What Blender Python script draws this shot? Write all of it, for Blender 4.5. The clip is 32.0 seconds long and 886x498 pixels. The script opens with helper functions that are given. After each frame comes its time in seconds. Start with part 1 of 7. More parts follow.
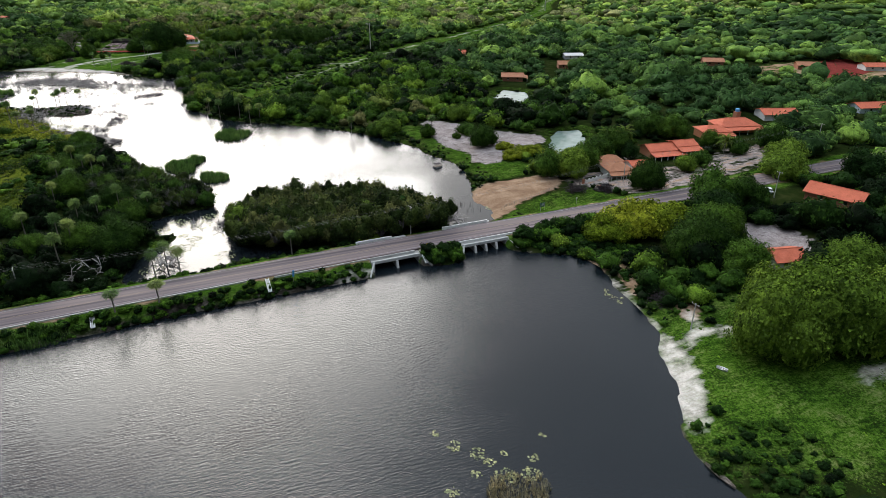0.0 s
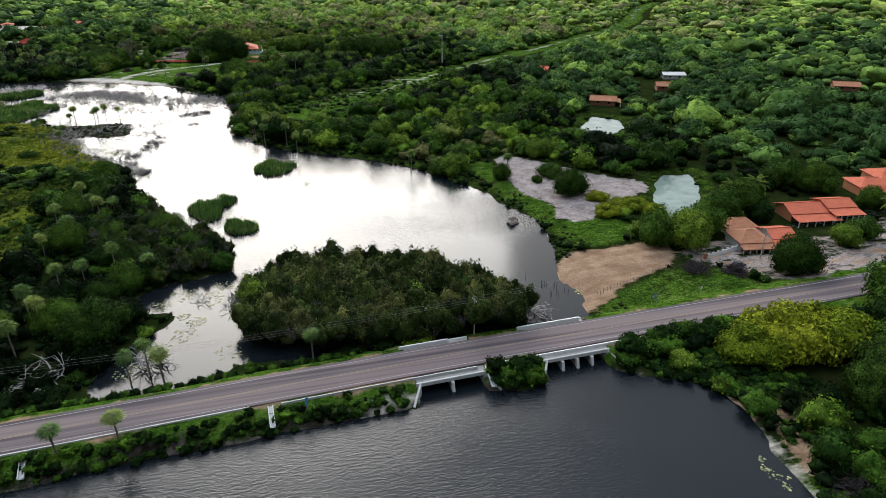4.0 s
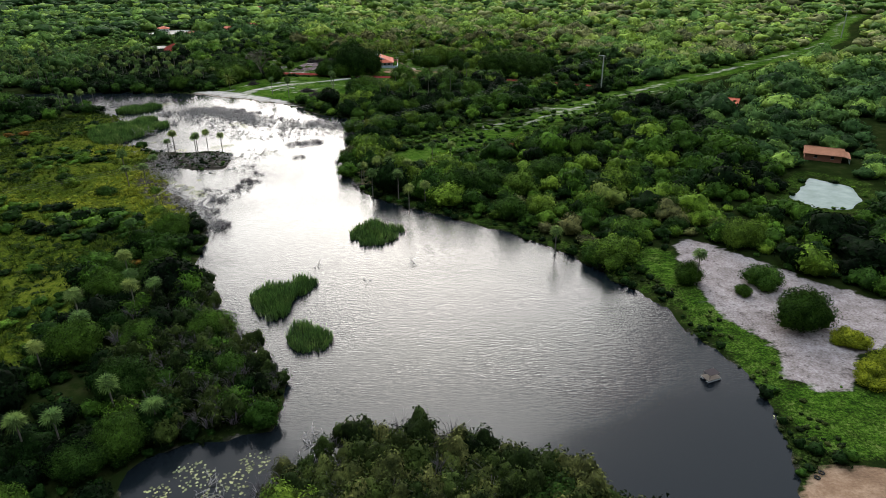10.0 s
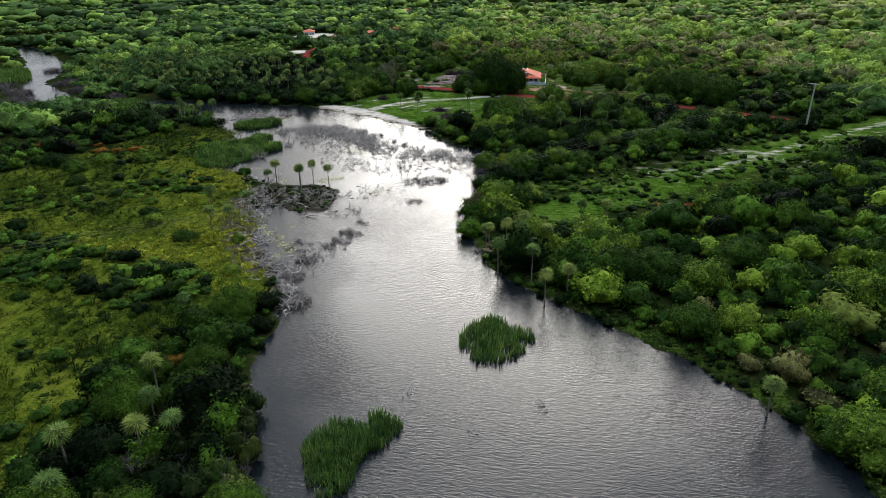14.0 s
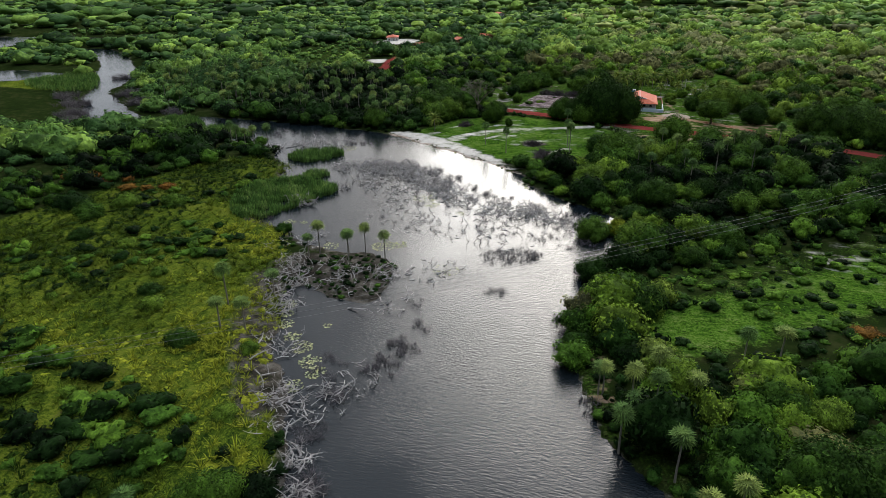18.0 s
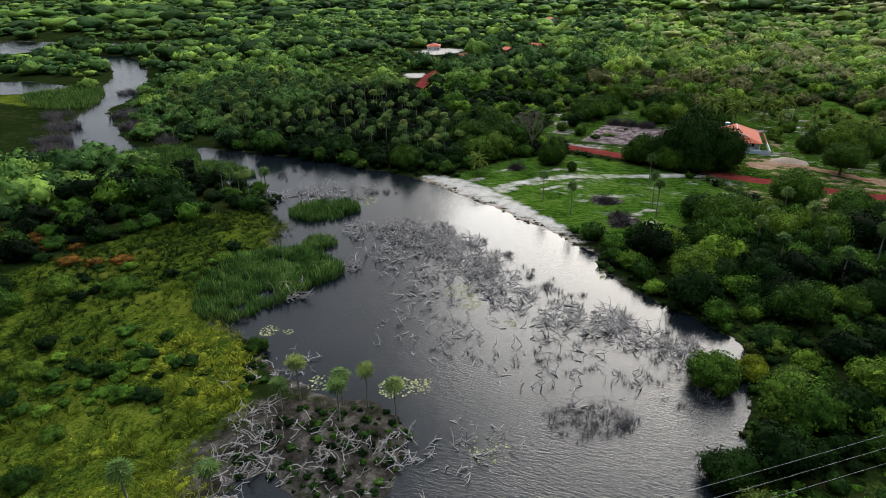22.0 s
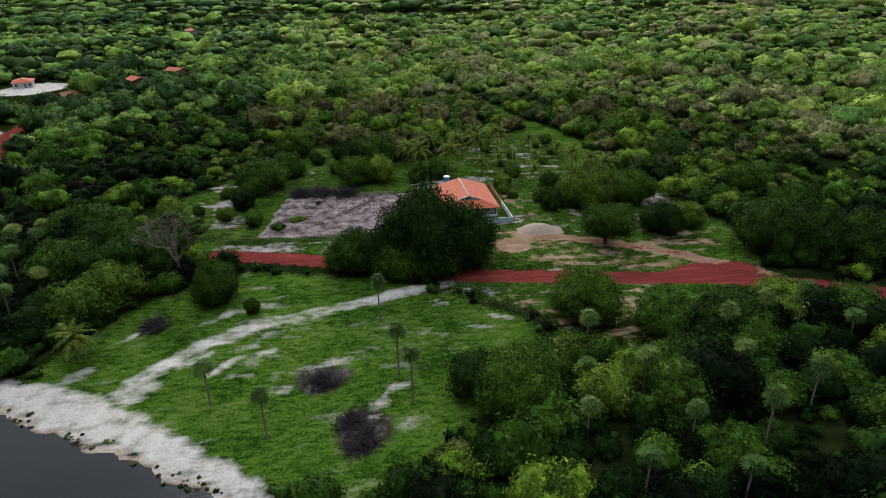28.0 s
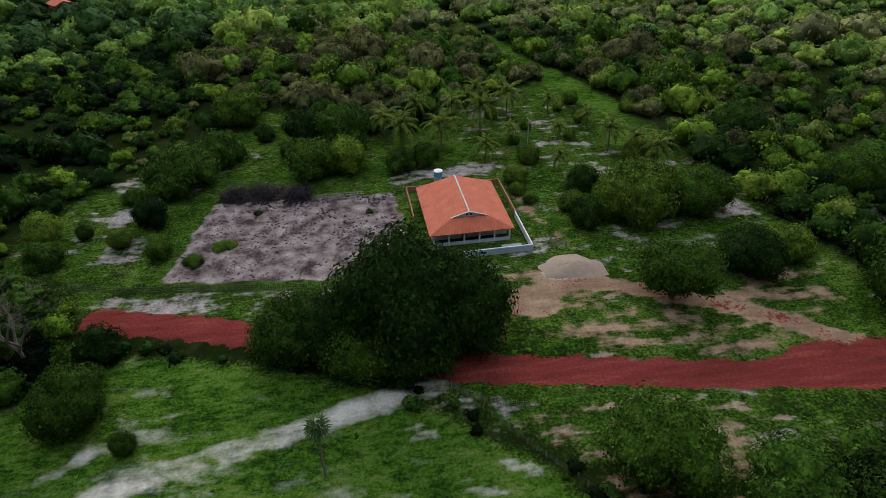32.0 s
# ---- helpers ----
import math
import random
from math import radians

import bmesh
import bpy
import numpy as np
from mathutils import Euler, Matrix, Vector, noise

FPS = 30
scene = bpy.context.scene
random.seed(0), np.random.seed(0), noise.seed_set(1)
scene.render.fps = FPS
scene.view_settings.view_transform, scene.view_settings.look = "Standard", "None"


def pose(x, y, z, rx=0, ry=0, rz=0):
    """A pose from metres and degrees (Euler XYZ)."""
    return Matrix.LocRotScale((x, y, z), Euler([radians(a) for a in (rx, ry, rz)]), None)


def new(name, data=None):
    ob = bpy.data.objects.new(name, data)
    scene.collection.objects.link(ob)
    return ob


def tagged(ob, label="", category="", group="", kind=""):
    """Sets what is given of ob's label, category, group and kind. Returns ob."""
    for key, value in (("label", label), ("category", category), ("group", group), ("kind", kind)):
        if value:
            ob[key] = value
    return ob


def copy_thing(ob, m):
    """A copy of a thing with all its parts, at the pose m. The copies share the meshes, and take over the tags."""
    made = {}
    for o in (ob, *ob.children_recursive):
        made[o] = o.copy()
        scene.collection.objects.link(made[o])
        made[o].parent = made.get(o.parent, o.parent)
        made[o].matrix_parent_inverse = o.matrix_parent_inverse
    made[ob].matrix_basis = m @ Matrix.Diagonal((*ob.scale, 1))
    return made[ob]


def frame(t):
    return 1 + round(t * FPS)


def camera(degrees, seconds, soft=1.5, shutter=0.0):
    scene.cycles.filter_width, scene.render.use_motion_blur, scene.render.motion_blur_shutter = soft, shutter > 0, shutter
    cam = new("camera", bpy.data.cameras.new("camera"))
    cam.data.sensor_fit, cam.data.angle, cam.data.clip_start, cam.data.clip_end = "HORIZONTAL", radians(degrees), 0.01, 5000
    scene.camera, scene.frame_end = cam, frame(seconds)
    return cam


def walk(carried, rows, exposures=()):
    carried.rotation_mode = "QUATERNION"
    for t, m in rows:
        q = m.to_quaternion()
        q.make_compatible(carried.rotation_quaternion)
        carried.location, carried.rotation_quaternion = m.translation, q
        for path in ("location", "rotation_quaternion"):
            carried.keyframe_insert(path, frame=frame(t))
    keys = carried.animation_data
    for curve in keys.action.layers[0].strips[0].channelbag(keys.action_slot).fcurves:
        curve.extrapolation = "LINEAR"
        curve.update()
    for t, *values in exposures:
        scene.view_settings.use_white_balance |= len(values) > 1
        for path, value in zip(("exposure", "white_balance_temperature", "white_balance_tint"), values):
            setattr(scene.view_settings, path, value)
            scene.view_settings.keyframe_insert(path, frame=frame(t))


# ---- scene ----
cam = camera(69.4, 32.0, 0.75)
METRES, EYE, TILT, LEAN, TURN = 460.0, 75.6, 1.75, -0.6, -20.9
ROWS = [
    (0.0, 0.0, 0.0, 0.0, -0.34, -27.6, 0.65),
    (0.5, -0.0002, 0.0083, -0.0004, -0.33, -27.58, 0.64),
    (1.0, -0.0007, 0.0225, -0.0012, -0.33, -27.55, 0.66),
    (1.5, -0.0003, 0.0392, -0.0021, -0.33, -27.52, 0.66),
    (2.0, -0.0002, 0.056, -0.0033, -0.15, -27.45, 0.67),
    (2.5, -0.0011, 0.0703, -0.0041, 2.11, -27.37, 0.77),
    (3.0, -0.0021, 0.0844, -0.0049, 5.42, -27.24, 0.96),
    (3.5, -0.0033, 0.0972, -0.0057, 5.62, -27.16, 0.96),
    (5.5, -0.0092, 0.1459, -0.0079, 9.14, -26.91, 1.17),
    (6.0, -0.011, 0.1575, -0.0084, 9.65, -26.88, 1.19),
    (6.5, -0.0129, 0.1687, -0.009, 11.2, -26.82, 1.31),
    (7.0, -0.0154, 0.1804, -0.0096, 12.69, -26.77, 1.36),
    (7.5, -0.0181, 0.1915, -0.0102, 13.85, -26.72, 1.41),
    (8.0, -0.0209, 0.2033, -0.0109, 15.14, -26.66, 1.48),
    (8.5, -0.0237, 0.215, -0.0113, 15.33, -26.64, 1.5),
    (9.0, -0.0267, 0.2268, -0.0117, 16.1, -26.61, 1.54),
    (9.5, -0.0301, 0.2391, -0.0124, 17.67, -26.54, 1.61),
    (10.0, -0.034, 0.2523, -0.013, 18.92, -26.48, 1.67),
    (10.5, -0.0387, 0.2676, -0.0136, 20.39, -26.44, 1.76),
    (11.0, -0.0442, 0.2823, -0.0141, 21.8, -26.37, 1.83),
    (11.5, -0.0503, 0.2973, -0.0145, 23.33, -26.32, 1.88),
    (12.0, -0.0562, 0.3111, -0.015, 24.87, -26.25, 1.98),
    (12.5, -0.0624, 0.3252, -0.0158, 26.55, -26.17, 2.07),
    (13.0, -0.069, 0.3384, -0.0164, 28.15, -26.1, 2.09),
    (13.5, -0.0761, 0.3517, -0.0171, 29.86, -26.02, 2.14),
    (14.0, -0.0832, 0.3644, -0.0176, 31.65, -25.93, 2.23),
    (14.5, -0.0911, 0.3774, -0.0182, 33.26, -25.87, 2.27),
    (16.5, -0.1273, 0.4307, -0.0191, 37.29, -25.77, 2.43),
    (17.0, -0.137, 0.4442, -0.019, 38.02, -25.74, 2.44),
    (17.5, -0.1476, 0.4582, -0.019, 38.71, -25.73, 2.44),
    (18.0, -0.1576, 0.4714, -0.0191, 39.43, -25.69, 2.46),
    (18.5, -0.1687, 0.485, -0.0194, 40.64, -25.62, 2.49),
    (19.0, -0.1794, 0.4982, -0.0197, 41.23, -25.61, 2.53),
    (19.5, -0.1901, 0.5111, -0.0201, 41.75, -25.56, 2.54),
    (20.0, -0.2016, 0.5244, -0.0206, 42.17, -25.53, 2.54),
    (20.5, -0.2124, 0.5372, -0.0211, 42.61, -25.52, 2.58),
    (21.0, -0.2241, 0.5504, -0.0217, 42.93, -25.49, 2.57),
    (21.5, -0.2361, 0.5639, -0.0222, 43.18, -25.47, 2.58),
    (22.0, -0.2488, 0.5782, -0.0225, 43.32, -25.47, 2.58),
    (22.5, -0.2607, 0.5919, -0.0228, 43.43, -25.47, 2.59),
    (23.0, -0.2733, 0.6057, -0.023, 43.47, -25.47, 2.6),
    (23.5, -0.2852, 0.6188, -0.0234, 43.39, -25.49, 2.59),
    (24.0, -0.2968, 0.6326, -0.0236, 41.78, -25.58, 2.54),
    (24.5, -0.3074, 0.6464, -0.0238, 38.16, -25.75, 2.48),
    (25.0, -0.3174, 0.6614, -0.0243, 33.97, -25.94, 2.34),
    (25.5, -0.3257, 0.6766, -0.0248, 29.76, -26.12, 2.22),
    (26.0, -0.333, 0.6931, -0.0255, 25.33, -26.28, 2.07),
    (26.5, -0.3386, 0.7094, -0.0261, 20.07, -26.45, 1.86),
    (28.5, -0.3554, 0.7803, -0.0268, 14.39, -26.66, 1.7),
    (29.0, -0.3591, 0.797, -0.0272, 14.38, -26.66, 1.72),
    (29.5, -0.363, 0.814, -0.028, 14.36, -27.63, 1.74),
    (30.0, -0.3669, 0.83, -0.0289, 14.33, -29.04, 1.77),
    (30.5, -0.3707, 0.8467, -0.0298, 14.31, -30.51, 1.82),
    (31.0, -0.3743, 0.8626, -0.0307, 14.29, -31.89, 1.86),
    (31.5, -0.3779, 0.879, -0.0315, 14.27, -33.34, 1.87),
    (32.0, -0.3812, 0.894, -0.0321, 14.27, -34.71, 1.9),
]
walk(cam, [(t, pose(0, 0, EYE, TILT, LEAN, TURN) @ pose(METRES * x, METRES * y, METRES * z, 90 + pitch, roll, yaw)) for t, x, y, z, yaw, pitch, roll in ROWS], [(0, 0.24), (3, 0.2), (13, 0.18), (20, 0.15), (26, 0.1), (29, -0.14), (32, -0.32)])

# ---------------------------------------------------------------- light
SUN_UP, SUN_YAW, CLOUD = 25.0, 1.0, 3.0
world = bpy.data.worlds.new("overcast_sky")
scene.world = world
world.use_nodes = True
wn, wl = world.node_tree.nodes, world.node_tree.links
wn.clear()
w_out = wn.new("ShaderNodeOutputWorld")
w_bg = wn.new("ShaderNodeBackground")
w_sky = wn.new("ShaderNodeTexSky")
w_sky.sky_type, w_sky.sun_disc = "NISHITA", False
w_sky.sun_elevation, w_sky.sun_rotation = radians(SUN_UP), radians(-SUN_YAW)
w_sky.air_density, w_sky.dust_density, w_sky.ozone_density = 1.0, 7.0, 1.0
w_grey = wn.new("ShaderNodeHueSaturation")
w_grey.inputs["Saturation"].default_value = 0.6
w_bg.inputs["Strength"].default_value = 0.05
wl.new(w_sky.outputs[0], w_grey.inputs["Color"])
wl.new(w_grey.outputs[0], w_bg.inputs["Color"])
# the cloud sheet: an overcast sky, about three times as bright overhead as at the horizon
w_dir = wn.new("ShaderNodeTexCoord")
w_sep = wn.new("ShaderNodeSeparateXYZ")
w_up = wn.new("ShaderNodeMapRange")
w_up.inputs["To Min"].default_value, w_up.inputs["To Max"].default_value = 0.28, 1.0
w_pow = wn.new("ShaderNodeMath")
w_pow.operation, w_pow.use_clamp = "POWER", True
w_pow.inputs[1].default_value = 6.0
w_cloud = wn.new("ShaderNodeBackground")
w_cloud.inputs["Color"].default_value = (0.82, 0.92, 1.06, 1)
w_mul = wn.new("ShaderNodeMath")
w_mul.operation = "MULTIPLY"
w_mul.inputs[1].default_value = CLOUD
w_sum = wn.new("ShaderNodeAddShader")
wl.new(w_dir.outputs["Generated"], w_sep.inputs[0])
wl.new(w_sep.outputs["Z"], w_pow.inputs[0])
wl.new(w_pow.outputs[0], w_up.inputs["Value"])
# and brighter towards the hidden sun than behind it
w_side = wn.new("ShaderNodeMapRange")
w_side.interpolation_type = "SMOOTHSTEP"
w_side.inputs["From Min"].default_value, w_side.inputs["From Max"].default_value = -0.7, 1.0
w_side.inputs["To Min"].default_value, w_side.inputs["To Max"].default_value = 0.0, 0.2
wl.new(w_sep.outputs["Y"], w_side.inputs["Value"])
wl.new(w_side.outputs[0], w_up.inputs["To Min"])
wl.new(w_up.outputs[0], w_mul.inputs[0])
wl.new(w_mul.outputs[0], w_cloud.inputs["Strength"])
wl.new(w_bg.outputs[0], w_sum.inputs[0])
wl.new(w_cloud.outputs[0], w_sum.inputs[1])
wl.new(w_sum.outputs[0], w_out.inputs[0])
sun_data = bpy.data.lights.new("sun", "SUN")
sun_data.energy, sun_data.angle, sun_data.color = 1.9, radians(40), (1.0, 0.98, 0.94)
sun = new("sun", sun_data)
sun.rotation_euler = (radians(90 - SUN_UP), 0, radians(180 + SUN_YAW))


# ---------------------------------------------------------------- materials
class Mat:
    """A small node-tree writer."""

    def __init__(self, name, rough=0.7, spec=0.3, metal=0.0):
        self.m = bpy.data.materials.new(name)
        self.m.use_nodes = True
        self.n, self.l = self.m.node_tree.nodes, self.m.node_tree.links
        self.n.clear()
        self.out = self.n.new("ShaderNodeOutputMaterial")
        self.b = self.n.new("ShaderNodeBsdfPrincipled")
        self.b.inputs["Roughness"].default_value = rough
        self.b.inputs["Specular IOR Level"].default_value = spec
        self.b.inputs["Metallic"].default_value = metal
        self.l.new(self.b.outputs[0], self.out.inputs[0])

    def pos(self):
        return self.n.new("ShaderNodeNewGeometry").outputs["Position"]

    def local(self):
        return self.n.new("ShaderNodeTexCoord").outputs["Object"]

    def noise(self, scale, detail=4.0, rough=0.55, vec=None, stretch=None, dist=0.0):
        t = self.n.new("ShaderNodeTexNoise")
        t.inputs["Scale"].default_value, t.inputs["Detail"].default_value = scale, detail
        t.inputs["Roughness"].default_value, t.inputs["Distortion"].default_value = rough, dist
        v = vec or self.pos()
        if stretch:
            mp = self.n.new("ShaderNodeMapping")
            mp.inputs["Rotation"].default_value = (0, 0, radians(stretch[3]) if len(stretch) > 3 else 0)
            mp.inputs["Scale"].default_value = stretch[:3]
            self.l.new(v, mp.inputs["Vector"])
            v = mp.outputs[0]
        self.l.new(v, t.inputs["Vector"])
        return t.outputs["Fac"]

    def ramp(self, fac, stops):
        r = self.n.new("ShaderNodeValToRGB")
        e = r.color_ramp.elements
        while len(e) < len(stops):
            e.new(0.5)
        for i, (p, c) in enumerate(stops):
            e[i].position = p
            e[i].color = (*c, 1) if not isinstance(c, (int, float)) else (c, c, c, 1)
        self.l.new(fac, r.inputs[0])
        return r.outputs[0]

    def mix(self, fac, a, b, mode="MIX"):
        x = self.n.new("ShaderNodeMix")
        x.data_type, x.blend_type = "RGBA", mode
        for sock, v in ((x.inputs[0], fac), (x.inputs[6], a), (x.inputs[7], b)):
            if isinstance(v, (int, float)):
                sock.default_value = v
            elif isinstance(v, tuple):
                sock.default_value = (*v, 1)
            else:
                self.l.new(v, sock)
        return x.outputs[2]

    def math(self, op, a, b=0.5):
        x = self.n.new("ShaderNodeMath")
        x.operation, x.use_clamp = op, op in ("MULTIPLY", "ADD", "SUBTRACT")
        for i, v in enumerate((a, b)):
            if isinstance(v, (int, float)):
                x.inputs[i].default_value = v
            else:
                self.l.new(v, x.inputs[i])
        return x.outputs[0]

    def attr(self, name):
        a = self.n.new("ShaderNodeAttribute")
        a.attribute_name = name
        return a.outputs["Fac"]

    def island(self):
        return self.n.new("ShaderNodeNewGeometry").outputs["Random Per Island"]

    def chance(self):
        return self.n.new("ShaderNodeObjectInfo").outputs["Random"]

    def color(self, c):
        if isinstance(c, tuple):
            self.b.inputs["Base Color"].default_value = (*c, 1)
        else:
            self.l.new(c, self.b.inputs["Base Color"])
        return self

    def bump(self, fac, strength, distance):
        x = self.n.new("ShaderNodeBump")
        x.inputs["Strength"].default_value, x.inputs["Distance"].default_value = strength, distance
        self.l.new(fac, x.inputs["Height"])
        self.l.new(x.outputs[0], self.b.inputs["Normal"])
        return self

    def through_light(self, share, color):
        t = self.n.new("ShaderNodeBsdfTranslucent")
        s = self.n.new("ShaderNodeMixShader")
        s.inputs[0].default_value = share
        if isinstance(color, tuple):
            t.inputs[0].default_value = (*color, 1)
        else:
            self.l.new(color, t.inputs[0])
        self.l.new(self.b.outputs[0], s.inputs[1])
        self.l.new(t.outputs[0], s.inputs[2])
        self.l.new(s.outputs[0], self.out.inputs[0])
        return self


def plain(name, c, rough=0.7, var=0.25, scale=1.5, spec=0.3, metal=0.0, bump=0.0):
    """Paint, timber or cement: one colour with stains at two scales."""
    m = Mat(name, rough, spec, metal)
    a = m.noise(scale, 6)
    b = m.noise(scale * 9, 3)
    dark = tuple(v * (1 - var) for v in c)
    lite = tuple(min(1, v * (1 + var * 0.6)) for v in c)
    m.color(m.mix(m.math("MULTIPLY", m.mix(0.5, a, b), 1.0), dark, lite))
    if bump:
        m.bump(b, 0.5, bump)
    return m.m


def leafy(name, stops, share=0.1, source="chance", rough=0.75, mottle=0.16, gloss=0.03):
    """Foliage: a hue for each plant, each leaf a little lighter or darker."""
    m = Mat(name, rough, gloss)
    s = m.chance() if source == "chance" else m.attr("tint")
    c = m.ramp(s, stops)
    c = m.mix(m.island(), m.mix(1.0, c, (0.38, 0.41, 0.43), "MULTIPLY"), m.mix(1.0, c, (1.72, 1.66, 1.48), "MULTIPLY"))
    clump = m.noise(0.4, 3, 0.6)
    fine = m.noise(2.6, 4, 0.7)
    lo, hi = 0.45 + 0.5 * mottle, 1.36 - 0.3 * mottle
    c = m.mix(m.ramp(clump, [(0.36, 0.0), (0.64, 1.0)]), m.mix(1.0, c, (lo, lo * 1.04, lo), "MULTIPLY"), m.mix(1.0, c, (hi * 1.06, hi, hi * 0.85), "MULTIPLY"))
    c = m.mix(m.ramp(fine, [(0.35, 0.0), (0.65, 1.0)]), m.mix(1.0, c, (0.6, 0.62, 0.62), "MULTIPLY"), m.mix(1.0, c, (1.3, 1.28, 1.2), "MULTIPLY"))
    m.color(c).bump(fine, 0.9, 0.22)
    m.through_light(share, c)
    return m.m


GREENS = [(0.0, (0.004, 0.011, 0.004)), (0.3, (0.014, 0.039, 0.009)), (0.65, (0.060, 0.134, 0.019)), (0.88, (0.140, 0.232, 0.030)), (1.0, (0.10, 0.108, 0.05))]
M_TREE = leafy("tree_leaves", [(0.0, (0.010, 0.028, 0.008)), (0.5, (0.044, 0.098, 0.017)), (1.0, (0.115, 0.190, 0.030))], 0.22)
M_LUSH = leafy("lush_leaves", [(0.0, (0.040, 0.092, 0.014)), (1.0, (0.105, 0.170, 0.026))], 0.2)
M_MANGO = leafy("mango_leaves", [(0.0, (0.016, 0.040, 0.009)), (1.0, (0.050, 0.105, 0.016))], 0.2)
M_WOODS = leafy("woodland_leaves", GREENS, 0.22, "tint")
# far foliage lightened and blued: distance haze is put into the leaf colours
M_FARWOODS = leafy("hazed_woodland_leaves", [(0.0, (0.034, 0.078, 0.028)), (0.3, (0.092, 0.180, 0.050)), (0.65, (0.172, 0.285, 0.064)), (0.88, (0.245, 0.350, 0.075)), (1.0, (0.20, 0.22, 0.11))], 0.22, "tint", mottle=0.4)
M_SCRUB = leafy("scrub_leaves", [(0.0, (0.012, 0.023, 0.008)), (0.5, (0.034, 0.054, 0.015)), (1.0, (0.095, 0.105, 0.042))], 0.15, "tint")
M_GOLD = leafy("golden_leaves", [(0.0, (0.10, 0.155, 0.014)), (1.0, (0.19, 0.23, 0.022))], 0.2, mottle=0.3)
M_RUST = leafy("rust_leaves", [(0.0, (0.115, 0.040, 0.014)), (1.0, (0.13, 0.075, 0.018))], 0.2)
M_PALM = leafy("fan_palm_leaves", [(0.0, (0.070, 0.135, 0.046)), (0.6, (0.115, 0.19, 0.062)), (1.0, (0.21, 0.27, 0.085))], 0.2, mottle=0.75)
M_COCO = leafy("coconut_leaves", [(0.0, (0.065, 0.115, 0.024)), (1.0, (0.16, 0.20, 0.045))], 0.25, mottle=0.7)
M_REED = leafy("reed_leaves", [(0.0, (0.040, 0.100, 0.030)), (0.7, (0.10, 0.19, 0.055)), (1.0, (0.20, 0.29, 0.11))], 0.25, "tint", mottle=0.5)
M_TUFT = leafy("meadow_grass_leaves", [(0.0, (0.016, 0.036, 0.006)), (0.35, (0.054, 0.086, 0.010)), (0.7, (0.110, 0.148, 0.016)), (1.0, (0.20, 0.23, 0.026))], 0.25, "tint", mottle=0.6)
M_SWARD = leafy("lawn_grass_leaves", [(0.0, (0.030, 0.076, 0.010)), (0.6, (0.064, 0.138, 0.014)), (1.0, (0.115, 0.190, 0.022))], 0.2, "tint", mottle=0.5)
M_STRAW = leafy("dry_reed_leaves", [(0.0, (0.20, 0.18, 0.13)), (1.0, (0.38, 0.35, 0.27))], 0.2, "tint", mottle=0.7)
M_LILY = leafy("lily_pad_leaves", [(0.0, (0.20, 0.22, 0.13)), (1.0, (0.32, 0.33, 0.21))], 0.1, "tint", 0.4, mottle=0.8)
M_BARK = plain("bark", (0.13, 0.10, 0.075), 0.9, 0.4, 3.0, bump=0.03)
M_PALMBARK = plain("palm_bark", (0.20, 0.18, 0.15), 0.9, 0.35, 4.0, bump=0.03)
M_DEAD = plain("bleached_dead_wood", (0.36, 0.335, 0.32), 0.85, 0.6, 2.0, bump=0.02)
M_BRUSH = plain("cut_brushwood", (0.038, 0.029, 0.031), 0.9, 0.6, 2.0)
M_CLOD = plain("dark_clods", (0.060, 0.044, 0.042), 0.95, 0.6, 2.5)
M_TWIG = plain("drowned_twigs", (0.090, 0.078, 0.084), 0.9, 0.4, 1.2)
M_CONCRETE = plain("weathered_whitewashed_concrete", (0.52, 0.52, 0.50), 0.85, 0.45, 0.9, bump=0.01)
M_PIER = plain("stained_concrete", (0.33, 0.32, 0.30), 0.9, 0.5, 0.9, bump=0.01)
M_WHITE = plain("white_paint", (0.74, 0.74, 0.72), 0.6, 0.22, 0.8)
M_STUCCO = plain("whitewashed_wall", (0.66, 0.66, 0.66), 0.8, 0.25, 0.7)
M_BLUEWALL = plain("pale_blue_wall", (0.50, 0.58, 0.68), 0.8, 0.2, 0.7)
M_ORANGEWALL = plain("orange_wall", (0.48, 0.20, 0.10), 0.8, 0.25, 0.7)
M_BRICKWALL = plain("bare_brick_wall", (0.34, 0.15, 0.09), 0.9, 0.35, 1.5)
M_POLE = plain("grey_concrete_pole", (0.42, 0.41, 0.39), 0.8, 0.25, 1.0)
M_TIMBER = plain("grey_timber", (0.20, 0.17, 0.14), 0.9, 0.4, 2.0)
M_WIRE = plain("wire", (0.16, 0.16, 0.16), 0.6, 0.1, 1.0, metal=0.3)
M_DARK = plain("dark_opening", (0.012, 0.012, 0.012), 0.8, 0.1)
M_GLASS = plain("dark_glass", (0.015, 0.018, 0.02), 0.08, 0.1, spec=0.6)
M_RUBBER = plain("rubber", (0.02, 0.02, 0.02), 0.8, 0.2)
M_RED = plain("red_car_paint", (0.55, 0.02, 0.025), 0.25, 0.05, spec=0.5)
M_SILVER = plain("silver_car_paint", (0.60, 0.62, 0.64), 0.25, 0.05, spec=0.5)
M_BLACK = plain("black_car_paint", (0.015, 0.015, 0.018), 0.2, 0.05, spec=0.5)
M_YELLOW = plain("yellow_sign_paint", (0.80, 0.42, 0.02), 0.5, 0.1)
M_GREENSIGN = plain("green_sign_paint", (0.02, 0.10, 0.06), 0.5, 0.1)
M_BLUE = plain("blue_paint", (0.08, 0.32, 0.60), 0.5, 0.15)
M_ASBESTOS = plain("grey_fibre_cement", (0.55, 0.55, 0.54), 0.85, 0.25, 0.8)
M_LINEY = plain("faded_yellow_road_paint", (0.27, 0.205, 0.15), 0.8, 0.6, 1.2)
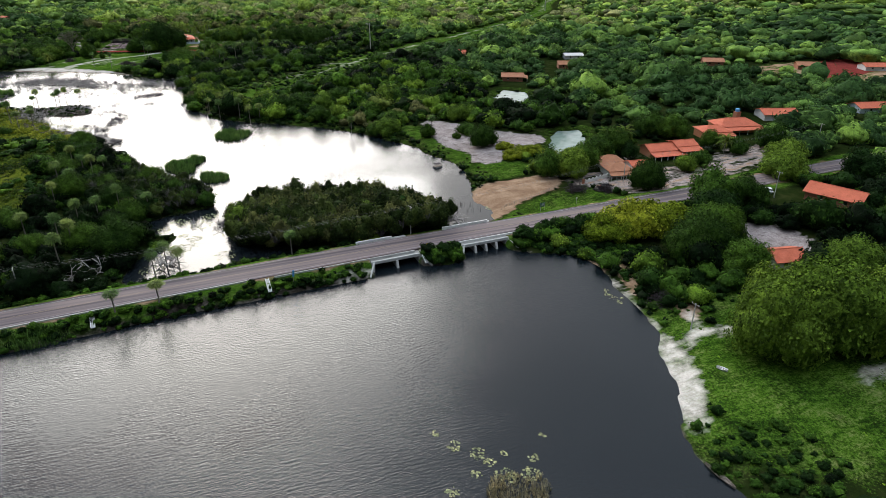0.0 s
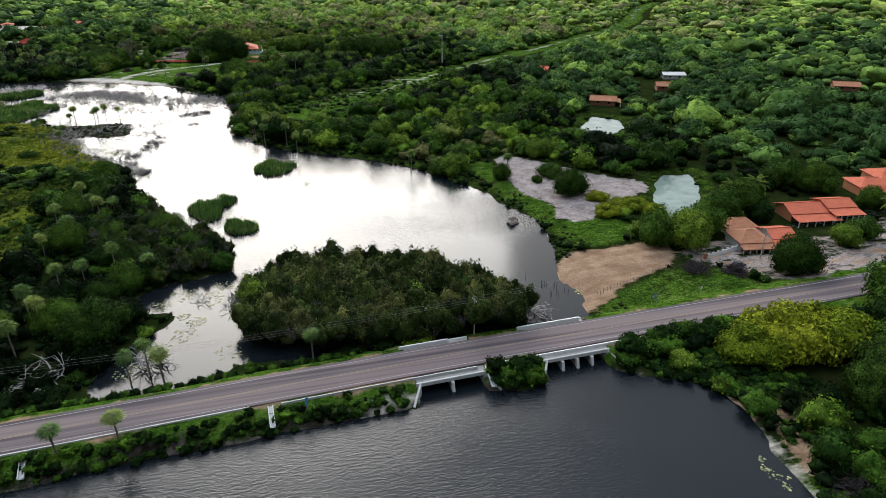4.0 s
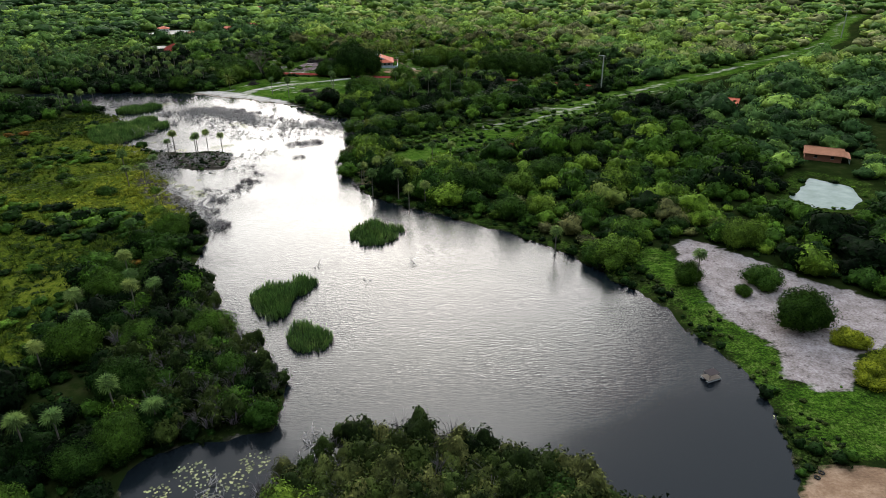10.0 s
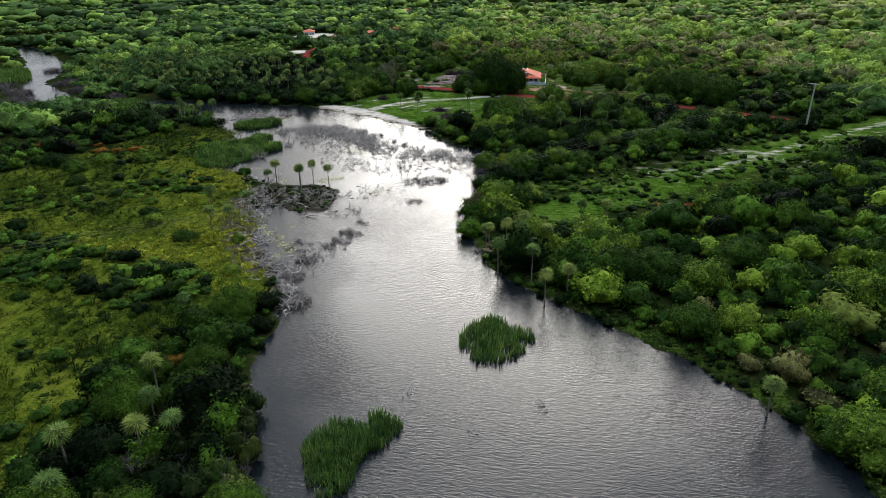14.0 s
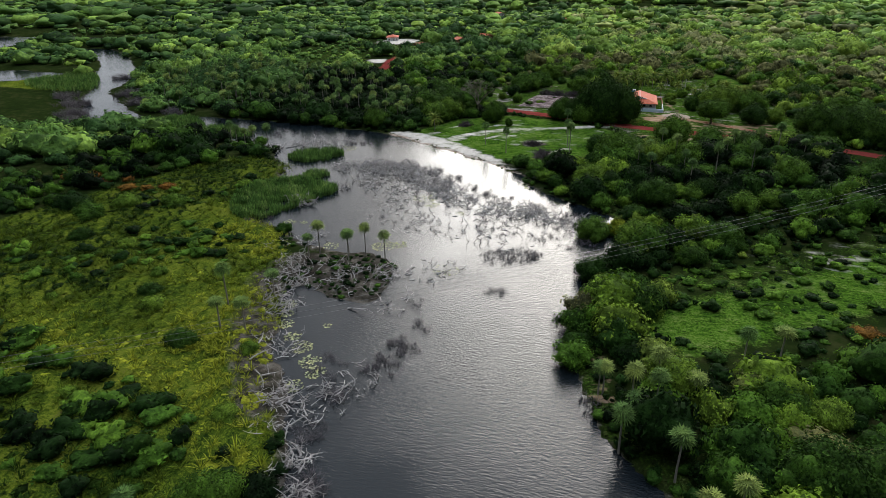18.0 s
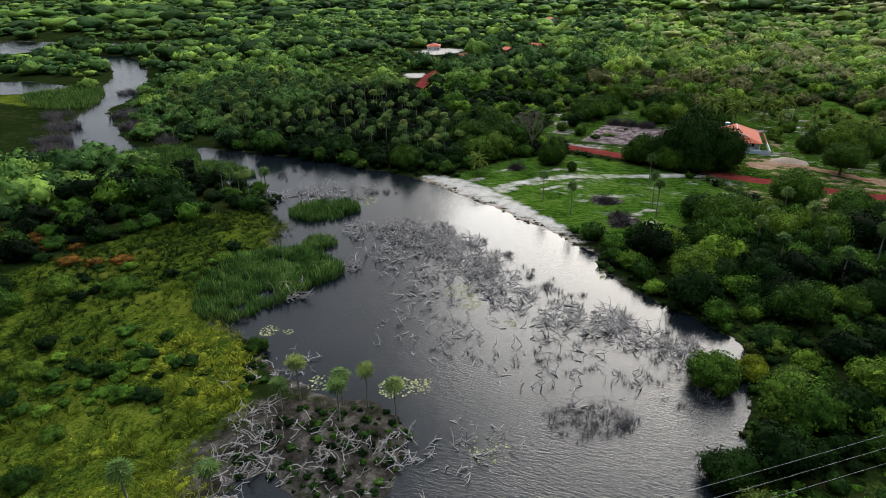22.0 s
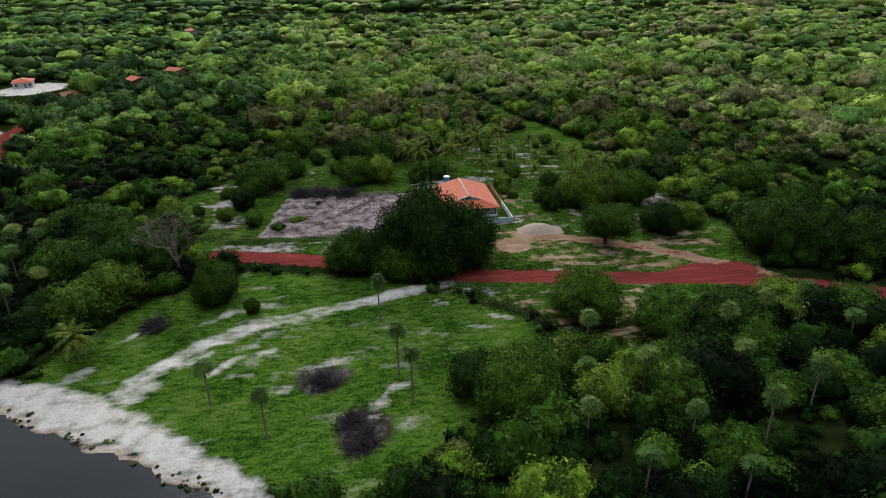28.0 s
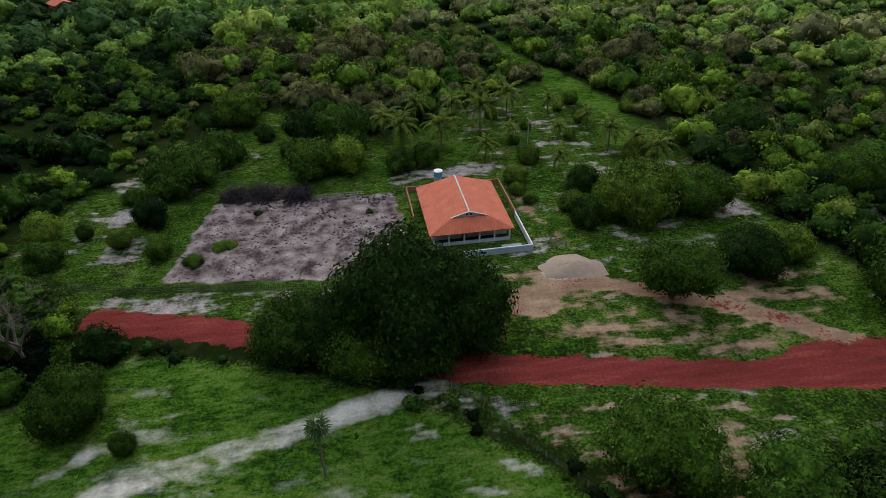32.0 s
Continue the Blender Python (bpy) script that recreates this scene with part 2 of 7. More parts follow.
M_LINEW = plain("worn_white_road_paint", (0.30, 0.29, 0.29), 0.8, 0.6, 0.9)


def roof_mat(name, c):
    m = Mat(name, 0.8, 0.2)
    a, b = m.noise(0.5, 5), m.noise(5.0, 3)
    col = m.mix(a, tuple(v * 0.62 for v in c), tuple(min(1, v * 1.2) for v in c))
    col = m.mix(m.ramp(b, [(0.45, 0.0), (0.75, 0.5)]), col, tuple(v * 0.4 for v in c))
    w = m.n.new("ShaderNodeTexWave")
    w.bands_direction = "X"
    w.inputs["Scale"].default_value, w.inputs["Distortion"].default_value = 1.1, 0.4
    m.l.new(m.local(), w.inputs["Vector"])
    m.color(col).bump(w.outputs["Fac"], 0.8, 0.06)
    return m.m


M_TILE = roof_mat("new_clay_tiles", (0.56, 0.145, 0.080))
M_TILEOLD = roof_mat("old_clay_tiles", (0.40, 0.18, 0.10))

# ground: grass, sand, bare soil and red earth by the plan's zones, broken up by noise
m = Mat("ground_cover", 0.95, 0.0)
n1, n2, n3 = m.noise(0.045, 5), m.noise(0.35, 5), m.noise(2.2, 4)
grain = m.mix(0.5, n2, n3)
blade = m.mix(0.5, n3, m.noise(6.5, 3))
# wild: woodland floor coloured near-black to deepen the shade between trees
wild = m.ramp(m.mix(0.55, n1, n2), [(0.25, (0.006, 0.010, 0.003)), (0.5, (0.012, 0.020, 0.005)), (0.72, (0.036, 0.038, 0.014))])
lawn = m.ramp(m.mix(0.45, m.mix(0.5, m.noise(0.11, 5, 0.65), m.noise(0.7, 4, 0.6, stretch=(0.6, 1.5, 1, -28))), blade), [(0.41, (0.008, 0.022, 0.004)), (0.47, (0.026, 0.062, 0.007)), (0.53, (0.058, 0.118, 0.013)), (0.60, (0.125, 0.150, 0.048))])
mead = m.ramp(m.mix(0.5, m.mix(0.5, n1, m.noise(0.5, 5, 0.65, stretch=(1.5, 0.7, 1, 30))), blade), [(0.41, (0.008, 0.017, 0.004)), (0.465, (0.026, 0.046, 0.006)), (0.515, (0.062, 0.086, 0.009)), (0.56, (0.115, 0.135, 0.016)), (0.63, (0.070, 0.062, 0.028))])
sand = m.ramp(grain, [(0.2, (0.28, 0.245, 0.21)), (0.5, (0.50, 0.46, 0.41)), (0.8, (0.66, 0.62, 0.57))])
bare = m.mix(m.ramp(m.noise(0.8, 4, 0.65), [(0.57, 0.0), (0.68, 0.7)]), m.ramp(grain, [(0.3, (0.10, 0.082, 0.076)), (0.5, (0.25, 0.215, 0.205)), (0.72, (0.42, 0.38, 0.375))]), (0.040, 0.031, 0.027))
soil = m.ramp(grain, [(0.3, (0.10, 0.072, 0.070)), (0.5, (0.26, 0.205, 0.198)), (0.72, (0.46, 0.40, 0.385))])
field = m.mix(m.ramp(m.mix(0.5, m.noise(0.3, 4), m.noise(2.2, 6, 0.8)), [(0.45, 0.0), (0.58, 0.92)]), soil, (0.030, 0.021, 0.020))
tanc = m.ramp(m.mix(0.42, m.mix(0.5, m.noise(0.09, 5, 0.65), m.noise(0.3, 4, 0.6, stretch=(0.5, 1.6, 1, 20))), grain), [(0.3, (0.095, 0.058, 0.036)), (0.48, (0.22, 0.143, 0.092)), (0.6, (0.34, 0.24, 0.165)), (0.75, (0.46, 0.36, 0.28))])
mudc = m.ramp(m.mix(0.4, n2, blade), [(0.38, (0.010, 0.009, 0.007)), (0.5, (0.040, 0.035, 0.028)), (0.62, (0.12, 0.108, 0.092))])
redc = m.ramp(m.mix(0.4, m.noise(0.5, 5, stretch=(0.25, 1.6, 1, 12)), n3), [(0.3, (0.085, 0.018, 0.017)), (0.55, (0.165, 0.033, 0.028)), (0.8, (0.27, 0.085, 0.06))])


rag = m.ramp(m.mix(0.45, m.mix(0.5, m.noise(0.16, 4), n2), n3), [(0.3, 0.0), (0.7, 1.0)])
rag2 = m.ramp(m.mix(0.35, m.noise(0.22, 5, 0.6, stretch=(0.45, 1.6, 1, -28)), n2), [(0.33, 0.0), (0.67, 1.0)])
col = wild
for zone, c, lo, hi in (("meadow", mead, 0.75, 1.2), ("lawn", lawn, 0.75, 1.2), ("mud", mudc, 0.75, 1.2), ("bare", bare, 0.85, 1.12), ("field", field, 0.85, 1.12), ("tan", tanc, 0.85, 1.15), ("sand", sand, 0.74, 1.4), ("red", redc, 0.85, 1.05)):
    x = m.n.new("ShaderNodeMath")
    x.operation = "MULTIPLY_ADD"
    m.l.new(m.attr(zone), x.inputs[0])
    x.inputs[1].default_value = 1.0
    m.l.new(rag2 if zone in ("sand", "bare", "field", "tan") else rag, x.inputs[2])
    y = m.n.new("ShaderNodeMapRange")
    y.inputs["From Min"].default_value, y.inputs["From Max"].default_value = lo, hi
    m.l.new(x.outputs[0], y.inputs["Value"])
    here = m.math("MULTIPLY", m.attr(zone), 5.0)
    col = m.mix(m.math("MULTIPLY", y.outputs[0], here), col, c)
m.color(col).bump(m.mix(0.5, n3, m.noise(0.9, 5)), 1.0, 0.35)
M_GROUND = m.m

# water: dark, with wind ripples across the breeze, smooth in the sheltered arm behind the island and among the drowned wood
m = Mat("lagoon_water", 0.12, 0.5)
m.b.inputs["IOR"].default_value = 1.33
deep = m.ramp(m.noise(0.012, 3), [(0.3, (0.003, 0.006, 0.009)), (0.7, (0.010, 0.013, 0.015))])
m.color(deep)
rip = m.mix(0.35, m.noise(1.5, 3, 0.55, stretch=(0.42, 1.5, 1, 14)), m.noise(3.4, 2, 0.5, stretch=(0.6, 1.3, 1, -6)))
calm = m.ramp(m.noise(0.02, 3), [(0.35, 0.25), (0.65, 1.0)])
w_xyz = m.n.new("ShaderNodeSeparateXYZ")
m.l.new(m.pos(), w_xyz.inputs[0])
wind = []
for lo, hi in ((194.0, 216.0), (150.0, 141.0), (430.0, 370.0)):
    w_mr = m.n.new("ShaderNodeMapRange")
    w_mr.interpolation_type = "SMOOTHSTEP"
    w_mr.inputs["From Min"].default_value, w_mr.inputs["From Max"].default_value = lo, hi
    w_mr.inputs["To Min"].default_value = 0.07 if lo < 400 else 0.5
    m.l.new(w_xyz.outputs["Y"], w_mr.inputs["Value"])
    wind.append(w_mr.outputs[0])
calm = m.math("MULTIPLY", calm, m.math("MULTIPLY", m.math("MAXIMUM", wind[0], wind[1]), wind[2]))
m.bump(m.mix(calm, (0.5, 0.5, 0.5), rip), 1.0, 0.17)
M_WATER = m.m

# silty water, its base colour lightened to carry part of the sky's reflection
m = Mat("shallow_sky_tinted_water", 0.08, 0.5)
m.b.inputs["IOR"].default_value = 1.33
m.color(m.ramp(m.noise(0.2, 3), [(0.3, (0.14, 0.19, 0.16)), (0.7, (0.22, 0.28, 0.24))])).bump(m.noise(2.0, 2), 0.3, 0.03)
M_POND = m.m

m = Mat("asphalt", 0.85, 0.25)
a, b = m.noise(0.6, 5, 0.6, stretch=(0.04, 1, 1, -2.5)), m.noise(6, 3)
lane = m.ramp(m.noise(0.9, 3, 0.5, stretch=(0.012, 1, 1, -2.5)), [(0.38, (0.060, 0.050, 0.055)), (0.5, (0.105, 0.088, 0.092)), (0.62, (0.150, 0.122, 0.118))])
m.color(m.mix(m.mix(0.6, a, b), m.mix(1.0, lane, (0.62, 0.6, 0.62), "MULTIPLY"), m.mix(1.0, lane, (1.5, 1.45, 1.45), "MULTIPLY"))).bump(b, 0.4, 0.01)
M_ASPHALT = m.m


# ---------------------------------------------------------------- plan
def soft_line(pts, n=2, closed=True):
    """Corner-cutting of a plan line."""
    p = np.array(pts, float)
    for _ in range(n):
        q = np.roll(p, -1, 0) if closed else p[1:]
        o = p if closed else p[:-1]
        r = np.empty((2 * len(o), 2))
        r[0::2], r[1::2] = o * 0.75 + q * 0.25, o * 0.25 + q * 0.75
        p = r if closed else np.vstack([p[:1], r, p[-1:]])
    return p


def line_dist(pts, X, Y, closed=False):
    d = np.full(X.shape, 1e9)
    n = len(pts)
    for i in range(n if closed else n - 1):
        (ax, ay), (bx, by) = pts[i], pts[(i + 1) % n]
        ux, uy = bx - ax, by - ay
        k = np.clip(((X - ax) * ux + (Y - ay) * uy) / (ux * ux + uy * uy + 1e-9), 0, 1)
        d = np.minimum(d, (X - ax - k * ux) ** 2 + (Y - ay - k * uy) ** 2)
    return np.sqrt(d)


def depth_in(pts, X, Y):
    """Metres inside a closed plan line; negative outside."""
    odd = np.zeros(X.shape, bool)
    n = len(pts)
    for i in range(n):
        (ax, ay), (bx, by) = pts[i], pts[(i + 1) % n]
        if ay != by:
            odd ^= ((ay > Y) != (by > Y)) & (X < (bx - ax) * (Y - ay) / (by - ay) + ax)
    d = line_dist(pts, X, Y, True)
    return np.where(odd, d, -d)


def lattice(X, Y, size, seed):
    """Smooth value noise, 0 to 1."""
    u, v = X / size, Y / size
    i, j = np.floor(u), np.floor(v)
    f, g = u - i, v - j
    f, g = f * f * (3 - 2 * f), g * g * (3 - 2 * g)

    def h(a, b):
        s = np.sin(a * 127.1 + b * 311.7 + seed * 74.7) * 43758.5453
        return s - np.floor(s)
    return (h(i, j) * (1 - f) + h(i + 1, j) * f) * (1 - g) + (h(i, j + 1) * (1 - f) + h(i + 1, j + 1) * f) * g


def step(a, b, x):
    k = np.clip((x - a) / (b - a), 0, 1)
    return k * k * (3 - 2 * k)


EAST = [(76, 151), (80, 166), (77, 175), (86, 190), (87, 205), (84, 219), (80, 234), (72, 251), (66, 263), (53, 278), (40, 287), (27, 297), (14, 306), (3, 322), (-5, 345), (-4, 362), (2, 385), (3, 408), (-3, 417), (-16, 425), (-30, 433), (-34, 444), (-45, 454), (-65, 465), (-89, 480), (-105, 487), (-128, 492), (-160, 494), (-186, 496), (-212, 494)]
RIVER = [(-238, 484), (-255, 494), (-277, 511), (-311, 535), (-318, 556), (-342, 594), (-395, 648), (-470, 705), (-506, 690), (-412, 640), (-386, 606), (-329, 548), (-317, 526), (-279, 489), (-256, 462), (-241, 462)]
WEST = [(-204, 473), (-176, 464), (-150, 457), (-138, 455), (-134, 441), (-120, 428), (-116, 405), (-108, 384), (-95, 380), (-88, 376), (-74, 367), (-56, 372), (-49, 364), (-47, 353), (-47, 345), (-56, 343), (-71, 348), (-69, 338), (-58, 322), (-50, 312), (-44, 300), (-37, 290), (-34, 280), (-32, 268), (-28, 252), (-20, 240), (-10, 226), (-2, 216), (2, 208)]
ARM = [(0, 201), (-6, 197), (-14, 197), (-20, 193), (-19, 185), (-9, 182), (-10, 178), (-18, 171), (-23, 164), (-24, 155), (-14, 151.5), (-3, 154), (4, 160), (20, 156), (21, 160), (12, 165), (5, 170), (0, 179), (5, 187), (12, 192), (26, 190), (45, 182), (60, 172), (65, 162), (62, 152)]
LAGOON = soft_line(EAST + RIVER + WEST + ARM)
LAKE = soft_line([(-320, 118), (-100, 127), (-45, 132), (-30, 134.5), (0, 137), (24, 137), (33, 135), (36, 140), (47, 140), (51, 136), (57, 136), (61, 140), (73, 140), (78, 133), (89, 126), (87, 108), (86, 94), (80, 83), (71, 67), (66, 60), (65, 55), (68, 45), (75, 20), (90, -60), (100, -400), (-700, -400), (-700, 60)])
SLOUGHS = [[(-560, 560), (-462, 576), (-441, 586), (-395, 583), (-388, 563), (-418, 545), (-480, 545)], [(-700, 690), (-640, 770), (-580, 758), (-592, 712), (-570, 660), (-640, 640)], [(-560, 760), (-500, 800), (-470, 790), (-520, 750)]]
PONDS = [[(136, 226), (146, 237), (156, 236), (149, 222), (141, 211), (132, 199), (122, 200), (128, 213)], [(145, 303), (152, 312), (161, 321), (170, 311), (164, 300), (157, 294), (148, 295)]]
ROAD = soft_line([(-900, 100), (-300, 126), (-100, 138.5), (-46, 142), (0, 144.6), (40, 146.4), (76, 147.4), (108, 148.4), (142, 149.2), (212, 153), (300, 157), (900, 190)], 2, False)
REDROAD = soft_line([(-66.5, 538), (-62, 536.4), (-45, 532.5), (-26, 524.5), (-10, 518.7), (10, 515.5), (30, 512), (54, 509.5), (80, 499), (100, 490), (120, 480)], 2, False)
SPUR = soft_line([(-4, 517), (0, 524), (4, 531), (12, 537)], 2, False)
DIRT = soft_line([(6, 533), (13, 538), (24, 535), (40, 528), (52, 519), (64, 508)], 2, False)
TRACK = soft_line([(-11, 515), (-26, 511.5), (-45, 506), (-58, 502), (-67, 494), (-74, 485)], 2, False)
FARTRACK = soft_line([(20, 352), (59, 382), (94, 416), (149, 467), (230, 530), (304, 592), (378, 664), (430, 760), (520, 860)], 2, False)
LONGLINE = soft_line([(52, 618), (30, 680), (5, 790), (-60, 1100), (-120, 1500)], 2, False)
BRIDGES = [(35.5, 47.5), (60.5, 73.0)]
FARLANE = soft_line([(-164, 618), (-175, 650), (-183, 675), (-183, 713), (-185, 750)], 2, False)
CLEARN = soft_line([(-252, 640), (-210, 630), (-196, 650), (-204, 690), (-222, 722), (-248, 752), (-272, 758), (-284, 706)])
MEADOW = soft_line([(-56, 205), (-50, 222), (-52, 240), (-58, 260), (-53, 276), (-44, 285), (-41, 294), (-48, 304), (-55, 310), (-62, 328), (-72, 350), (-92, 378), (-108, 384), (-116, 405), (-112, 424), (-124, 438), (-142, 440), (-158, 416), (-166, 378), (-172, 350), (-190, 320), (-170, 280), (-140, 245), (-110, 215), (-75, 200)])
SCRUBBAND = [(-64, 288), (-90, 292), (-130, 300), (-150, 305)]
MEADOW2 = soft_line([(-500, 560), (-420, 535), (-350, 520), (-318, 545), (-350, 585), (-385, 555), (-420, 540)])
LAWN = soft_line([(-96, 487), (-82, 514), (-62, 530), (-40, 524), (-15, 513), (8, 494), (0, 480), (-16, 466), (-31, 453), (-42, 458), (-62, 467), (-80, 477)])
BEACHN = soft_line([(-108, 489), (-98, 492), (-82, 487), (-66, 476), (-48, 462), (-33, 447), (-38, 448), (-65, 464), (-90, 479)])
BEACHE = soft_line([(72, 160), (78, 176), (84, 187), (96, 185), (106, 188), (114, 186), (113, 178), (104, 170), (90, 167), (82, 158)])
POCKET = soft_line([(87, 190), (88, 207), (100, 208), (113, 202), (108, 190), (96, 187)])
BARE = soft_line([(92, 266), (99, 272), (107, 259), (122, 240), (135, 233), (134, 225), (120, 218), (110, 216), (104, 204), (93, 206), (94, 214), (97, 220), (91, 228), (90, 246)])
BANKE = soft_line([(84, 206), (94, 205), (97, 220), (90, 246), (92, 268), (76, 264), (83, 236), (87, 216)])
SANDS = soft_line([(69, 66), (79, 84), (85, 95), (85, 109), (89, 119), (91, 116), (87.8, 100), (86, 88), (83.5, 78), (77.5, 68), (72, 62)])
VGRASS = soft_line([(76, 152), (82, 162), (104, 171), (120, 170), (124, 153)])
YARD = soft_line([(112, 176), (122, 186), (140, 176), (165, 176), (200, 186), (216, 182), (205, 166), (178, 162), (150, 154), (128, 154), (121, 166)])
YARD2 = soft_line([(128, 112), (138, 128), (150, 120), (147, 104), (136, 98)])
YARD3 = soft_line([(300, 300), (330, 318), (395, 320), (420, 260), (350, 230), (330, 250), (350, 290)])
FIELD = [(-59, 548), (-54, 576.5), (-15, 576), (-12, 552), (-28, 544)]
ENDOPEN = soft_line([(-92, 548), (-92, 575), (-74, 598), (-55, 630), (-42, 634), (-36, 612), (-14, 608), (14, 630), (44, 656), (58, 622), (64, 580), (66, 550), (76, 532), (62, 505), (20, 490), (-4, 505), (-40, 533), (-64, 538)])
GRASSE = soft_line([(8, 371), (20, 362), (44, 360), (66, 367), (92, 385), (116, 409), (168, 468), (158, 478), (94, 440), (60, 408), (26, 386)])
SLOPEB = soft_line([(-5, 509), (5, 500), (13, 489), (22, 480), (32, 481), (37, 489), (27, 500), (44, 504), (20, 510)])
PALMWOOD = soft_line([(-104, 496), (-140, 502), (-200, 505), (-250, 512), (-290, 560), (-270, 620), (-180, 600), (-120, 560), (-95, 530)])


def bridge_gap(X, Y):
    g = np.zeros(X.shape)
    for a, b in BRIDGES:
        g = np.maximum(g, step(-0.6, 0.6, np.minimum(X - a, b - X)) * step(12.5, 10, np.abs(Y - 147)))
    return g


def shore(X, Y):
    """Metres from the water on land; negative in it."""
    w = depth_in(LAGOON, X, Y)
    for p in [LAKE] + SLOUGHS + PONDS:
        w = np.maximum(w, depth_in(p, X, Y))
    return -w + (lattice(X, Y, 5.0, 3) - 0.5) * 2.2 + (lattice(X, Y, 14.0, 4) - 0.5) * 2.0


def height(X, Y):
    X, Y = np.atleast_1d(np.asarray(X, float)), np.atleast_1d(np.asarray(Y, float))
    d = shore(X, Y)
    land = 0.9 * step(0, 9, d) + 2.0 * step(8, 90, d) + 0.35 * (lattice(X, Y, 9.0, 7) - 0.4) * step(1, 8, d) + 1.2 * (lattice(X, Y, 60, 8) - 0.5) * step(15, 60, d)
    z = np.where(d > 0, land + 0.02, np.maximum(d * 0.3, -1.4))
    rd = line_dist(ROAD, X, Y)
    e = step(9.6, 5.0, rd) * (1 - bridge_gap(X, Y))
    z = z * (1 - e) + 2.82 * e
    z = np.where(bridge_gap(X, Y) > 0.5, -1.2, z)
    fl = step(5, 2.6, line_dist(REDROAD, X, Y))
    z = z * (1 - fl) + 2.7 * fl
    fl = step(9, 3, -depth_in([(-14, 549), (-14, 578), (12, 578), (12, 549)], X, Y))
    return z * (1 - fl) + 3.0 * fl




# ---------------------------------------------------------------- mesh tools
def tri_mesh(name, V, T, mats, tint=None, smooth=False):
    """A mesh from arrays of points and triangles."""
    me = bpy.data.meshes.new(name)
    V, T = np.asarray(V, np.float32), np.asarray(T, np.int32)
    k = T.shape[1]
    me.vertices.add(len(V))
    me.vertices.foreach_set("co", V.ravel())
    me.loops.add(T.size)
    me.loops.foreach_set("vertex_index", T.ravel())
    me.polygons.add(len(T))
    me.polygons.foreach_set("loop_start", np.arange(0, T.size, k, dtype=np.int32))
    me.update(calc_edges=True)
    me.polygons.foreach_set("use_smooth", np.full(len(T), smooth))
    for mt in mats if isinstance(mats, (list, tuple)) else [mats]:
        me.materials.append(mt)
    if tint is not None:
        me.attributes.new("tint", "FLOAT", "POINT").data.foreach_set("value", np.asarray(tint, np.float32))
    me.validate()
    return me


def spread(V, T, places):
    """Copies of a template at rows of (x, y, z, turn, wide, high), as one set of points and triangles."""
    P = np.asarray(places, float)
    c, s = np.cos(P[:, 3])[:, None], np.sin(P[:, 3])[:, None]
    x = (V[None, :, 0] * c - V[None, :, 1] * s) * P[:, 4:5] + P[:, 0:1]
    y = (V[None, :, 0] * s + V[None, :, 1] * c) * P[:, 4:5] + P[:, 1:2]
    z = V[None, :, 2] * P[:, 5:6] + P[:, 2:3]
    W = np.stack([x, y, z], -1).reshape(-1, 3)
    F = (T[None] + (np.arange(len(P)) * len(V))[:, None, None]).reshape(-1, T.shape[1])
    return W, F


def join(sets):
    V, T, n = [], [], 0
    for v, t in sets:
        V.append(v)
        T.append(t + n)
        n += len(v)
    return np.vstack(V), np.vstack(T)


def ball(sub):
    bm = bmesh.new()
    bmesh.ops.create_icosphere(bm, subdivisions=sub, radius=1)
    V = np.array([v.co[:] for v in bm.verts])
    T = np.array([[v.index for v in f.verts] for f in bm.faces])
    bm.free()
    return V, T


BALLS = {k: ball(k) for k in (1, 2, 3, 4, 5)}


def leaf_quads(P, N, size, rng, slim=0.6):
    """Pointed leaf sprays, a triangle each, at P facing about N."""
    k = len(P)
    N = N + rng.normal(0, 0.38, (k, 3))
    N /= np.linalg.norm(N, axis=1)[:, None]
    A = np.cross(N, rng.normal(0, 1, (k, 3)))
    A /= np.linalg.norm(A, axis=1)[:, None]
    B = np.cross(N, A)
    s = (size * rng.uniform(0.7, 1.35, k))[:, None]
    V = np.stack([P - A * s, P + B * s * slim + A * s * 0.5, P - B * s * slim + A * s * 0.6], 1).reshape(-1, 3)
    return V, np.arange(3 * k).reshape(-1, 3)


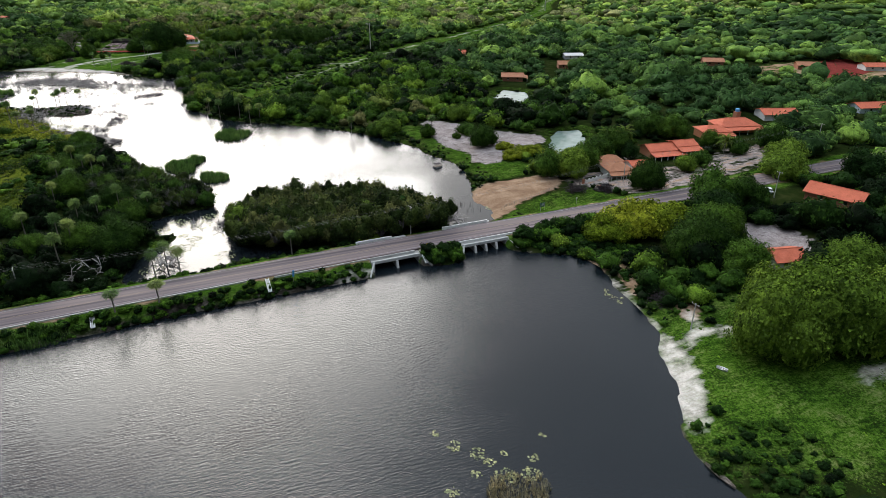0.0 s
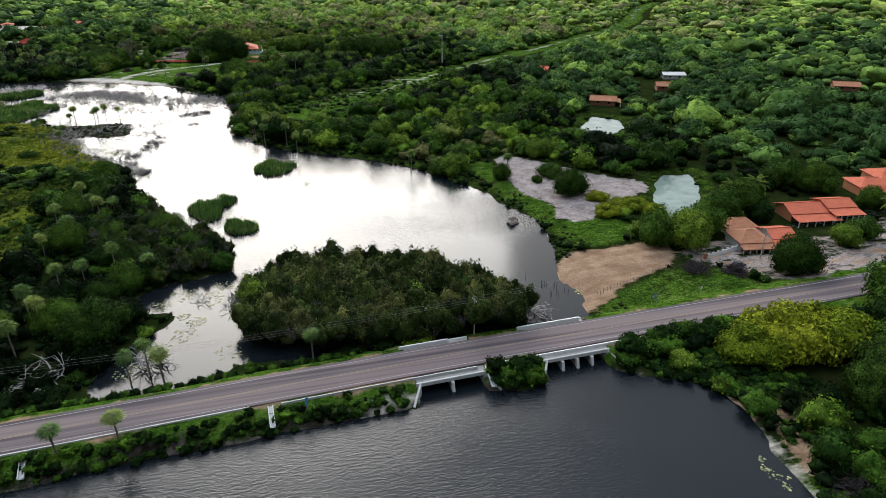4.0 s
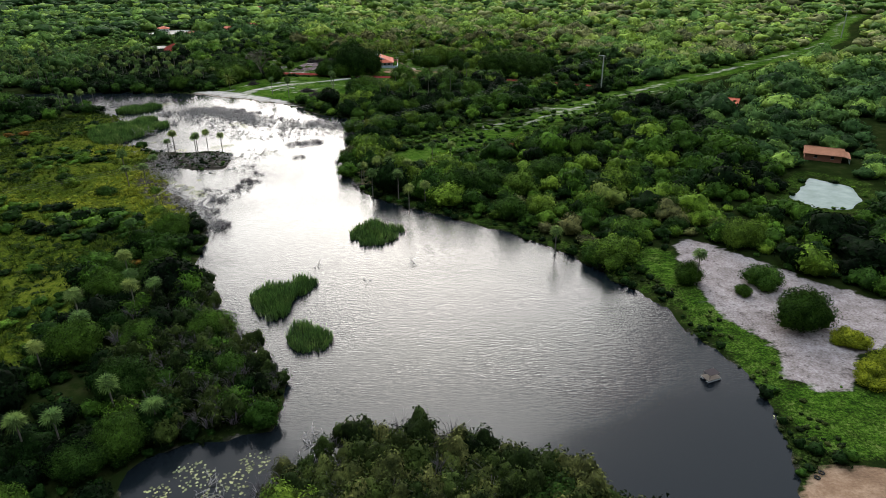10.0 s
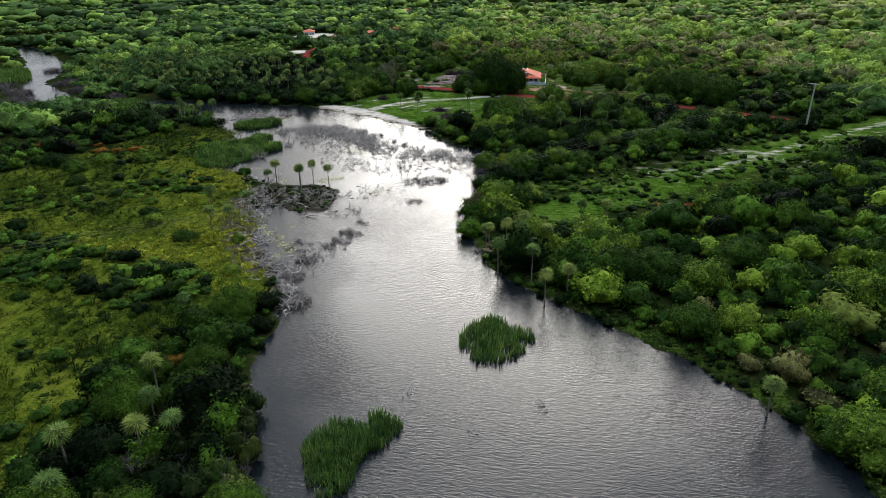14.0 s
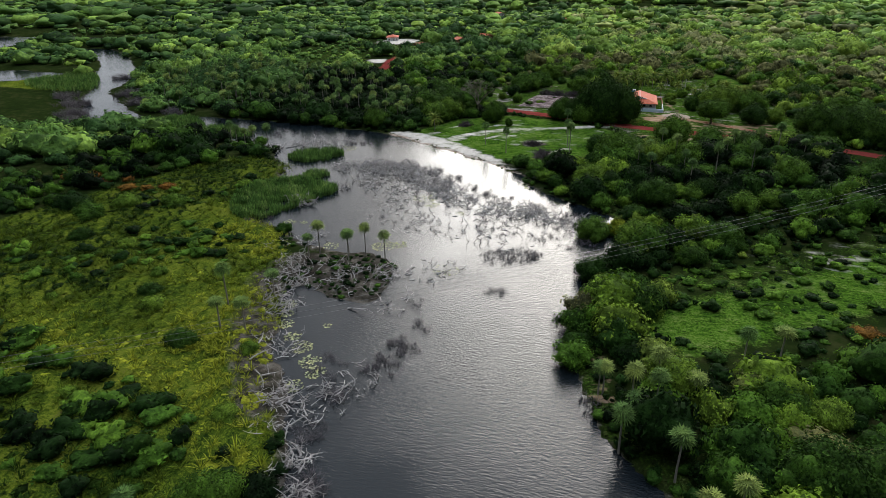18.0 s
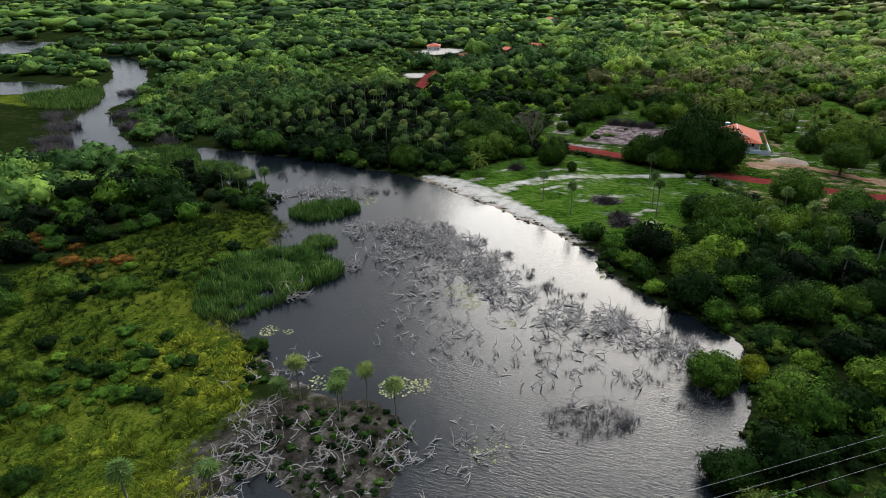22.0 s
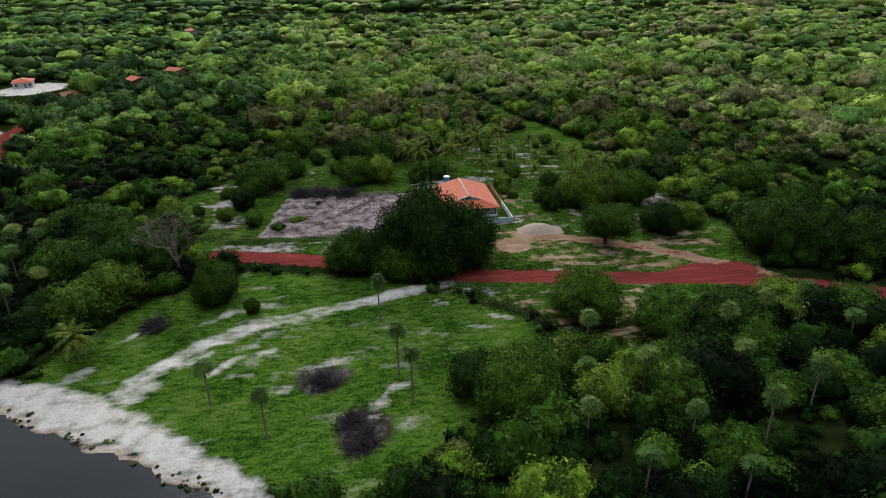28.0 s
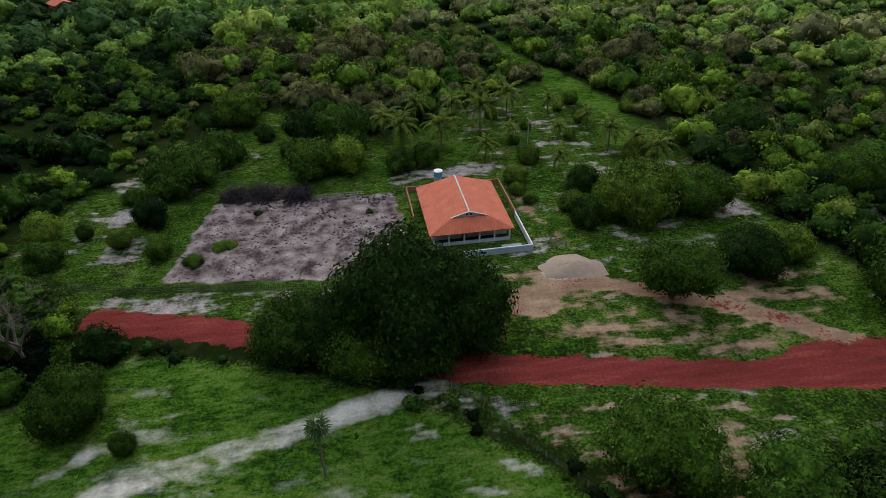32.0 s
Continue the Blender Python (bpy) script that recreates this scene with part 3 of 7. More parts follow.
def crown(seed, leaves, lobes, leaf, sub=3, flat=0.75, low=0.1):
    """A crown of radius about 1: billowing clumps of foliage over a dome, set with leaf sprays; its foot at z = low."""
    rng = np.random.default_rng(seed)
    k = np.arange(lobes)
    up = 1 - 0.98 * (k + 0.5) / lobes + rng.uniform(-0.08, 0.08, lobes)
    up = np.clip(up, -0.05, 1)
    a = k * 2.39996 + rng.uniform(-0.35, 0.35, lobes)
    q = rng.uniform(0.44, 0.72, lobes)
    side = np.sqrt(1 - up * up)
    C = np.stack([q * side * np.cos(a), q * side * np.sin(a), q * up], 1)
    C = np.vstack([[(0, 0, 0.0)], C])
    R = np.concatenate([[0.52], rng.uniform(0.24, 0.42, lobes)])

    def reach(D):
        b = D @ C.T
        disc = b * b - np.sum(C * C, 1)[None] + (R * R)[None]
        r = np.where(disc > 0, b + np.sqrt(np.maximum(disc, 0)), 0)
        return r.max(1), r.argmax(1)

    squash, foot = np.array([1, 1, flat]), np.array([0, 0, low + 0.28 * flat])
    bv, bt = BALLS[sub]
    r, _ = reach(bv)
    body = bv * (r * 0.87 * (1 + rng.normal(0, 0.075, len(bv))))[:, None]
    keep = bv[bt][:, :, 2].max(1) > -0.38
    sets = [(body * squash + foot, bt[keep])]
    if leaves:
        D = rng.normal(0, 1, (leaves, 3))
        D[:, 2] = np.where(D[:, 2] < -0.35, -D[:, 2], D[:, 2])
        D /= np.linalg.norm(D, axis=1)[:, None]
        r, own = reach(D)
        P = D * (r * rng.uniform(0.9, 1.14, leaves))[:, None]
        N = P - C[own]
        N /= np.linalg.norm(N, axis=1)[:, None] + 1e-6
        sets.append(leaf_quads(P * squash + foot, N + [0, 0, 0.2], leaf, rng))
    return join(sets)


def tube(points, radii, sides=6):
    """A tapered round limb through points."""
    pts = [Vector(p) for p in points]
    V, T = [], []
    for i, p in enumerate(pts):
        d = (pts[min(i + 1, len(pts) - 1)] - pts[max(i - 1, 0)]).normalized()
        u = d.orthogonal().normalized()
        w = d.cross(u)
        for k in range(sides):
            a = 2 * math.pi * k / sides
            V.append((p + (u * math.cos(a) + w * math.sin(a)) * radii[i])[:])
    for i in range(len(pts) - 1):
        for k in range(sides):
            a, b = i * sides + k, i * sides + (k + 1) % sides
            T += [(a, b, b + sides), (a, b + sides, a + sides)]
    e = (len(pts) - 1) * sides
    T += [(e, e + k, e + k + 1) for k in range(1, sides - 1)]
    return np.array(V), np.array(T)


def part(name, bm, material, parent, label=""):
    me = bpy.data.meshes.new(name)
    if isinstance(bm, bmesh.types.BMesh):
        bmesh.ops.recalc_face_normals(bm, faces=bm.faces)
        bm.to_mesh(me)
        bm.free()
        me.materials.append(material)
    else:
        me = tri_mesh(name, bm[0], bm[1], material, smooth=name == "crown")
    ob = new(name, me)
    ob.parent = parent
    if label:
        ob["label"] = label
    return ob


def thing(name, m, label, category, group="", kind=""):
    ob = new(name)
    ob.matrix_world = m
    ob.empty_display_size = 0.3
    return tagged(ob, label, category, group, kind)


def box(bm, x, y, z, sx, sy, sz, rz=0.0, bevel=0.0, taper=1.0):
    """A block standing on z, with its edges cut where a bevel is given."""
    r = bmesh.ops.create_cube(bm, size=1)
    vs = r["verts"]
    for v in vs:
        k = taper if v.co.z > 0 else 1
        v.co = Vector((v.co.x * sx * k, v.co.y * sy * k, (v.co.z + 0.5) * sz))
    if bevel:
        es = list({e for v in vs for e in v.link_edges})
        vs = list({v for f in bmesh.ops.bevel(bm, geom=es, offset=bevel, segments=1, affect="EDGES")["faces"] for v in f.verts} | {v for v in vs if v.is_valid})
    bmesh.ops.transform(bm, matrix=pose(x, y, z, 0, 0, rz), verts=[v for v in vs if v.is_valid])
    return bm


def bx(*a, **k):
    return box(bmesh.new(), *a, **k)


# ---------------------------------------------------------------- ground and water
def axis(lo, hi, pitch, far_lo, far_hi):
    mid = np.arange(lo, hi + pitch, pitch)
    out, s, p = [], pitch, mid[-1]
    while p < far_hi:
        s *= 1.22
        p += s
        out.append(p)
    inn, s, p = [], pitch, mid[0]
    while p > far_lo:
        s *= 1.22
        p -= s
        inn.append(p)
    return np.array(inn[::-1] + list(mid) + out)


gx, gy = axis(-430, 470, 5.0, -4500, 4500), axis(40, 850, 5.0, -4500, 4500)
gx = np.concatenate([gx[gx < -206], np.arange(-205, -79, 2.1), np.arange(-78, 80, 1.15), np.arange(81, 231, 2.1), gx[gx > 232]])
gy = np.concatenate([gy[gy < 39], np.arange(40, 478, 2.1), np.arange(479, 586, 1.15), np.arange(587, 640, 2.1), gy[gy > 641]])
GX, GY = np.meshgrid(gx, gy)
FX, FY = GX.ravel(), GY.ravel()
V = np.stack([FX, FY, height(FX, FY)], 1)
nx, ny = len(gx), len(gy)
i = (np.arange(ny - 1)[:, None] * nx + np.arange(nx - 1)[None]).ravel()
gm = tri_mesh("ground", V, np.stack([i, i + 1, i + nx + 1, i + nx], 1), M_GROUND, smooth=True)
sd = shore(FX, FY)
GZ = V[:, 2].reshape(ny, nx)


def gz(x, y):
    """The ground's height at a place of the plan."""
    i, j = min(max(int(np.searchsorted(gx, x)) - 1, 0), nx - 2), min(max(int(np.searchsorted(gy, y)) - 1, 0), ny - 2)
    f, g = (x - gx[i]) / (gx[i + 1] - gx[i]), (y - gy[j]) / (gy[j + 1] - gy[j])
    return float((GZ[j, i] * (1 - f) + GZ[j, i + 1] * f) * (1 - g) + (GZ[j + 1, i] * (1 - f) + GZ[j + 1, i + 1] * f) * g)


def zone(name, value):
    gm.attributes.new(name, "FLOAT", "POINT").data.foreach_set("value", np.asarray(value, np.float32))


def inz(poly, soft=2.0):
    return step(-soft, soft, depth_in(poly, FX, FY))


def blobs(rows):
    """Worn patches of ground: rows of x, y, half length, half width and turn."""
    out = np.zeros(FX.shape)
    for x, y, a, b, turn in rows:
        c, s = math.cos(radians(turn)), math.sin(radians(turn))
        u, w = (FX - x) * c + (FY - y) * s, (FY - y) * c - (FX - x) * s
        out = np.maximum(out, step(1.4, 0.5, np.hypot(u / a, w / b)))
    return out


patchy = step(0.3, 0.75, lattice(FX, FY, 26, 12))
zone("meadow", np.maximum(inz(MEADOW, 3), inz(MEADOW2, 5)))
zone("lawn", np.maximum.reduce([inz(LAWN, 3), inz(VGRASS) * 0.5, inz(POCKET) * 0.6, step(8, 5, sd) * step(0.2, 1.2, sd) * step(-6, 4, FX) * step(150, 175, FY) * 0.35, inz(BANKE, 2) * 0.55, inz(CLEARN, 8) * 0.3, inz(SLOPEB, 3) * 0.3, inz(GRASSE, 5) * 0.3, inz(ENDOPEN, 4) * 0.52, step(10, 6, line_dist(ROAD, FX, FY)), step(7, 3, line_dist(LONGLINE, FX, FY)), step(13, 7, line_dist(FARTRACK, FX, FY)) * 0.7, inz(YARD3, 9) * 0.6, step(40, 25, line_dist([(95, 75), (125, 70)], FX, FY)) * 0.62]))
mudshore = step(3.5, 0.5, sd) * step(-160, -120, FX) * step(-10, -40, FX) * step(500, 470, FY) * step(270, 300, FY)
deadland = step(13, 8, line_dist([(-70, 355), (-55, 358), (-48, 354)], FX, FY)) + step(8, 2, line_dist([(-52, 306), (-68, 328), (-76, 348)], FX, FY)) * 0.8
zone("mud", np.maximum.reduce([mudshore, np.clip(deadland, 0, 1), step(0.6, -0.2, sd) * 0.9, blobs(((-43, 580, 8, 4, 0), (-38, 484, 5.5, 5, 0), (-30, 469, 5, 6, 0), (-74, 506, 3.4, 2.6, 0), (80, 556, 10, 6, 20), (90, 548, 8, 4, 0))) * 0.85, np.where(sd < -1, 1, 0)]))
zone("bare", np.maximum.reduce([inz(BARE, 1.5), inz(YARD2), inz(YARD, 4) * 0.62, patchy * inz(ENDOPEN, 4) * 0.24, blobs(((-68, 560, 7, 5, 30), (-72, 574, 7, 4, 60), (-63, 584, 6, 4, 20), (4, 585, 9, 4, 0), (-9, 584, 7, 4, 20), (-76, 588, 6, 4, 0), (34, 572, 8, 4, 30), (56, 560, 8, 5, 10))) * 0.58, step(5, 2, line_dist([(-66, 542), (-30, 539)], FX, FY)) * 0.5]))
zone("field", inz(FIELD, 1.2))
zone("tan", np.maximum.reduce([inz(BEACHE, 2), inz(YARD, 3) * 0.35, inz(YARD3, 4) * 0.55, blobs(((96, 98, 8, 4, 75), (93, 110, 9, 3.5, 80), (88, 122, 5, 3, 120))) * 0.8, step(3.4, 1.2, line_dist(DIRT, FX, FY)), step(7, 3, np.hypot(FX - 8, FY - 533)), blobs(((20, 524, 16, 7, -10), (52, 530, 14, 8, 20), (12, 536, 12, 8, 0), (36, 520, 12, 5, 0), (14, 500, 8, 4, 30))) * 0.46, inz(SLOPEB, 3) * 0.34, step(6.3, 4.6, line_dist(ROAD, FX, FY)) * (0.25 + 0.5 * lattice(FX, FY, 8, 63)), step(9, 4, sd) * step(0, 6, FX) * step(40, 25, FX) * step(318, 328, FY) * step(362, 350, FY) * 0.5, step(1.6, 0.6, line_dist([(19, 550), (15, 560), (12, 574)], FX, FY)) * 0.5, inz(BEACHN, 2) * step(4.0, 1.5, sd) * 0.75]))
wisps = step(0.3, 0.8, lattice(FX, FY, 17, 22))
zone("sand", np.maximum.reduce([step(2.8, 1.0, line_dist(FARTRACK, FX, FY)) * (0.25 + 0.4 * lattice(FX, FY, 25, 5)) * step(376, 400, FY) * 0.75, inz(BEACHN, 1.8) * (0.45 + 0.55 * step(1.2, 4.0, sd)), inz(SANDS, 1.8) * (0.42 + 0.35 * step(98, 84, FY)), step(2.9, 1.0, line_dist(TRACK, FX, FY)) * 0.66, wisps * inz(LAWN, 2) * 0.14, blobs(((-60, 499, 6, 1.5, 18), (-69, 491, 7, 2.6, 38), (-63, 493, 6, 1.6, 35), (-71, 484, 5, 3.0, 40), (-54, 496, 4, 1.2, 20), (-7, 497, 4.5, 1.2, -20), (-2, 500, 3, 1.0, -30), (-28, 474, 3, 2.0, 60), (-22, 470, 4, 1.3, 10), (-57, 490, 4, 1.2, 45), (-49, 494, 2.5, 1.0, 20), (-61, 508, 4, 1.2, 30), (-84, 491, 4, 2.0, 40), (-45, 482, 2.5, 2, 0), (-36, 489, 3, 1.2, 10), (-24, 480, 3, 1.0, 20), (-78, 503, 3, 1, 50), (-14, 507, 3, .9, -30))) * 0.6, step(2.2, 0.8, line_dist([(80, 83), (92, 86), (106, 84)], FX, FY)) * 0.6, blobs(((112, 62, 5, 2.5, 20), (94, 92, 5, 2, 70), (99, 104, 5, 2, 60))) * 0.5, step(0.4, 0.8, lattice(FX, FY, 22, 31)) * inz(GRASSE, 4) * 0.2, step(5, 2, np.hypot(FX - 15, FY - 541)) * 0.8, step(4, 1.5, line_dist([(26, 136.8), (33, 137.2)], FX, FY)) * 0.42, step(21, 15, np.hypot(FX + 219, FY - 780)), step(11, 6, np.hypot(FX + 190, FY - 672))]))
zone("red", np.maximum.reduce([step(3.4, 2.5, line_dist(REDROAD, FX, FY)), step(2.4, 1.2, line_dist(SPUR, FX, FY)) * 0.3, blobs(((57, 512, 6.5, 4.5, 20), (48, 513, 7, 3.6, 10))) * 0.95, step(12, 8, line_dist([(330, 268), (380, 285), (430, 300)], FX, FY)), blobs(((395, 300, 26, 16, 20),)) * 0.95, step(4, 2, line_dist(FARLANE, FX, FY)), step(3.4, 1.2, line_dist(DIRT, FX, FY)) * 0.34]))
ground = tagged(new("ground", gm), "grassy ground with sand, mud and red earth around a lagoon", "ground", kind="structure")

wm = bpy.data.meshes.new("water")
wm.from_pydata([(-4500, -4500, 0), (4500, -4500, 0), (4500, 4500, 0), (-4500, 4500, 0)], [], [(0, 1, 2, 3)])
wm.materials.append(M_WATER)
tagged(new("water", wm), "dark rippled lagoon water reflecting a bright overcast sky", "water", kind="structure")


for k, p in enumerate(PONDS):
    c = np.mean(p, axis=0)
    bm = bmesh.new()
    bm.faces.new([bm.verts.new((c[0] + (x - c[0]) * 1.25, c[1] + (y - c[1]) * 1.25, 0.06)) for x, y in soft_line(p)])
    pm = bpy.data.meshes.new("pond")
    bm.to_mesh(pm)
    bm.free()
    pm.materials.append(M_POND)
    tagged(new("pond", pm), "small milky pond reflecting the sky among trees", "pond", kind="structure")


# ---------------------------------------------------------------- road
def ribbon(line, offset, width, z, lo=-1e9, hi=1e9, dash=None):
    """A flat strip that follows a plan line."""
    p = np.asarray(line)
    p = p[(p[:, 0] >= lo) & (p[:, 0] <= hi)]
    L = np.concatenate([[0], np.cumsum(np.hypot(*np.diff(p, axis=0).T))])
    s = np.arange(0, L[-1], 2.0)
    p = np.stack([np.interp(s, L, p[:, 0]), np.interp(s, L, p[:, 1])], 1)
    t = np.gradient(p, axis=0)
    t /= np.linalg.norm(t, axis=1)[:, None]
    nrm = np.stack([-t[:, 1], t[:, 0]], 1)
    a, b = p + nrm * (offset - width / 2), p + nrm * (offset + width / 2)
    zz = np.full(len(p), z) if np.isscalar(z) else z(p[:, 0], p[:, 1])
    k = len(p)
    V = np.vstack([np.column_stack([a, zz]), np.column_stack([b, zz])])
    i = np.arange(k - 1)
    if dash:
        i = i[(s[:-1] % dash[0]) < dash[1]]
    return V, np.stack([i, i + 1, i + 1 + k, i + k], 1)


RZ = 3.0


def slab(line, offset, width, z, depth, lo, hi):
    V, F = ribbon(line, offset, width, z, lo, hi)
    k = len(V) // 2
    W = V.copy()
    W[:, 2] -= depth
    i = np.arange(k - 1)
    n = 2 * k
    side = np.vstack([np.stack([i, i + n, i + 1 + n, i + 1], 1), np.stack([i + k, i + 1 + k, i + 1 + k + n, i + k + n], 1), F[:, ::-1] + n, np.array([[0, k, k + n, n], [k - 1, k - 1 + n, 2 * k - 1 + n, 2 * k - 1]])])
    return np.vstack([V, W]), np.vstack([F, side])


v, f = slab(ROAD, 0, 8.2, RZ, 0.5, -880, 880)
road = tagged(new("road", tri_mesh("road", v, f, M_ASPHALT)), "two-lane asphalt road on an embankment between lagoon and lake", "road", kind="structure")
for nm, off, wd, mt in (("edge_line", 3.35, 0.14, M_LINEW), ("edge_line", -3.35, 0.14, M_LINEW), ("centre_line", 0.12, 0.11, M_LINEY), ("centre_line", -0.12, 0.11, M_LINEY)):
    v, f = ribbon(ROAD, off, wd, RZ + 0.012, -400, 600)
    part(nm, (v, f), mt, road)


# ---------------------------------------------------------------- woodland
def path_x(y):
    """The line over which the camera flies, roughly."""
    return np.interp(y, [0, 80, 150, 220, 300, 340, 450], [0, 22, 26, 12, -18, -28, -20])


def seen(X, Y):
    right = 1.45 * Y + 70
    left = np.where(Y < 170, -70 - 0.3 * Y, np.minimum(-110, np.minimum(20 - (Y - 165) * 1.15, -18 - 1.6 * (Y - 300))))
    return (X < right) & (X > left) & (Y > 40)


def scatter(lo, hi, pitch, seed):
    rng = np.random.default_rng(seed)
    a, b = np.meshgrid(np.arange(lo[0], hi[0], pitch), np.arange(lo[1], hi[1], pitch))
    a, b = a.ravel(), b.ravel()
    a, b = a + rng.uniform(-0.48, 0.48, len(a)) * pitch, b + rng.uniform(-0.48, 0.48, len(b)) * pitch
    return a, b, rng


HOUSES = [(137, 182, 11), (166, 191, 13), (206, 202, 14), (243, 212, 10), (178, 130, 10), (131, 103, 7), (152, 80, 8), (300, 206, 9), (312, 330, 9), (176, 342, 9), (222, 360, 9), (243, 386, 9), (176, 424, 8), (-222, 780, 25), (-205, 730, 12), (-200, 674, 17), (0, 564, 19), (-163, 786, 9), (-148, 815, 9), (-185, 745, 9), (-193, 1049, 12), (-100, 975, 12), (360, 300, 10), (395, 282, 10)]


def open_land(X, Y):
    """How far a place lies inside land that carries no trees."""
    o = np.full(X.shape, -1e9)
    for p, m in ((MEADOW, 0), (LAWN, 1), (BEACHN, 2), (BEACHE, 2), (POCKET, 1), (BARE, 3), (SANDS, 1), (VGRASS, 1), (YARD, 0), (YARD2, 0), (YARD3, 2), (ENDOPEN, 0), (GRASSE, 0), (MEADOW2, 0), (BANKE, 0), (CLEARN, 0), (SLOPEB, 0)):
        o = np.maximum(o, depth_in(p, X, Y) + m)
    for l, w in ((ROAD, 10), (REDROAD, 6.5), (FARTRACK, 7), (LONGLINE, 5), (FARLANE, 6)):
        o = np.maximum(o, w - line_dist(l, X, Y))
    o = np.maximum(o, depth_in([(55, 40), (66, 62), (80, 66), (125, 64), (130, 40)], X, Y))
    o = np.maximum(o, 11 - line_dist(FARTRACK + np.array([5.0, -9.0]), X, Y))
    for p, (sx, sy) in zip(PONDS, ((-9, -8), (-8, -11))):
        o = np.maximum(o, depth_in([(x + sx, y + sy) for x, y in p], X, Y) + 3)
    for x, y, r in HOUSES:
        o = np.maximum(o, r - np.hypot(X - x, Y - y))
        ax, ay = (20, 120) if x > 60 else (-20, 330)
        k = (r + 3) / math.hypot(ax - x, ay - y)
        o = np.maximum(o, r - np.hypot(X - x - k * (ax - x), Y - y - k * (ay - y)))
    o = np.maximum(o, 17 - line_dist([(-250, 478), (-290, 507), (-322, 545), (-365, 600), (-400, 640)], X, Y))
    o = np.maximum(o, depth_in([(-246, 452), (-300, 500), (-330, 530), (-392, 556), (-430, 545), (-350, 490), (-275, 438)], X, Y))
    for p in SLOUGHS:
        o = np.maximum(o, depth_in(p, X, Y) + 20)
    for p in PONDS:
        o = np.maximum(o, depth_in(p, X, Y) + 3)
    o = np.maximum(o, 11 - line_dist([(101, 131), (117, 130)], X, Y))
    o = np.maximum(o, 24 - line_dist([(98, 72), (125, 66)], X, Y))
    o = np.maximum(o, np.where(X > -6, 9 - line_dist(REDROAD + np.array([0.0, -8.0]), X, Y), -1e9))
    o = np.maximum(o, 17 - line_dist([(-70, 355), (-50, 356)], X, Y))
    o = np.maximum(o, 8 - line_dist([(-48, 304), (-60, 322), (-74, 348)], X, Y))
    return o


def woods(pitch, near, far, seed, box_lo, box_hi, size):
    X, Y, rng = scatter(box_lo, box_hi, pitch, seed)
    D = np.hypot(X - path_x(Y), np.maximum(0, Y - 520) * 0.9)
    ok = seen(X, Y) & (D >= near) & (D < far)
    X, Y, D = X[ok], Y[ok], D[ok]
    ok = (shore(X, Y) > np.where((X > 0) & (Y > 170) & (Y < 345), 6.0, 0.8)) & (open_land(X, Y) < 0)
    X, Y, D = X[ok], Y[ok], D[ok]
    grow = 0.75 + 0.6 * lattice(X, Y, 35, 41)
    ok = rng.uniform(0, 1, len(X)) < 0.55 + 1.0 * lattice(X, Y, 22, 42)
    X, Y, grow = X[ok], Y[ok], grow[ok]
    R = size * rng.uniform(0.55, 1.6, len(X)) * grow
    R = R * np.where(rng.uniform(0, 1, len(X)) < 0.16, 1.5, 0.95)
    R = R * np.where(depth_in(PALMWOOD, X, Y) > -4, 1.05, 1.0)
    H = R * rng.uniform(0.9, 1.35, len(X))
    tone = 0.35 * lattice(X, Y, 130, 44) + 0.35 * lattice(X, Y, 40, 43) + 0.95 * rng.uniform(0, 1, len(X)) - 0.32
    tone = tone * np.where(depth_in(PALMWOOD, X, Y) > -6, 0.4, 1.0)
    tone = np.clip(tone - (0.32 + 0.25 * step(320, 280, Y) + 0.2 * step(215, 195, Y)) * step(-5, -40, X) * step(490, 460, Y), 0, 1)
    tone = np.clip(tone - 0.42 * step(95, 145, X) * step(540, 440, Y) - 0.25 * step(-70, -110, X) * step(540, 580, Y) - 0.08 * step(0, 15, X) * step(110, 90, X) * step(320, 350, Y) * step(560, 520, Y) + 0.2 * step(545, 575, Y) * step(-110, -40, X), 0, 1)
    return np.column_stack([X, Y, height(X, Y) - 0.25, rng.uniform(0, 6.28, len(X)), R, H]), tone, rng


def plant(name, label, rows, tone, templates, mat, rng, category="trees"):
    pick = rng.integers(0, len(templates), len(rows))
    sets, tints = [], []
    for k, (tv, tt) in enumerate(templates):
        sel = rows[pick == k]
        if len(sel):
            sets.append(spread(tv, tt, sel))
            tints.append(np.repeat(tone[pick == k], len(tv)))
    v, t = join(sets)
    ob = new(name, tri_mesh(name, v, t, mat, np.concatenate(tints), True))
    return tagged(ob, label, category, kind="stuff")


NEAR_T = [crown(100 + k, 620, 8 + k, 0.070, 3) for k in range(6)]
SIDE_T = [crown(110 + k, 210, 7 + k, 0.085, 3) for k in range(6)]
MID_T = [crown(120 + k, 110, 6 + k, 0.105, 3) for k in range(5)]
FAR_T = [crown(140 + k, 10, 4 + k, 0.15, 2) for k in range(4)]
HORIZON_T = [crown(150 + k, 4, 3 + k, 0.2, 2) for k in range(4)]

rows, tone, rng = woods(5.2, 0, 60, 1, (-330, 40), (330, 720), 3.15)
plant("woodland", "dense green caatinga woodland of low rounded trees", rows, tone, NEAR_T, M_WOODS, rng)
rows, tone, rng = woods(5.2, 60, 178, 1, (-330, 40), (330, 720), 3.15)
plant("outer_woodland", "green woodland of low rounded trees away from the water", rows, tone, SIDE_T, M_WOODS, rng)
# from here outwards the tiers take the haze-lightened foliage
rows, tone, rng = woods(7.4, 178, 330, 2, (-520, 40), (560, 880), 4.6)
rows[:, 5] *= 0.85
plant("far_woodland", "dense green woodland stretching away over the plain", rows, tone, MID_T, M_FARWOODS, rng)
rows, tone, rng = woods(9.5, 330, 640, 3, (-950, 40), (900, 1150), 6.3)
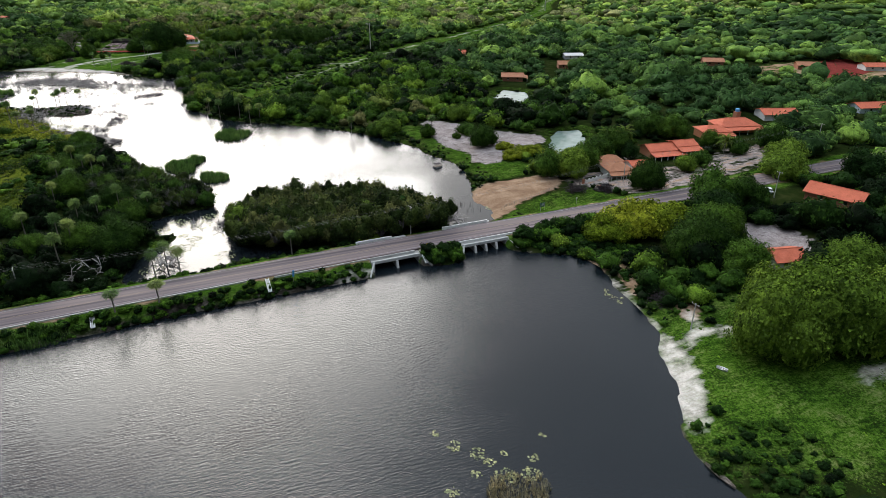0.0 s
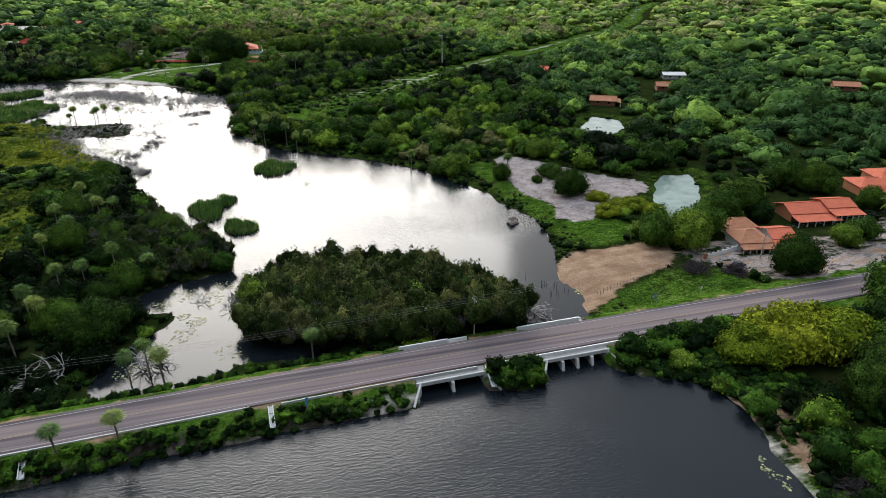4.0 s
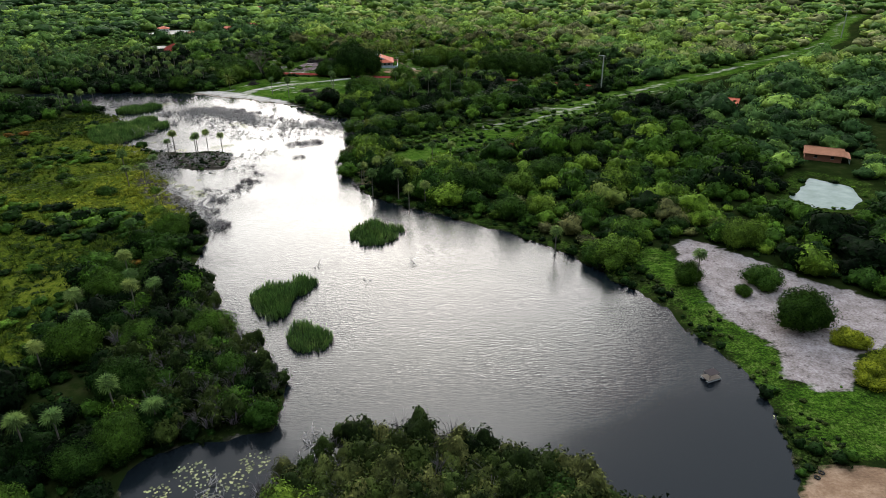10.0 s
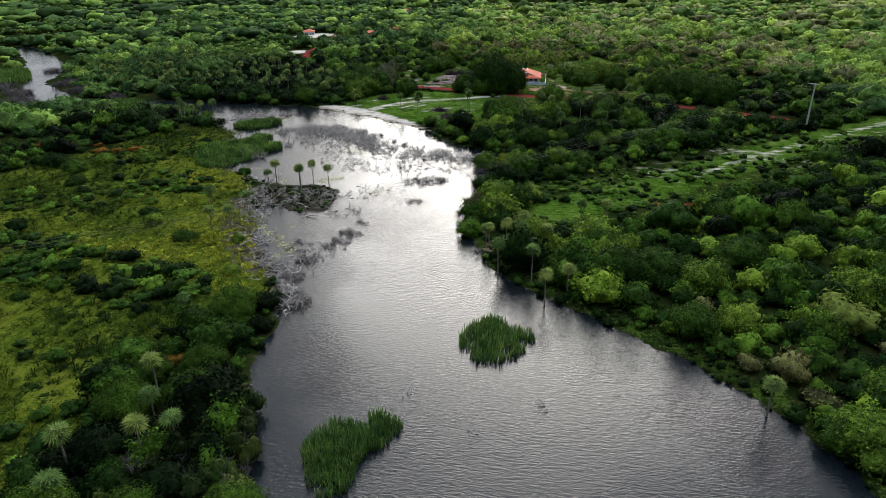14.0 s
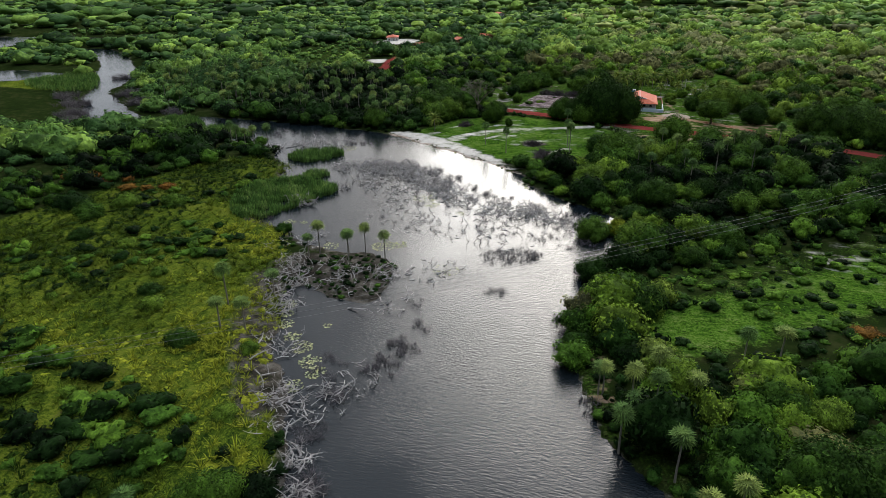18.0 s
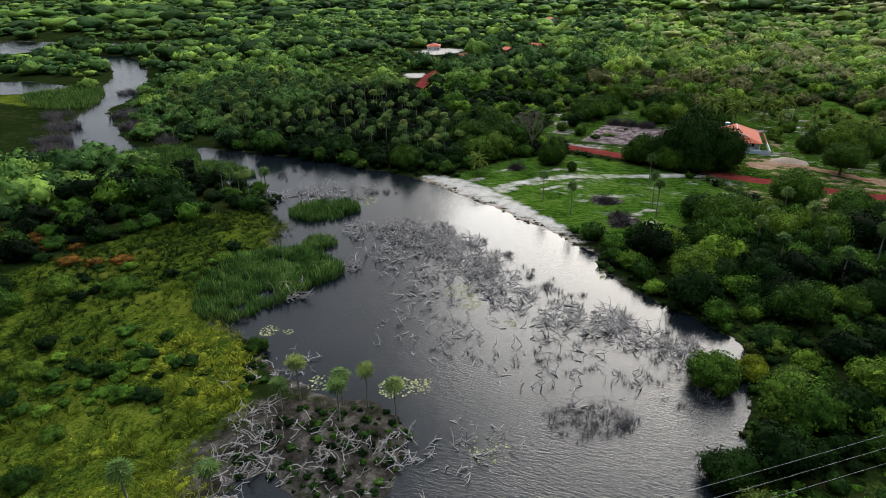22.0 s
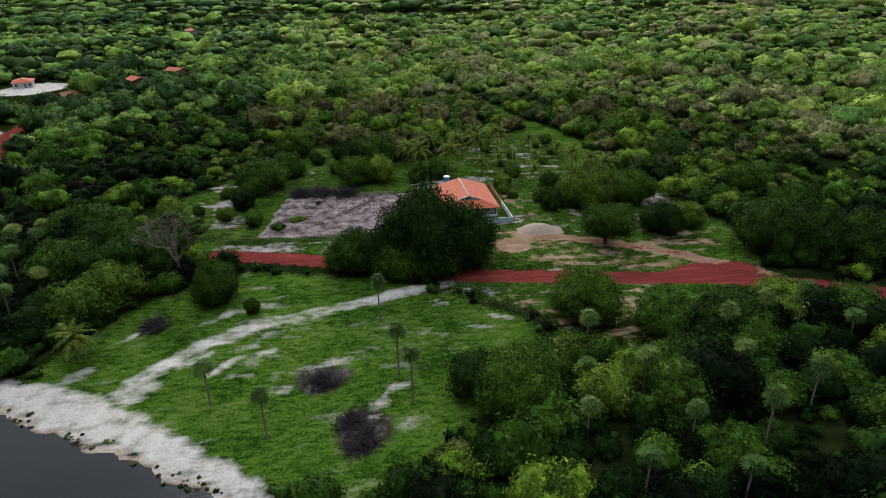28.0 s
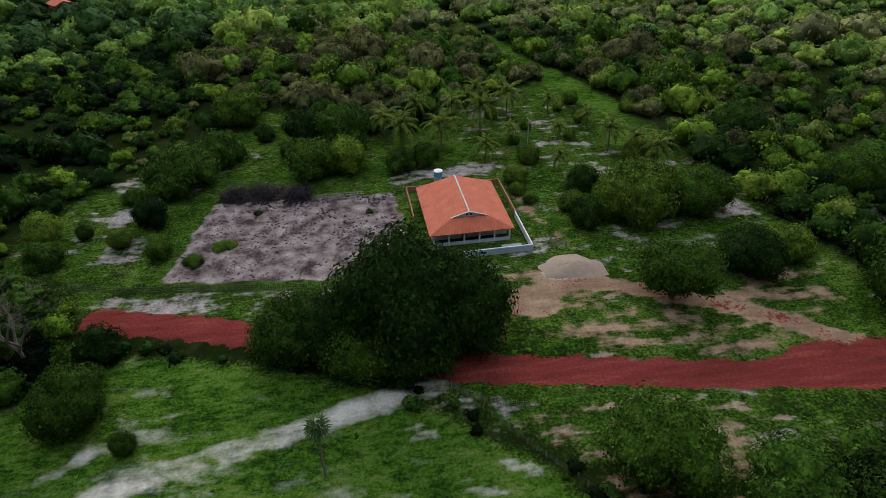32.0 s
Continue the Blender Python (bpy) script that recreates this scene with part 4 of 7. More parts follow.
rows[:, 5] *= 0.72
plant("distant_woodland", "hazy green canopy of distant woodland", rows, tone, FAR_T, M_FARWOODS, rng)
rows, tone, rng = woods(23, 640, 1350, 4, (-1400, 100), (1350, 1800), 14.0)
rows[:, 5] *= 0.42
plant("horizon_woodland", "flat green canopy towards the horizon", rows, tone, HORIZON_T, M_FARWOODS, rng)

# the woods go on beside the way
X, Y, rng = scatter((-340, -60), (340, 340), 10.5, 14)
ok = ~seen(X, Y) & (shore(X, Y) > 3) & (open_land(X, Y) < 0)
X, Y = X[ok], Y[ok]
R = rng.uniform(4.5, 8.5, len(X))
plant("side_woodland", "green woodland on either side of the lagoon", np.column_stack([X, Y, height(X, Y) - 0.25, rng.uniform(0, 6, len(X)), R, R * 0.8]), rng.uniform(0.1, 0.8, len(X)), FAR_T, M_WOODS, rng)

# undergrowth between the trees, in dark greens that deepen the shade there
X, Y, rng = scatter((-170, 60), (170, 560), 3.2, 9)
ok = seen(X, Y) & (np.abs(X - path_x(Y)) < 125) & (shore(X, Y) > 0.3)
X, Y = X[ok], Y[ok]
o = open_land(X, Y)
ok = (o < 1.5) & (rng.uniform(0, 1, len(X)) < 0.85)
X, Y = X[ok], Y[ok]
R = rng.uniform(0.8, 2.4, len(X))
plant("undergrowth", "low green shrubs and weeds", np.column_stack([X, Y, height(X, Y) - 0.1, rng.uniform(0, 6, len(X)), R, R * rng.uniform(0.7, 1.3, len(X))]), rng.uniform(0, 0.5, len(X)), [crown(160 + k, 20, 4, 0.19, 2) for k in range(3)], M_WOODS, rng, "shrubs")


# ---------------------------------------------------------------- trees and palms of their own
def tree_base(name, seed, mat, label, category, leaves=620, lobes=8, flat=0.85, trunk=0.45, low=0.06, leaf=0.047):
    root = thing(name, pose(0, 0, 0), label, category)
    part("crown", crown(seed, leaves * 4, lobes * 2, leaf, 4, flat, low), mat, root)
    rng = np.random.default_rng(seed + 1)
    sets = [tube([(0, 0, -0.06), (0.02, 0.01, 0.2), (0.0, 0.03, trunk)], [0.075, 0.06, 0.045])]
    for k in range(4):
        a = k * 1.6 + rng.uniform(0, 0.6)
        sets.append(tube([(0, 0.02, trunk * 0.55), (0.22 * math.cos(a), 0.22 * math.sin(a), trunk * 0.95), (0.45 * math.cos(a), 0.45 * math.sin(a), trunk + 0.25)], [0.035, 0.025, 0.012], 5))
    part("trunk", join(sets), M_BARK, root)
    return root


def put(ob, x, y, wide, high=None, turn=0.0, sink=0.15, used=[]):
    """Stands a copy of a thing on the ground."""
    m = Matrix.Translation((x, y, gz(x, y) - sink)) @ Matrix.Rotation(turn, 4, "Z") @ Matrix.Diagonal((wide, wide, high or wide, 1))
    if ob.name not in used:
        used.append(ob.name)
        ob.matrix_world = m
        ob.matrix_basis = m
        return ob
    c = copy_thing(ob, Matrix())
    c.matrix_basis = m
    return c


TREES = [tree_base("broadleaf_tree", 200 + k, M_TREE, "rounded dark green broadleaf tree standing on the plain", "tree") for k in range(5)]
DARK = [tree_base("mango_tree", 240 + k, M_MANGO, "massive dense dark green mango tree", "tree", 1300, 11, leaf=0.034) for k in range(2)]
LUSH = [tree_base("round_tree", 250 + k, M_LUSH, "great round bright green tree by the lake", "tree", 1300, 12, leaf=0.036) for k in range(2)]
GOLD = tree_base("yellow_flowering_tree", 231, M_GOLD, "broad yellow-green tree in flower beside the road", "tree", 900, 9, 0.6)
RUST = tree_base("rusty_shrub", 233, M_RUST, "rust-orange shrub on the meadow edge", "shrub", 260, 5, 0.6, 0.2)
rng = np.random.default_rng(77)


def fan_palm():
    root = thing("carnauba_palm", pose(0, 0, 0), "tall carnauba palm with a round grey-green fan crown", "palm", "carnauba palms")
    g = np.random.default_rng(5)
    part("trunk", tube([(0, 0, -0.3), (0.06, 0, 2.5), (0.02, 0.05, 5.2), (0, 0, 7.6)], [0.2, 0.16, 0.14, 0.13], 7), M_PALMBARK, root)
    sets = []
    o = np.array([0, 0, 7.6])
    for k in range(24):
        a, up = k * 2.39996, 0.97 - 1.5 * (k + 0.5) / 24
        c = math.sqrt(1 - up * up)
        d = np.array([math.cos(a) * c, math.sin(a) * c, up])
        s = np.array([-math.sin(a), math.cos(a), 0.0])
        out = d * 0.75 + np.array([0, 0, 0.55])
        u = np.cross(s, out)
        u = -u / np.linalg.norm(u) * (1 if np.cross(s, out) @ d < 0 else -1)
        hub = o + d * 1.0 * g.uniform(0.75, 1.2)
        V = [o - s * 0.03, o + s * 0.03, hub]
        T = [(0, 1, 2)]
        for j in range(11):
            b = radians(-150 + 30 * j)
            q = u * math.cos(b) + s * math.sin(b)
            w = np.cross(out, q)
            w = w / np.linalg.norm(w) * 0.10
            n = len(V)
            L = 1.12 * g.uniform(0.75, 1.2) * (0.72 + 0.28 * math.cos(b * 0.5))
            droop = np.array([0, 0, 0.08]) - d * 0.28
            V += [hub + q * L * 0.6 + w, hub + q * L * 0.6 - w, hub + q * L - droop]
            T += [(2, n, n + 1), (n, n + 2, n + 1)]
        sets.append((np.array(V), np.array(T)))
    part("crown", join(sets), M_PALM, root)
    part("dead_skirt", (lambda s: s)(join([tube([(0, 0, 7.5), (0.35 * math.cos(a), 0.35 * math.sin(a), 7.1), (0.42 * math.cos(a), 0.42 * math.sin(a), 6.3)], [0.05, 0.08, 0.01], 4) for a in np.arange(0, 6.2, 0.7)])), M_BRUSH, root, "dry brown hanging leaves")
    return root


def coco_palm():
    root = thing("coconut_palm", pose(0, 0, 0), "coconut palm with drooping feathery fronds", "palm", "coconut palms by the house")
    part("trunk", tube([(0, 0, -0.3), (0.15, 0, 1.6), (0.1, 0.1, 3.4), (0, 0, 5.0)], [0.24, 0.17, 0.15, 0.13], 7), M_PALMBARK, root)
    g = np.random.default_rng(8)
    for k in range(24):
        a, e = k * 2.4, radians(86 - 92 * k / 23)
        L = 4.9 * g.uniform(0.85, 1.1)
        pts = []
        p, el = np.array([0, 0, 5.0]), e
        for j in range(9):
            pts.append(p.copy())
            p = p + np.array([math.cos(a) * math.cos(el), math.sin(a) * math.cos(el), math.sin(el)]) * L / 8
            el -= radians(12)
        s = np.array([-math.sin(a), math.cos(a), 0])
        V, T = [], []
        for j in range(8):
            wdt = (0.3, 0.65, 0.85, 0.95, 0.9, 0.75, 0.55, 0.3)[j]
            f = pts[j + 1] - pts[j]
            for sg in (-1, 1):
                for q in (0.0, 0.33, 0.66):
                    n = len(V)
                    base = pts[j] + f * q
                    V += [base, base + f * 0.4, base + f * 0.7 + s * sg * wdt + np.array([0, 0, -0.28 * wdt - g.uniform(0, 0.12)])]
                    T += [(n, n + 1, n + 2)]
        part("frond", (np.array(V), np.array(T)), M_COCO, root)
    return root


CARN = fan_palm()
COCO = coco_palm()

BIG = [(101, 76, 9.5, 13.5, 7), (112, 73, 10.5, 15, 8), (108, 82, 7, 11, 7), (119, 70, 8, 12, 7), (118, 116, 7, 9, 5), (126, 121, 7.5, 9, 6), (112, 114, 6, 8, 5), (133, 128, 7, 9, 1), (141, 139, 7.5, 9.5, 2), (150, 136, 6, 8, 3), (120, 104, 6, 7, 4), (140, 92, 6.5, 8, 0),
       (118, 181, 6.5, 9, 1), (111, 185, 5.5, 8, 2), (127, 188, 6, 8, 3), (134, 161, 5.5, 8, 5), (147, 200, 6, 8, 5), (154, 204, 5.5, 7, 1), (181, 207, 6, 8, 5), (175, 214, 6, 8, 2), (188, 178, 4, 5, 3), (149, 191, 3.5, 5, 2), (138, 197, 4.5, 6, 0), (185, 188, 4, 6, 6), (158, 170, 4, 5, 1), (166, 172, 4, 5, 3), (204, 178, 6, 8, 2), (193, 160, 7, 8, 1), (182, 150, 7, 8, 4), (206, 140, 7, 8, 2),
       (88.5, 246.5, 3.2, 4.5, 5), (104.5, 226, 5.2, 7, 5), (105.5, 244, 4.4, 4, 1), (110, 265, 4.8, 5.5, 7), (99, 240, 1.8, 2, 5),
       (-15, 525, 10.5, 16, 5), (-6.5, 525.5, 8, 12, 6), (-24.5, 525, 6.5, 9, 6), (-32, 526.5, 6.2, 8, 5), (-14, 520.5, 6.5, 9, 6), (-35, 527.5, 4.5, 5.5, 3), (-21, 521.5, 6, 7.5, 5),
       (35, 559, 7.5, 9, 7), (50, 560, 6.5, 8, 5), (24, 556, 3.6, 6, 1), (28, 571, 4, 5.5, 2),
       (-33, 588, 6, 8, 1), (-25, 590, 5, 7, 0), (-26, 603, 7, 10, 2), (-35, 606, 6, 8, 3), (-12, 588, 3.4, 5, 4), (-6, 590, 3.4, 5, 1), (-61, 557, 2.6, 4, 0), (-60, 588, 6, 7, 3), (-64, 582, 5, 6, 2), (-56, 598, 5.5, 7, 4), (-54.4, 509.4, 1.7, 3.0, 6),
       (96, 510, 9, 11, 6),
       (-78, 541, 5, 6, 5), (-86, 536, 6, 7, 6), (-5, 471, 7, 8, 5), (-10, 477, 5.5, 6, 0), (-90, 511, 7, 8, 4), (-100, 529, 8, 9, 1), (-86, 518, 7, 8, 3), (-62.8, 516, 5, 7.6, 5), (92, 544, 7, 8, 1), (88, 565, 6, 7, 7), (77, 597, 6, 7, 3), (38, 563, 7, 9, 7), (-90, 541, 6, 8, 1), (-98, 543, 7, 8, 4), (-106, 548, 7, 8, 0), (-64, 587, 7, 8, 3), (-56, 624, 7, 8, 7), (-100, 551, 8, 9, 2),
       (-4, 398, 5, 6, 3), (8, 392, 5.5, 6.5, 1), (-1, 372, 4.5, 5, 2),
       (16, 497, 7, 8.5, 5), (29, 490, 6, 6.5, 0), (43, 487, 7.5, 7, 6), (55, 491, 7, 6.5, 1), (67, 487, 7, 6.5, 1), (8.5, 483.5, 4, 4.5, 8), (26, 476, 5.5, 6, 1), (-2, 476, 7, 7, 5), (10, 470, 6, 6, 2),
       (70, 521, 7.5, 10.5, 5), (79, 517, 8, 11, 6), (88, 514, 8, 10, 5), (76, 529, 7.5, 9, 5), (49.5, 537, 5.5, 7, 5), (58, 540, 4.5, 6, 1), (-89, 530, 7, 8, 2)]
for x, y, w, h, k in BIG:
    put((TREES + DARK + LUSH)[k], x, y, w * 1.15, h * 1.1, rng.uniform(0, 6.28))
SHADE = tree_base("shade_tree", 262, M_MANGO, "spreading green shade tree with a clear trunk beside the lane", "tree", 1100, 9, 0.8, 0.62, 0.34, 0.036)
put(SHADE, 31.5, 530.5, 7.8, 8.4, 0.6)
gg = np.random.default_rng(404)
for x, y, w, h, k in ((-49.5, 558.5, 2.2, 0.9, 7), (-48, 559, 1.6, 0.7, 8), (-54, 553.5, 2.3, 1.5, 5), (-44, 571, 1.0, 0.7, 5), (-20, 568, 0.9, 0.7, 5)):
    put((TREES + DARK + LUSH)[k], x, y, w, h, gg.uniform(0, 6))
for _ in range(26):
    x, y = gg.uniform(12, 60), gg.uniform(556, 628)
    w = gg.uniform(1.6, 3.4)
    put(LUSH[int(gg.integers(0, 2))], x, y, w, w * gg.uniform(1.0, 1.4), gg.uniform(0, 6))
for x, y in ((-70, 562), (-66, 570), (-72, 580), (-78, 566), (-58, 606), (-47, 611), (-40, 600), (-82, 556), (-86, 566), (-30, 612), (-24, 618)):
    w = gg.uniform(2.2, 4.5)
    put((TREES + LUSH)[int(gg.integers(0, 7))], x, y, w, w * gg.uniform(1.0, 1.3), gg.uniform(0, 6))
for x, y, w, h in ((101, 134, 7.5, 8), (109, 134, 9.5, 11), (118, 131, 9, 10), (108, 207, 4.4, 4), (114, 209.5, 5, 4.5), (119.5, 211, 4.4, 4), (111, 219, 3.8, 3.4), (123, 207, 4, 3.6), (2, 402, 3.4, 5), (1.5, 372, 2.6, 3)):
    put(GOLD, x, y, w, h, rng.uniform(0, 6.28))
for x, y in ((-186, 391), (-180, 398), (-176, 394), (-152, 391), (-147, 395), (-158, 389), (67, 361), (72, 358), (58, 355), (62, 359), (54, 358), (70, 365), (72, 368), (-190, 396), (-170, 392), (-164, 396), (-48, 262), (-52, 256), (18, 334), (22, 330)):
    put(RUST, x, y, rng.uniform(2.4, 4.2), 2.6, rng.uniform(0, 6.28))

# lone shrubs of the meadow, and emergent trees along the banks
for x, y, w in ((-78, 317, 3.6), (-99, 332, 3.2), (-104, 341, 2.6), (-55, 300, 2.7), (-118, 322, 1.8), (-162, 370, 6), (-151, 366, 5.5), (-135, 384, 4.5), (-124, 407, 3), (-63, 319, 2.5), (-94, 327, 3.6), (-86, 296, 2), (-124, 352, 3), (-140, 352, 4), (-148, 378, 5), (-112, 300, 2), (-96, 278, 2)):
    put(TREES[int(rng.integers(0, 5))], x, y, w, w * 0.95, rng.uniform(0, 6.28), sink=w * 0.35)
X, Y, g2 = scatter((-240, 150), (210, 600), 16.0, 51)
ok = seen(X, Y) & (shore(X, Y) > 3.0) & (open_land(X, Y) < -2.0)
X, Y = X[ok], Y[ok]
near = np.argsort(np.abs(X - path_x(Y)) + np.maximum(0, Y - 500))[:105]
for x, y in zip(X[near], Y[near]):
    w = g2.uniform(3.6, 7.0)
    put((DARK if x < -15 and y < 525 else TREES)[int(g2.integers(0, 5)) % (2 if x < -15 and y < 525 else 5)], x, y, w, w * g2.uniform(0.95, 1.25), g2.uniform(0, 6.28))

PALMS = [(-36, 193), (-31, 194), (-26, 202), (-18, 199), (-36, 178), (-16, 156.5), (-10, 155.5), (-13, 159), (17.5, 155), (-40, 184), (-45, 215), (-41, 224), (-36, 236), (-40, 245), (-33, 240), (-46, 232), (-44, 252), (-52, 275), (-49, 190), (-57, 185), (-62, 176), (-38, 168), (-52, 168),
         (6, 326), (18.5, 308), (22, 298), (12, 318), (15, 329), (37, 345), (30, 340), (10, 312), (27, 303), (-73, 361), (-72, 365), (-64.5, 367), (-60, 368), (-54, 367), (-71, 341), (-73.5, 324), (-68, 325), (-78, 333), (-62, 362), (-158, 448), (-153, 450), (-146, 446), (-160, 454), (-142, 450),
         (5.3, 326), (11, 322), (15, 322), (17.5, 331), (13, 319), (21, 326), (-27, 501.5), (-24, 483), (-22, 475), (-57, 479), (-46, 469), (8, 473), (4.5, 461), (9, 449), (20, 458), (12, 485), (37, 481), (46, 484), (52, 482), (22, 446), (30, 455), (34, 470), (17, 470), (60, 478), (42, 462), (90, 245), (61, 266)]
palm_rng = np.random.default_rng(91)
for x, y in PALMS:
    s = palm_rng.uniform(0.92, 1.15)
    put(CARN, x, y, s, s * palm_rng.uniform(0.75, 1.15) * (1.2 if y > 400 else 1.0), palm_rng.uniform(0, 6.28), 0.1)
for x, y in ((-23.5, 137.6), (-14.5, 138.3)):
    put(CARN, x, y, 1.05, 0.62, 1.0, 0.1)
X, Y, g2 = scatter((-300, 490), (-90, 630), 8.3, 61)
ok = (depth_in(PALMWOOD, X, Y) > 0) & (shore(X, Y) > 2)
for x, y in sorted(zip(X[ok], Y[ok]), key=lambda p: p[1] - 0.3 * p[0])[:215]:
    s = palm_rng.uniform(1.0, 1.3)
    put(CARN, x, y, s, s * palm_rng.uniform(0.75, 1.12), palm_rng.uniform(0, 6.28), 0.1)
for x, y, s in ((-11, 600, 1.5), (-1, 598, 1.5), (-15, 606, 1.4), (11, 610, 1.5), (20, 618, 1.5), (9, 590, 1.0), (17, 600, 0.9), (25.5, 582, 0.95), (41, 592, 1.3), (46, 587, 1.2), (48.5, 580, 1.3), (40, 607, 0.9), (32, 618, 1.0), (12, 626, 1.3), (4, 616, 1.3), (-6, 618, 1.3), (30, 600, 0.8), (-85, 495.5, 1.2), (146, 201, 1.4), (156, 204, 1.3), (184, 180, 1.1)):
    put(COCO, x, y, s * 0.78, s * 0.9, palm_rng.uniform(0, 6.28), 0.1)


# scrub that dots the meadow and the rough grassland
X, Y, g2 = scatter((-190, 200), (165, 480), 4.0, 52)
dm, dg = depth_in(MEADOW, X, Y), depth_in(GRASSE, X, Y)
ok = (shore(X, Y) > 1) & (((dm > 0) & (g2.uniform(0, 1, len(X)) < 0.95 * np.maximum(step(0.62, 0.82, lattice(X, Y, 24, 53)), 1.0 * step(14, 9, line_dist(SCRUBBAND, X, Y)) * step(0.12, 0.4, lattice(X, Y, 11, 55))))) | ((line_dist(FARTRACK + np.array([5.0, -9.0]), X, Y) < 11) & (dg < 0) & (line_dist(FARTRACK, X, Y) > 4) & (g2.uniform(0, 1, len(X)) < 0.8)) | ((dg > 0) & (g2.uniform(0, 1, len(X)) < 0.95 * step(0.2, 0.6, lattice(X, Y, 14, 54)))))
X, Y = X[ok], Y[ok]
R = g2.uniform(0.8, 3.4, len(X)) * np.where(depth_in(GRASSE, X, Y) > 0, 0.85, 1.0) * np.where(line_dist(SCRUBBAND, X, Y) < 13, 1.35, 1.0)
plant("meadow_scrub", "scattered dark green shrubs on rough grassland", np.column_stack([X, Y, height(X, Y) - 0.15, g2.uniform(0, 6, len(X)), R, R * g2.uniform(0.45, 0.95, len(X))]), g2.uniform(0.0, 0.75, len(X)), [crown(198 + k, 80, 6, 0.11, 3) for k in range(3)], M_WOODS, g2, "shrubs")


# bare grey tree at the end of the grass slope
def bare_tree(x, y, h):
    g = np.random.default_rng(12)
    sets, tips = [], []

    def grow(p, d, L, r, n):
        q = p + d * L
        sets.append(tube([p, (p + q) / 2 + g.normal(0, L * 0.06, 3), q], [r, r * 0.8, r * 0.62], 5))
        if n == 1:
            tips.append(q)
        if n:
            for k in range(4 if n in (1, 6) else 3):
                a = g.uniform(0, 6.28) if n < 6 else 1.57 * k + g.uniform(0, 0.7)
                out = np.array([math.cos(a), math.sin(a), 0])
                e = d + out * g.uniform(0.45, 1.0) + (0, 0, 0.12)
                grow(q, e / np.linalg.norm(e), L * g.uniform(0.7, 0.88), r * 0.64, n - 1)
    grow(np.zeros(3), np.array([0, 0, 1.0]), h * 0.21, 0.48, 6)
    root = thing("bare_tree", pose(x, y, gz(x, y) - 0.2), "half-bare grey tree with a wide crown of branches", "tree")
    part("trunk", join(sets), M_TIMBER, root)
    leaf = []
    for k, p in enumerate(tips):
        if k % 2 == 0 and (p[1] + 0.5 * p[0] > 0.5 or k % 5 == 0):
            v, f = crown(300 + k % 4, 26, 3, 0.2, 1)
            leaf.append((np.array(v) * g.uniform(1.1, 2.0) * (1, 1, 0.6) + p, f))
    part("crown", join(leaf), M_TREE, root, "thin olive-green leaves")


bare_tree(-73.7, 527, 23)

# grey-green scrub on the flooded island and along the west arm
def fill(poly, pitch, seed, margin=0.0, land=None):
    p = np.array(poly)
    X, Y, g = scatter(p.min(0), p.max(0), pitch, seed)
    ok = depth_in(poly, X, Y) > margin
    if land is not None:
        ok &= shore(X, Y) > land
    return X[ok], Y[ok], g


SCRUB_T = [crown(180 + k, 240, 7, 0.085, 3, 0.95, 0.0) for k in range(4)]
ISLE = soft_line([(6, 162), (20, 158), (36, 154), (62, 153), (66, 162), (60, 172), (46, 185), (27, 194), (12, 195), (2, 184)])
WESTBANK = soft_line([(-30, 262), (-20, 238), (-6, 222), (2, 210), (-2, 200), (-14, 197), (-22, 196), (-34, 215), (-40, 240)])
X, Y, g2 = fill(ISLE, 2.7, 71)
R = g2.uniform(2.3, 3.9, len(X))
tall = 0.75 + 0.25 * step(2, 20, X)
plant("island_thicket", "dense olive-green mangrove-like thicket on a flooded island", np.column_stack([X, Y, np.maximum(height(X, Y), 0) + (g2.uniform(0.8, 2.9, len(X)) + 1.2 * step(34, 46, X)) * tall, g2.uniform(0, 6, len(X)), R, R * 1.35]), g2.uniform(0, 1, len(X)), SCRUB_T, M_SCRUB, g2, "thicket")
X, Y, g2 = fill(WESTBANK, 3.4, 72)
R = g2.uniform(1.8, 3.0, len(X))
plant("bank_thicket", "grey-green thicket leaning over the lagoon bank", np.column_stack([X, Y, np.maximum(height(X, Y), 0) + g2.uniform(0, 1.3, len(X)), g2.uniform(0, 6, len(X)), R, R * 1.3]), g2.uniform(0, 0.6, len(X)), SCRUB_T, M_SCRUB, g2, "thicket")
BUSH_T = [crown(190 + k, 130, 7, 0.10, 3) for k in range(4)]
# bushes on the lake side of the embankment
s = np.arange(-120, 108, 0.4)
g2 = np.random.default_rng(73)
ex = s + g2.uniform(-0.7, 0.7, len(s))
ey = np.interp(ex, ROAD[:, 0], ROAD[:, 1]) - g2.uniform(5.7, 9.2, len(s))
ok = bridge_gap(ex, ey - 0) < 0.2
ok &= ~((ex > 33) & (ex < 49)) & ~((ex > 59) & (ex < 75))
R = g2.uniform(0.65, 1.5, len(s)) * (1 + 0.9 * ((ex > 49) & (ex < 60)) + 1.2 * (ex > 76))
plant("embankment_bushes", "green bushes on the road embankment", np.column_stack([ex, ey, np.maximum(height(ex, ey), 0) - 0.2, g2.uniform(0, 6, len(s)), R, R * 1.1])[ok], g2.uniform(0.0, 0.68, len(s))[ok], BUSH_T, M_WOODS, g2, "bushes")
ex, ey = s + g2.uniform(-0.7, 0.7, len(s)), np.interp(s, ROAD[:, 0], ROAD[:, 1]) + g2.uniform(6.8, 9.5, len(s))
ok = (ex < 33) & (g2.uniform(0, 1, len(s)) < 0.5)
R = g2.uniform(0.7, 1.6, len(s))
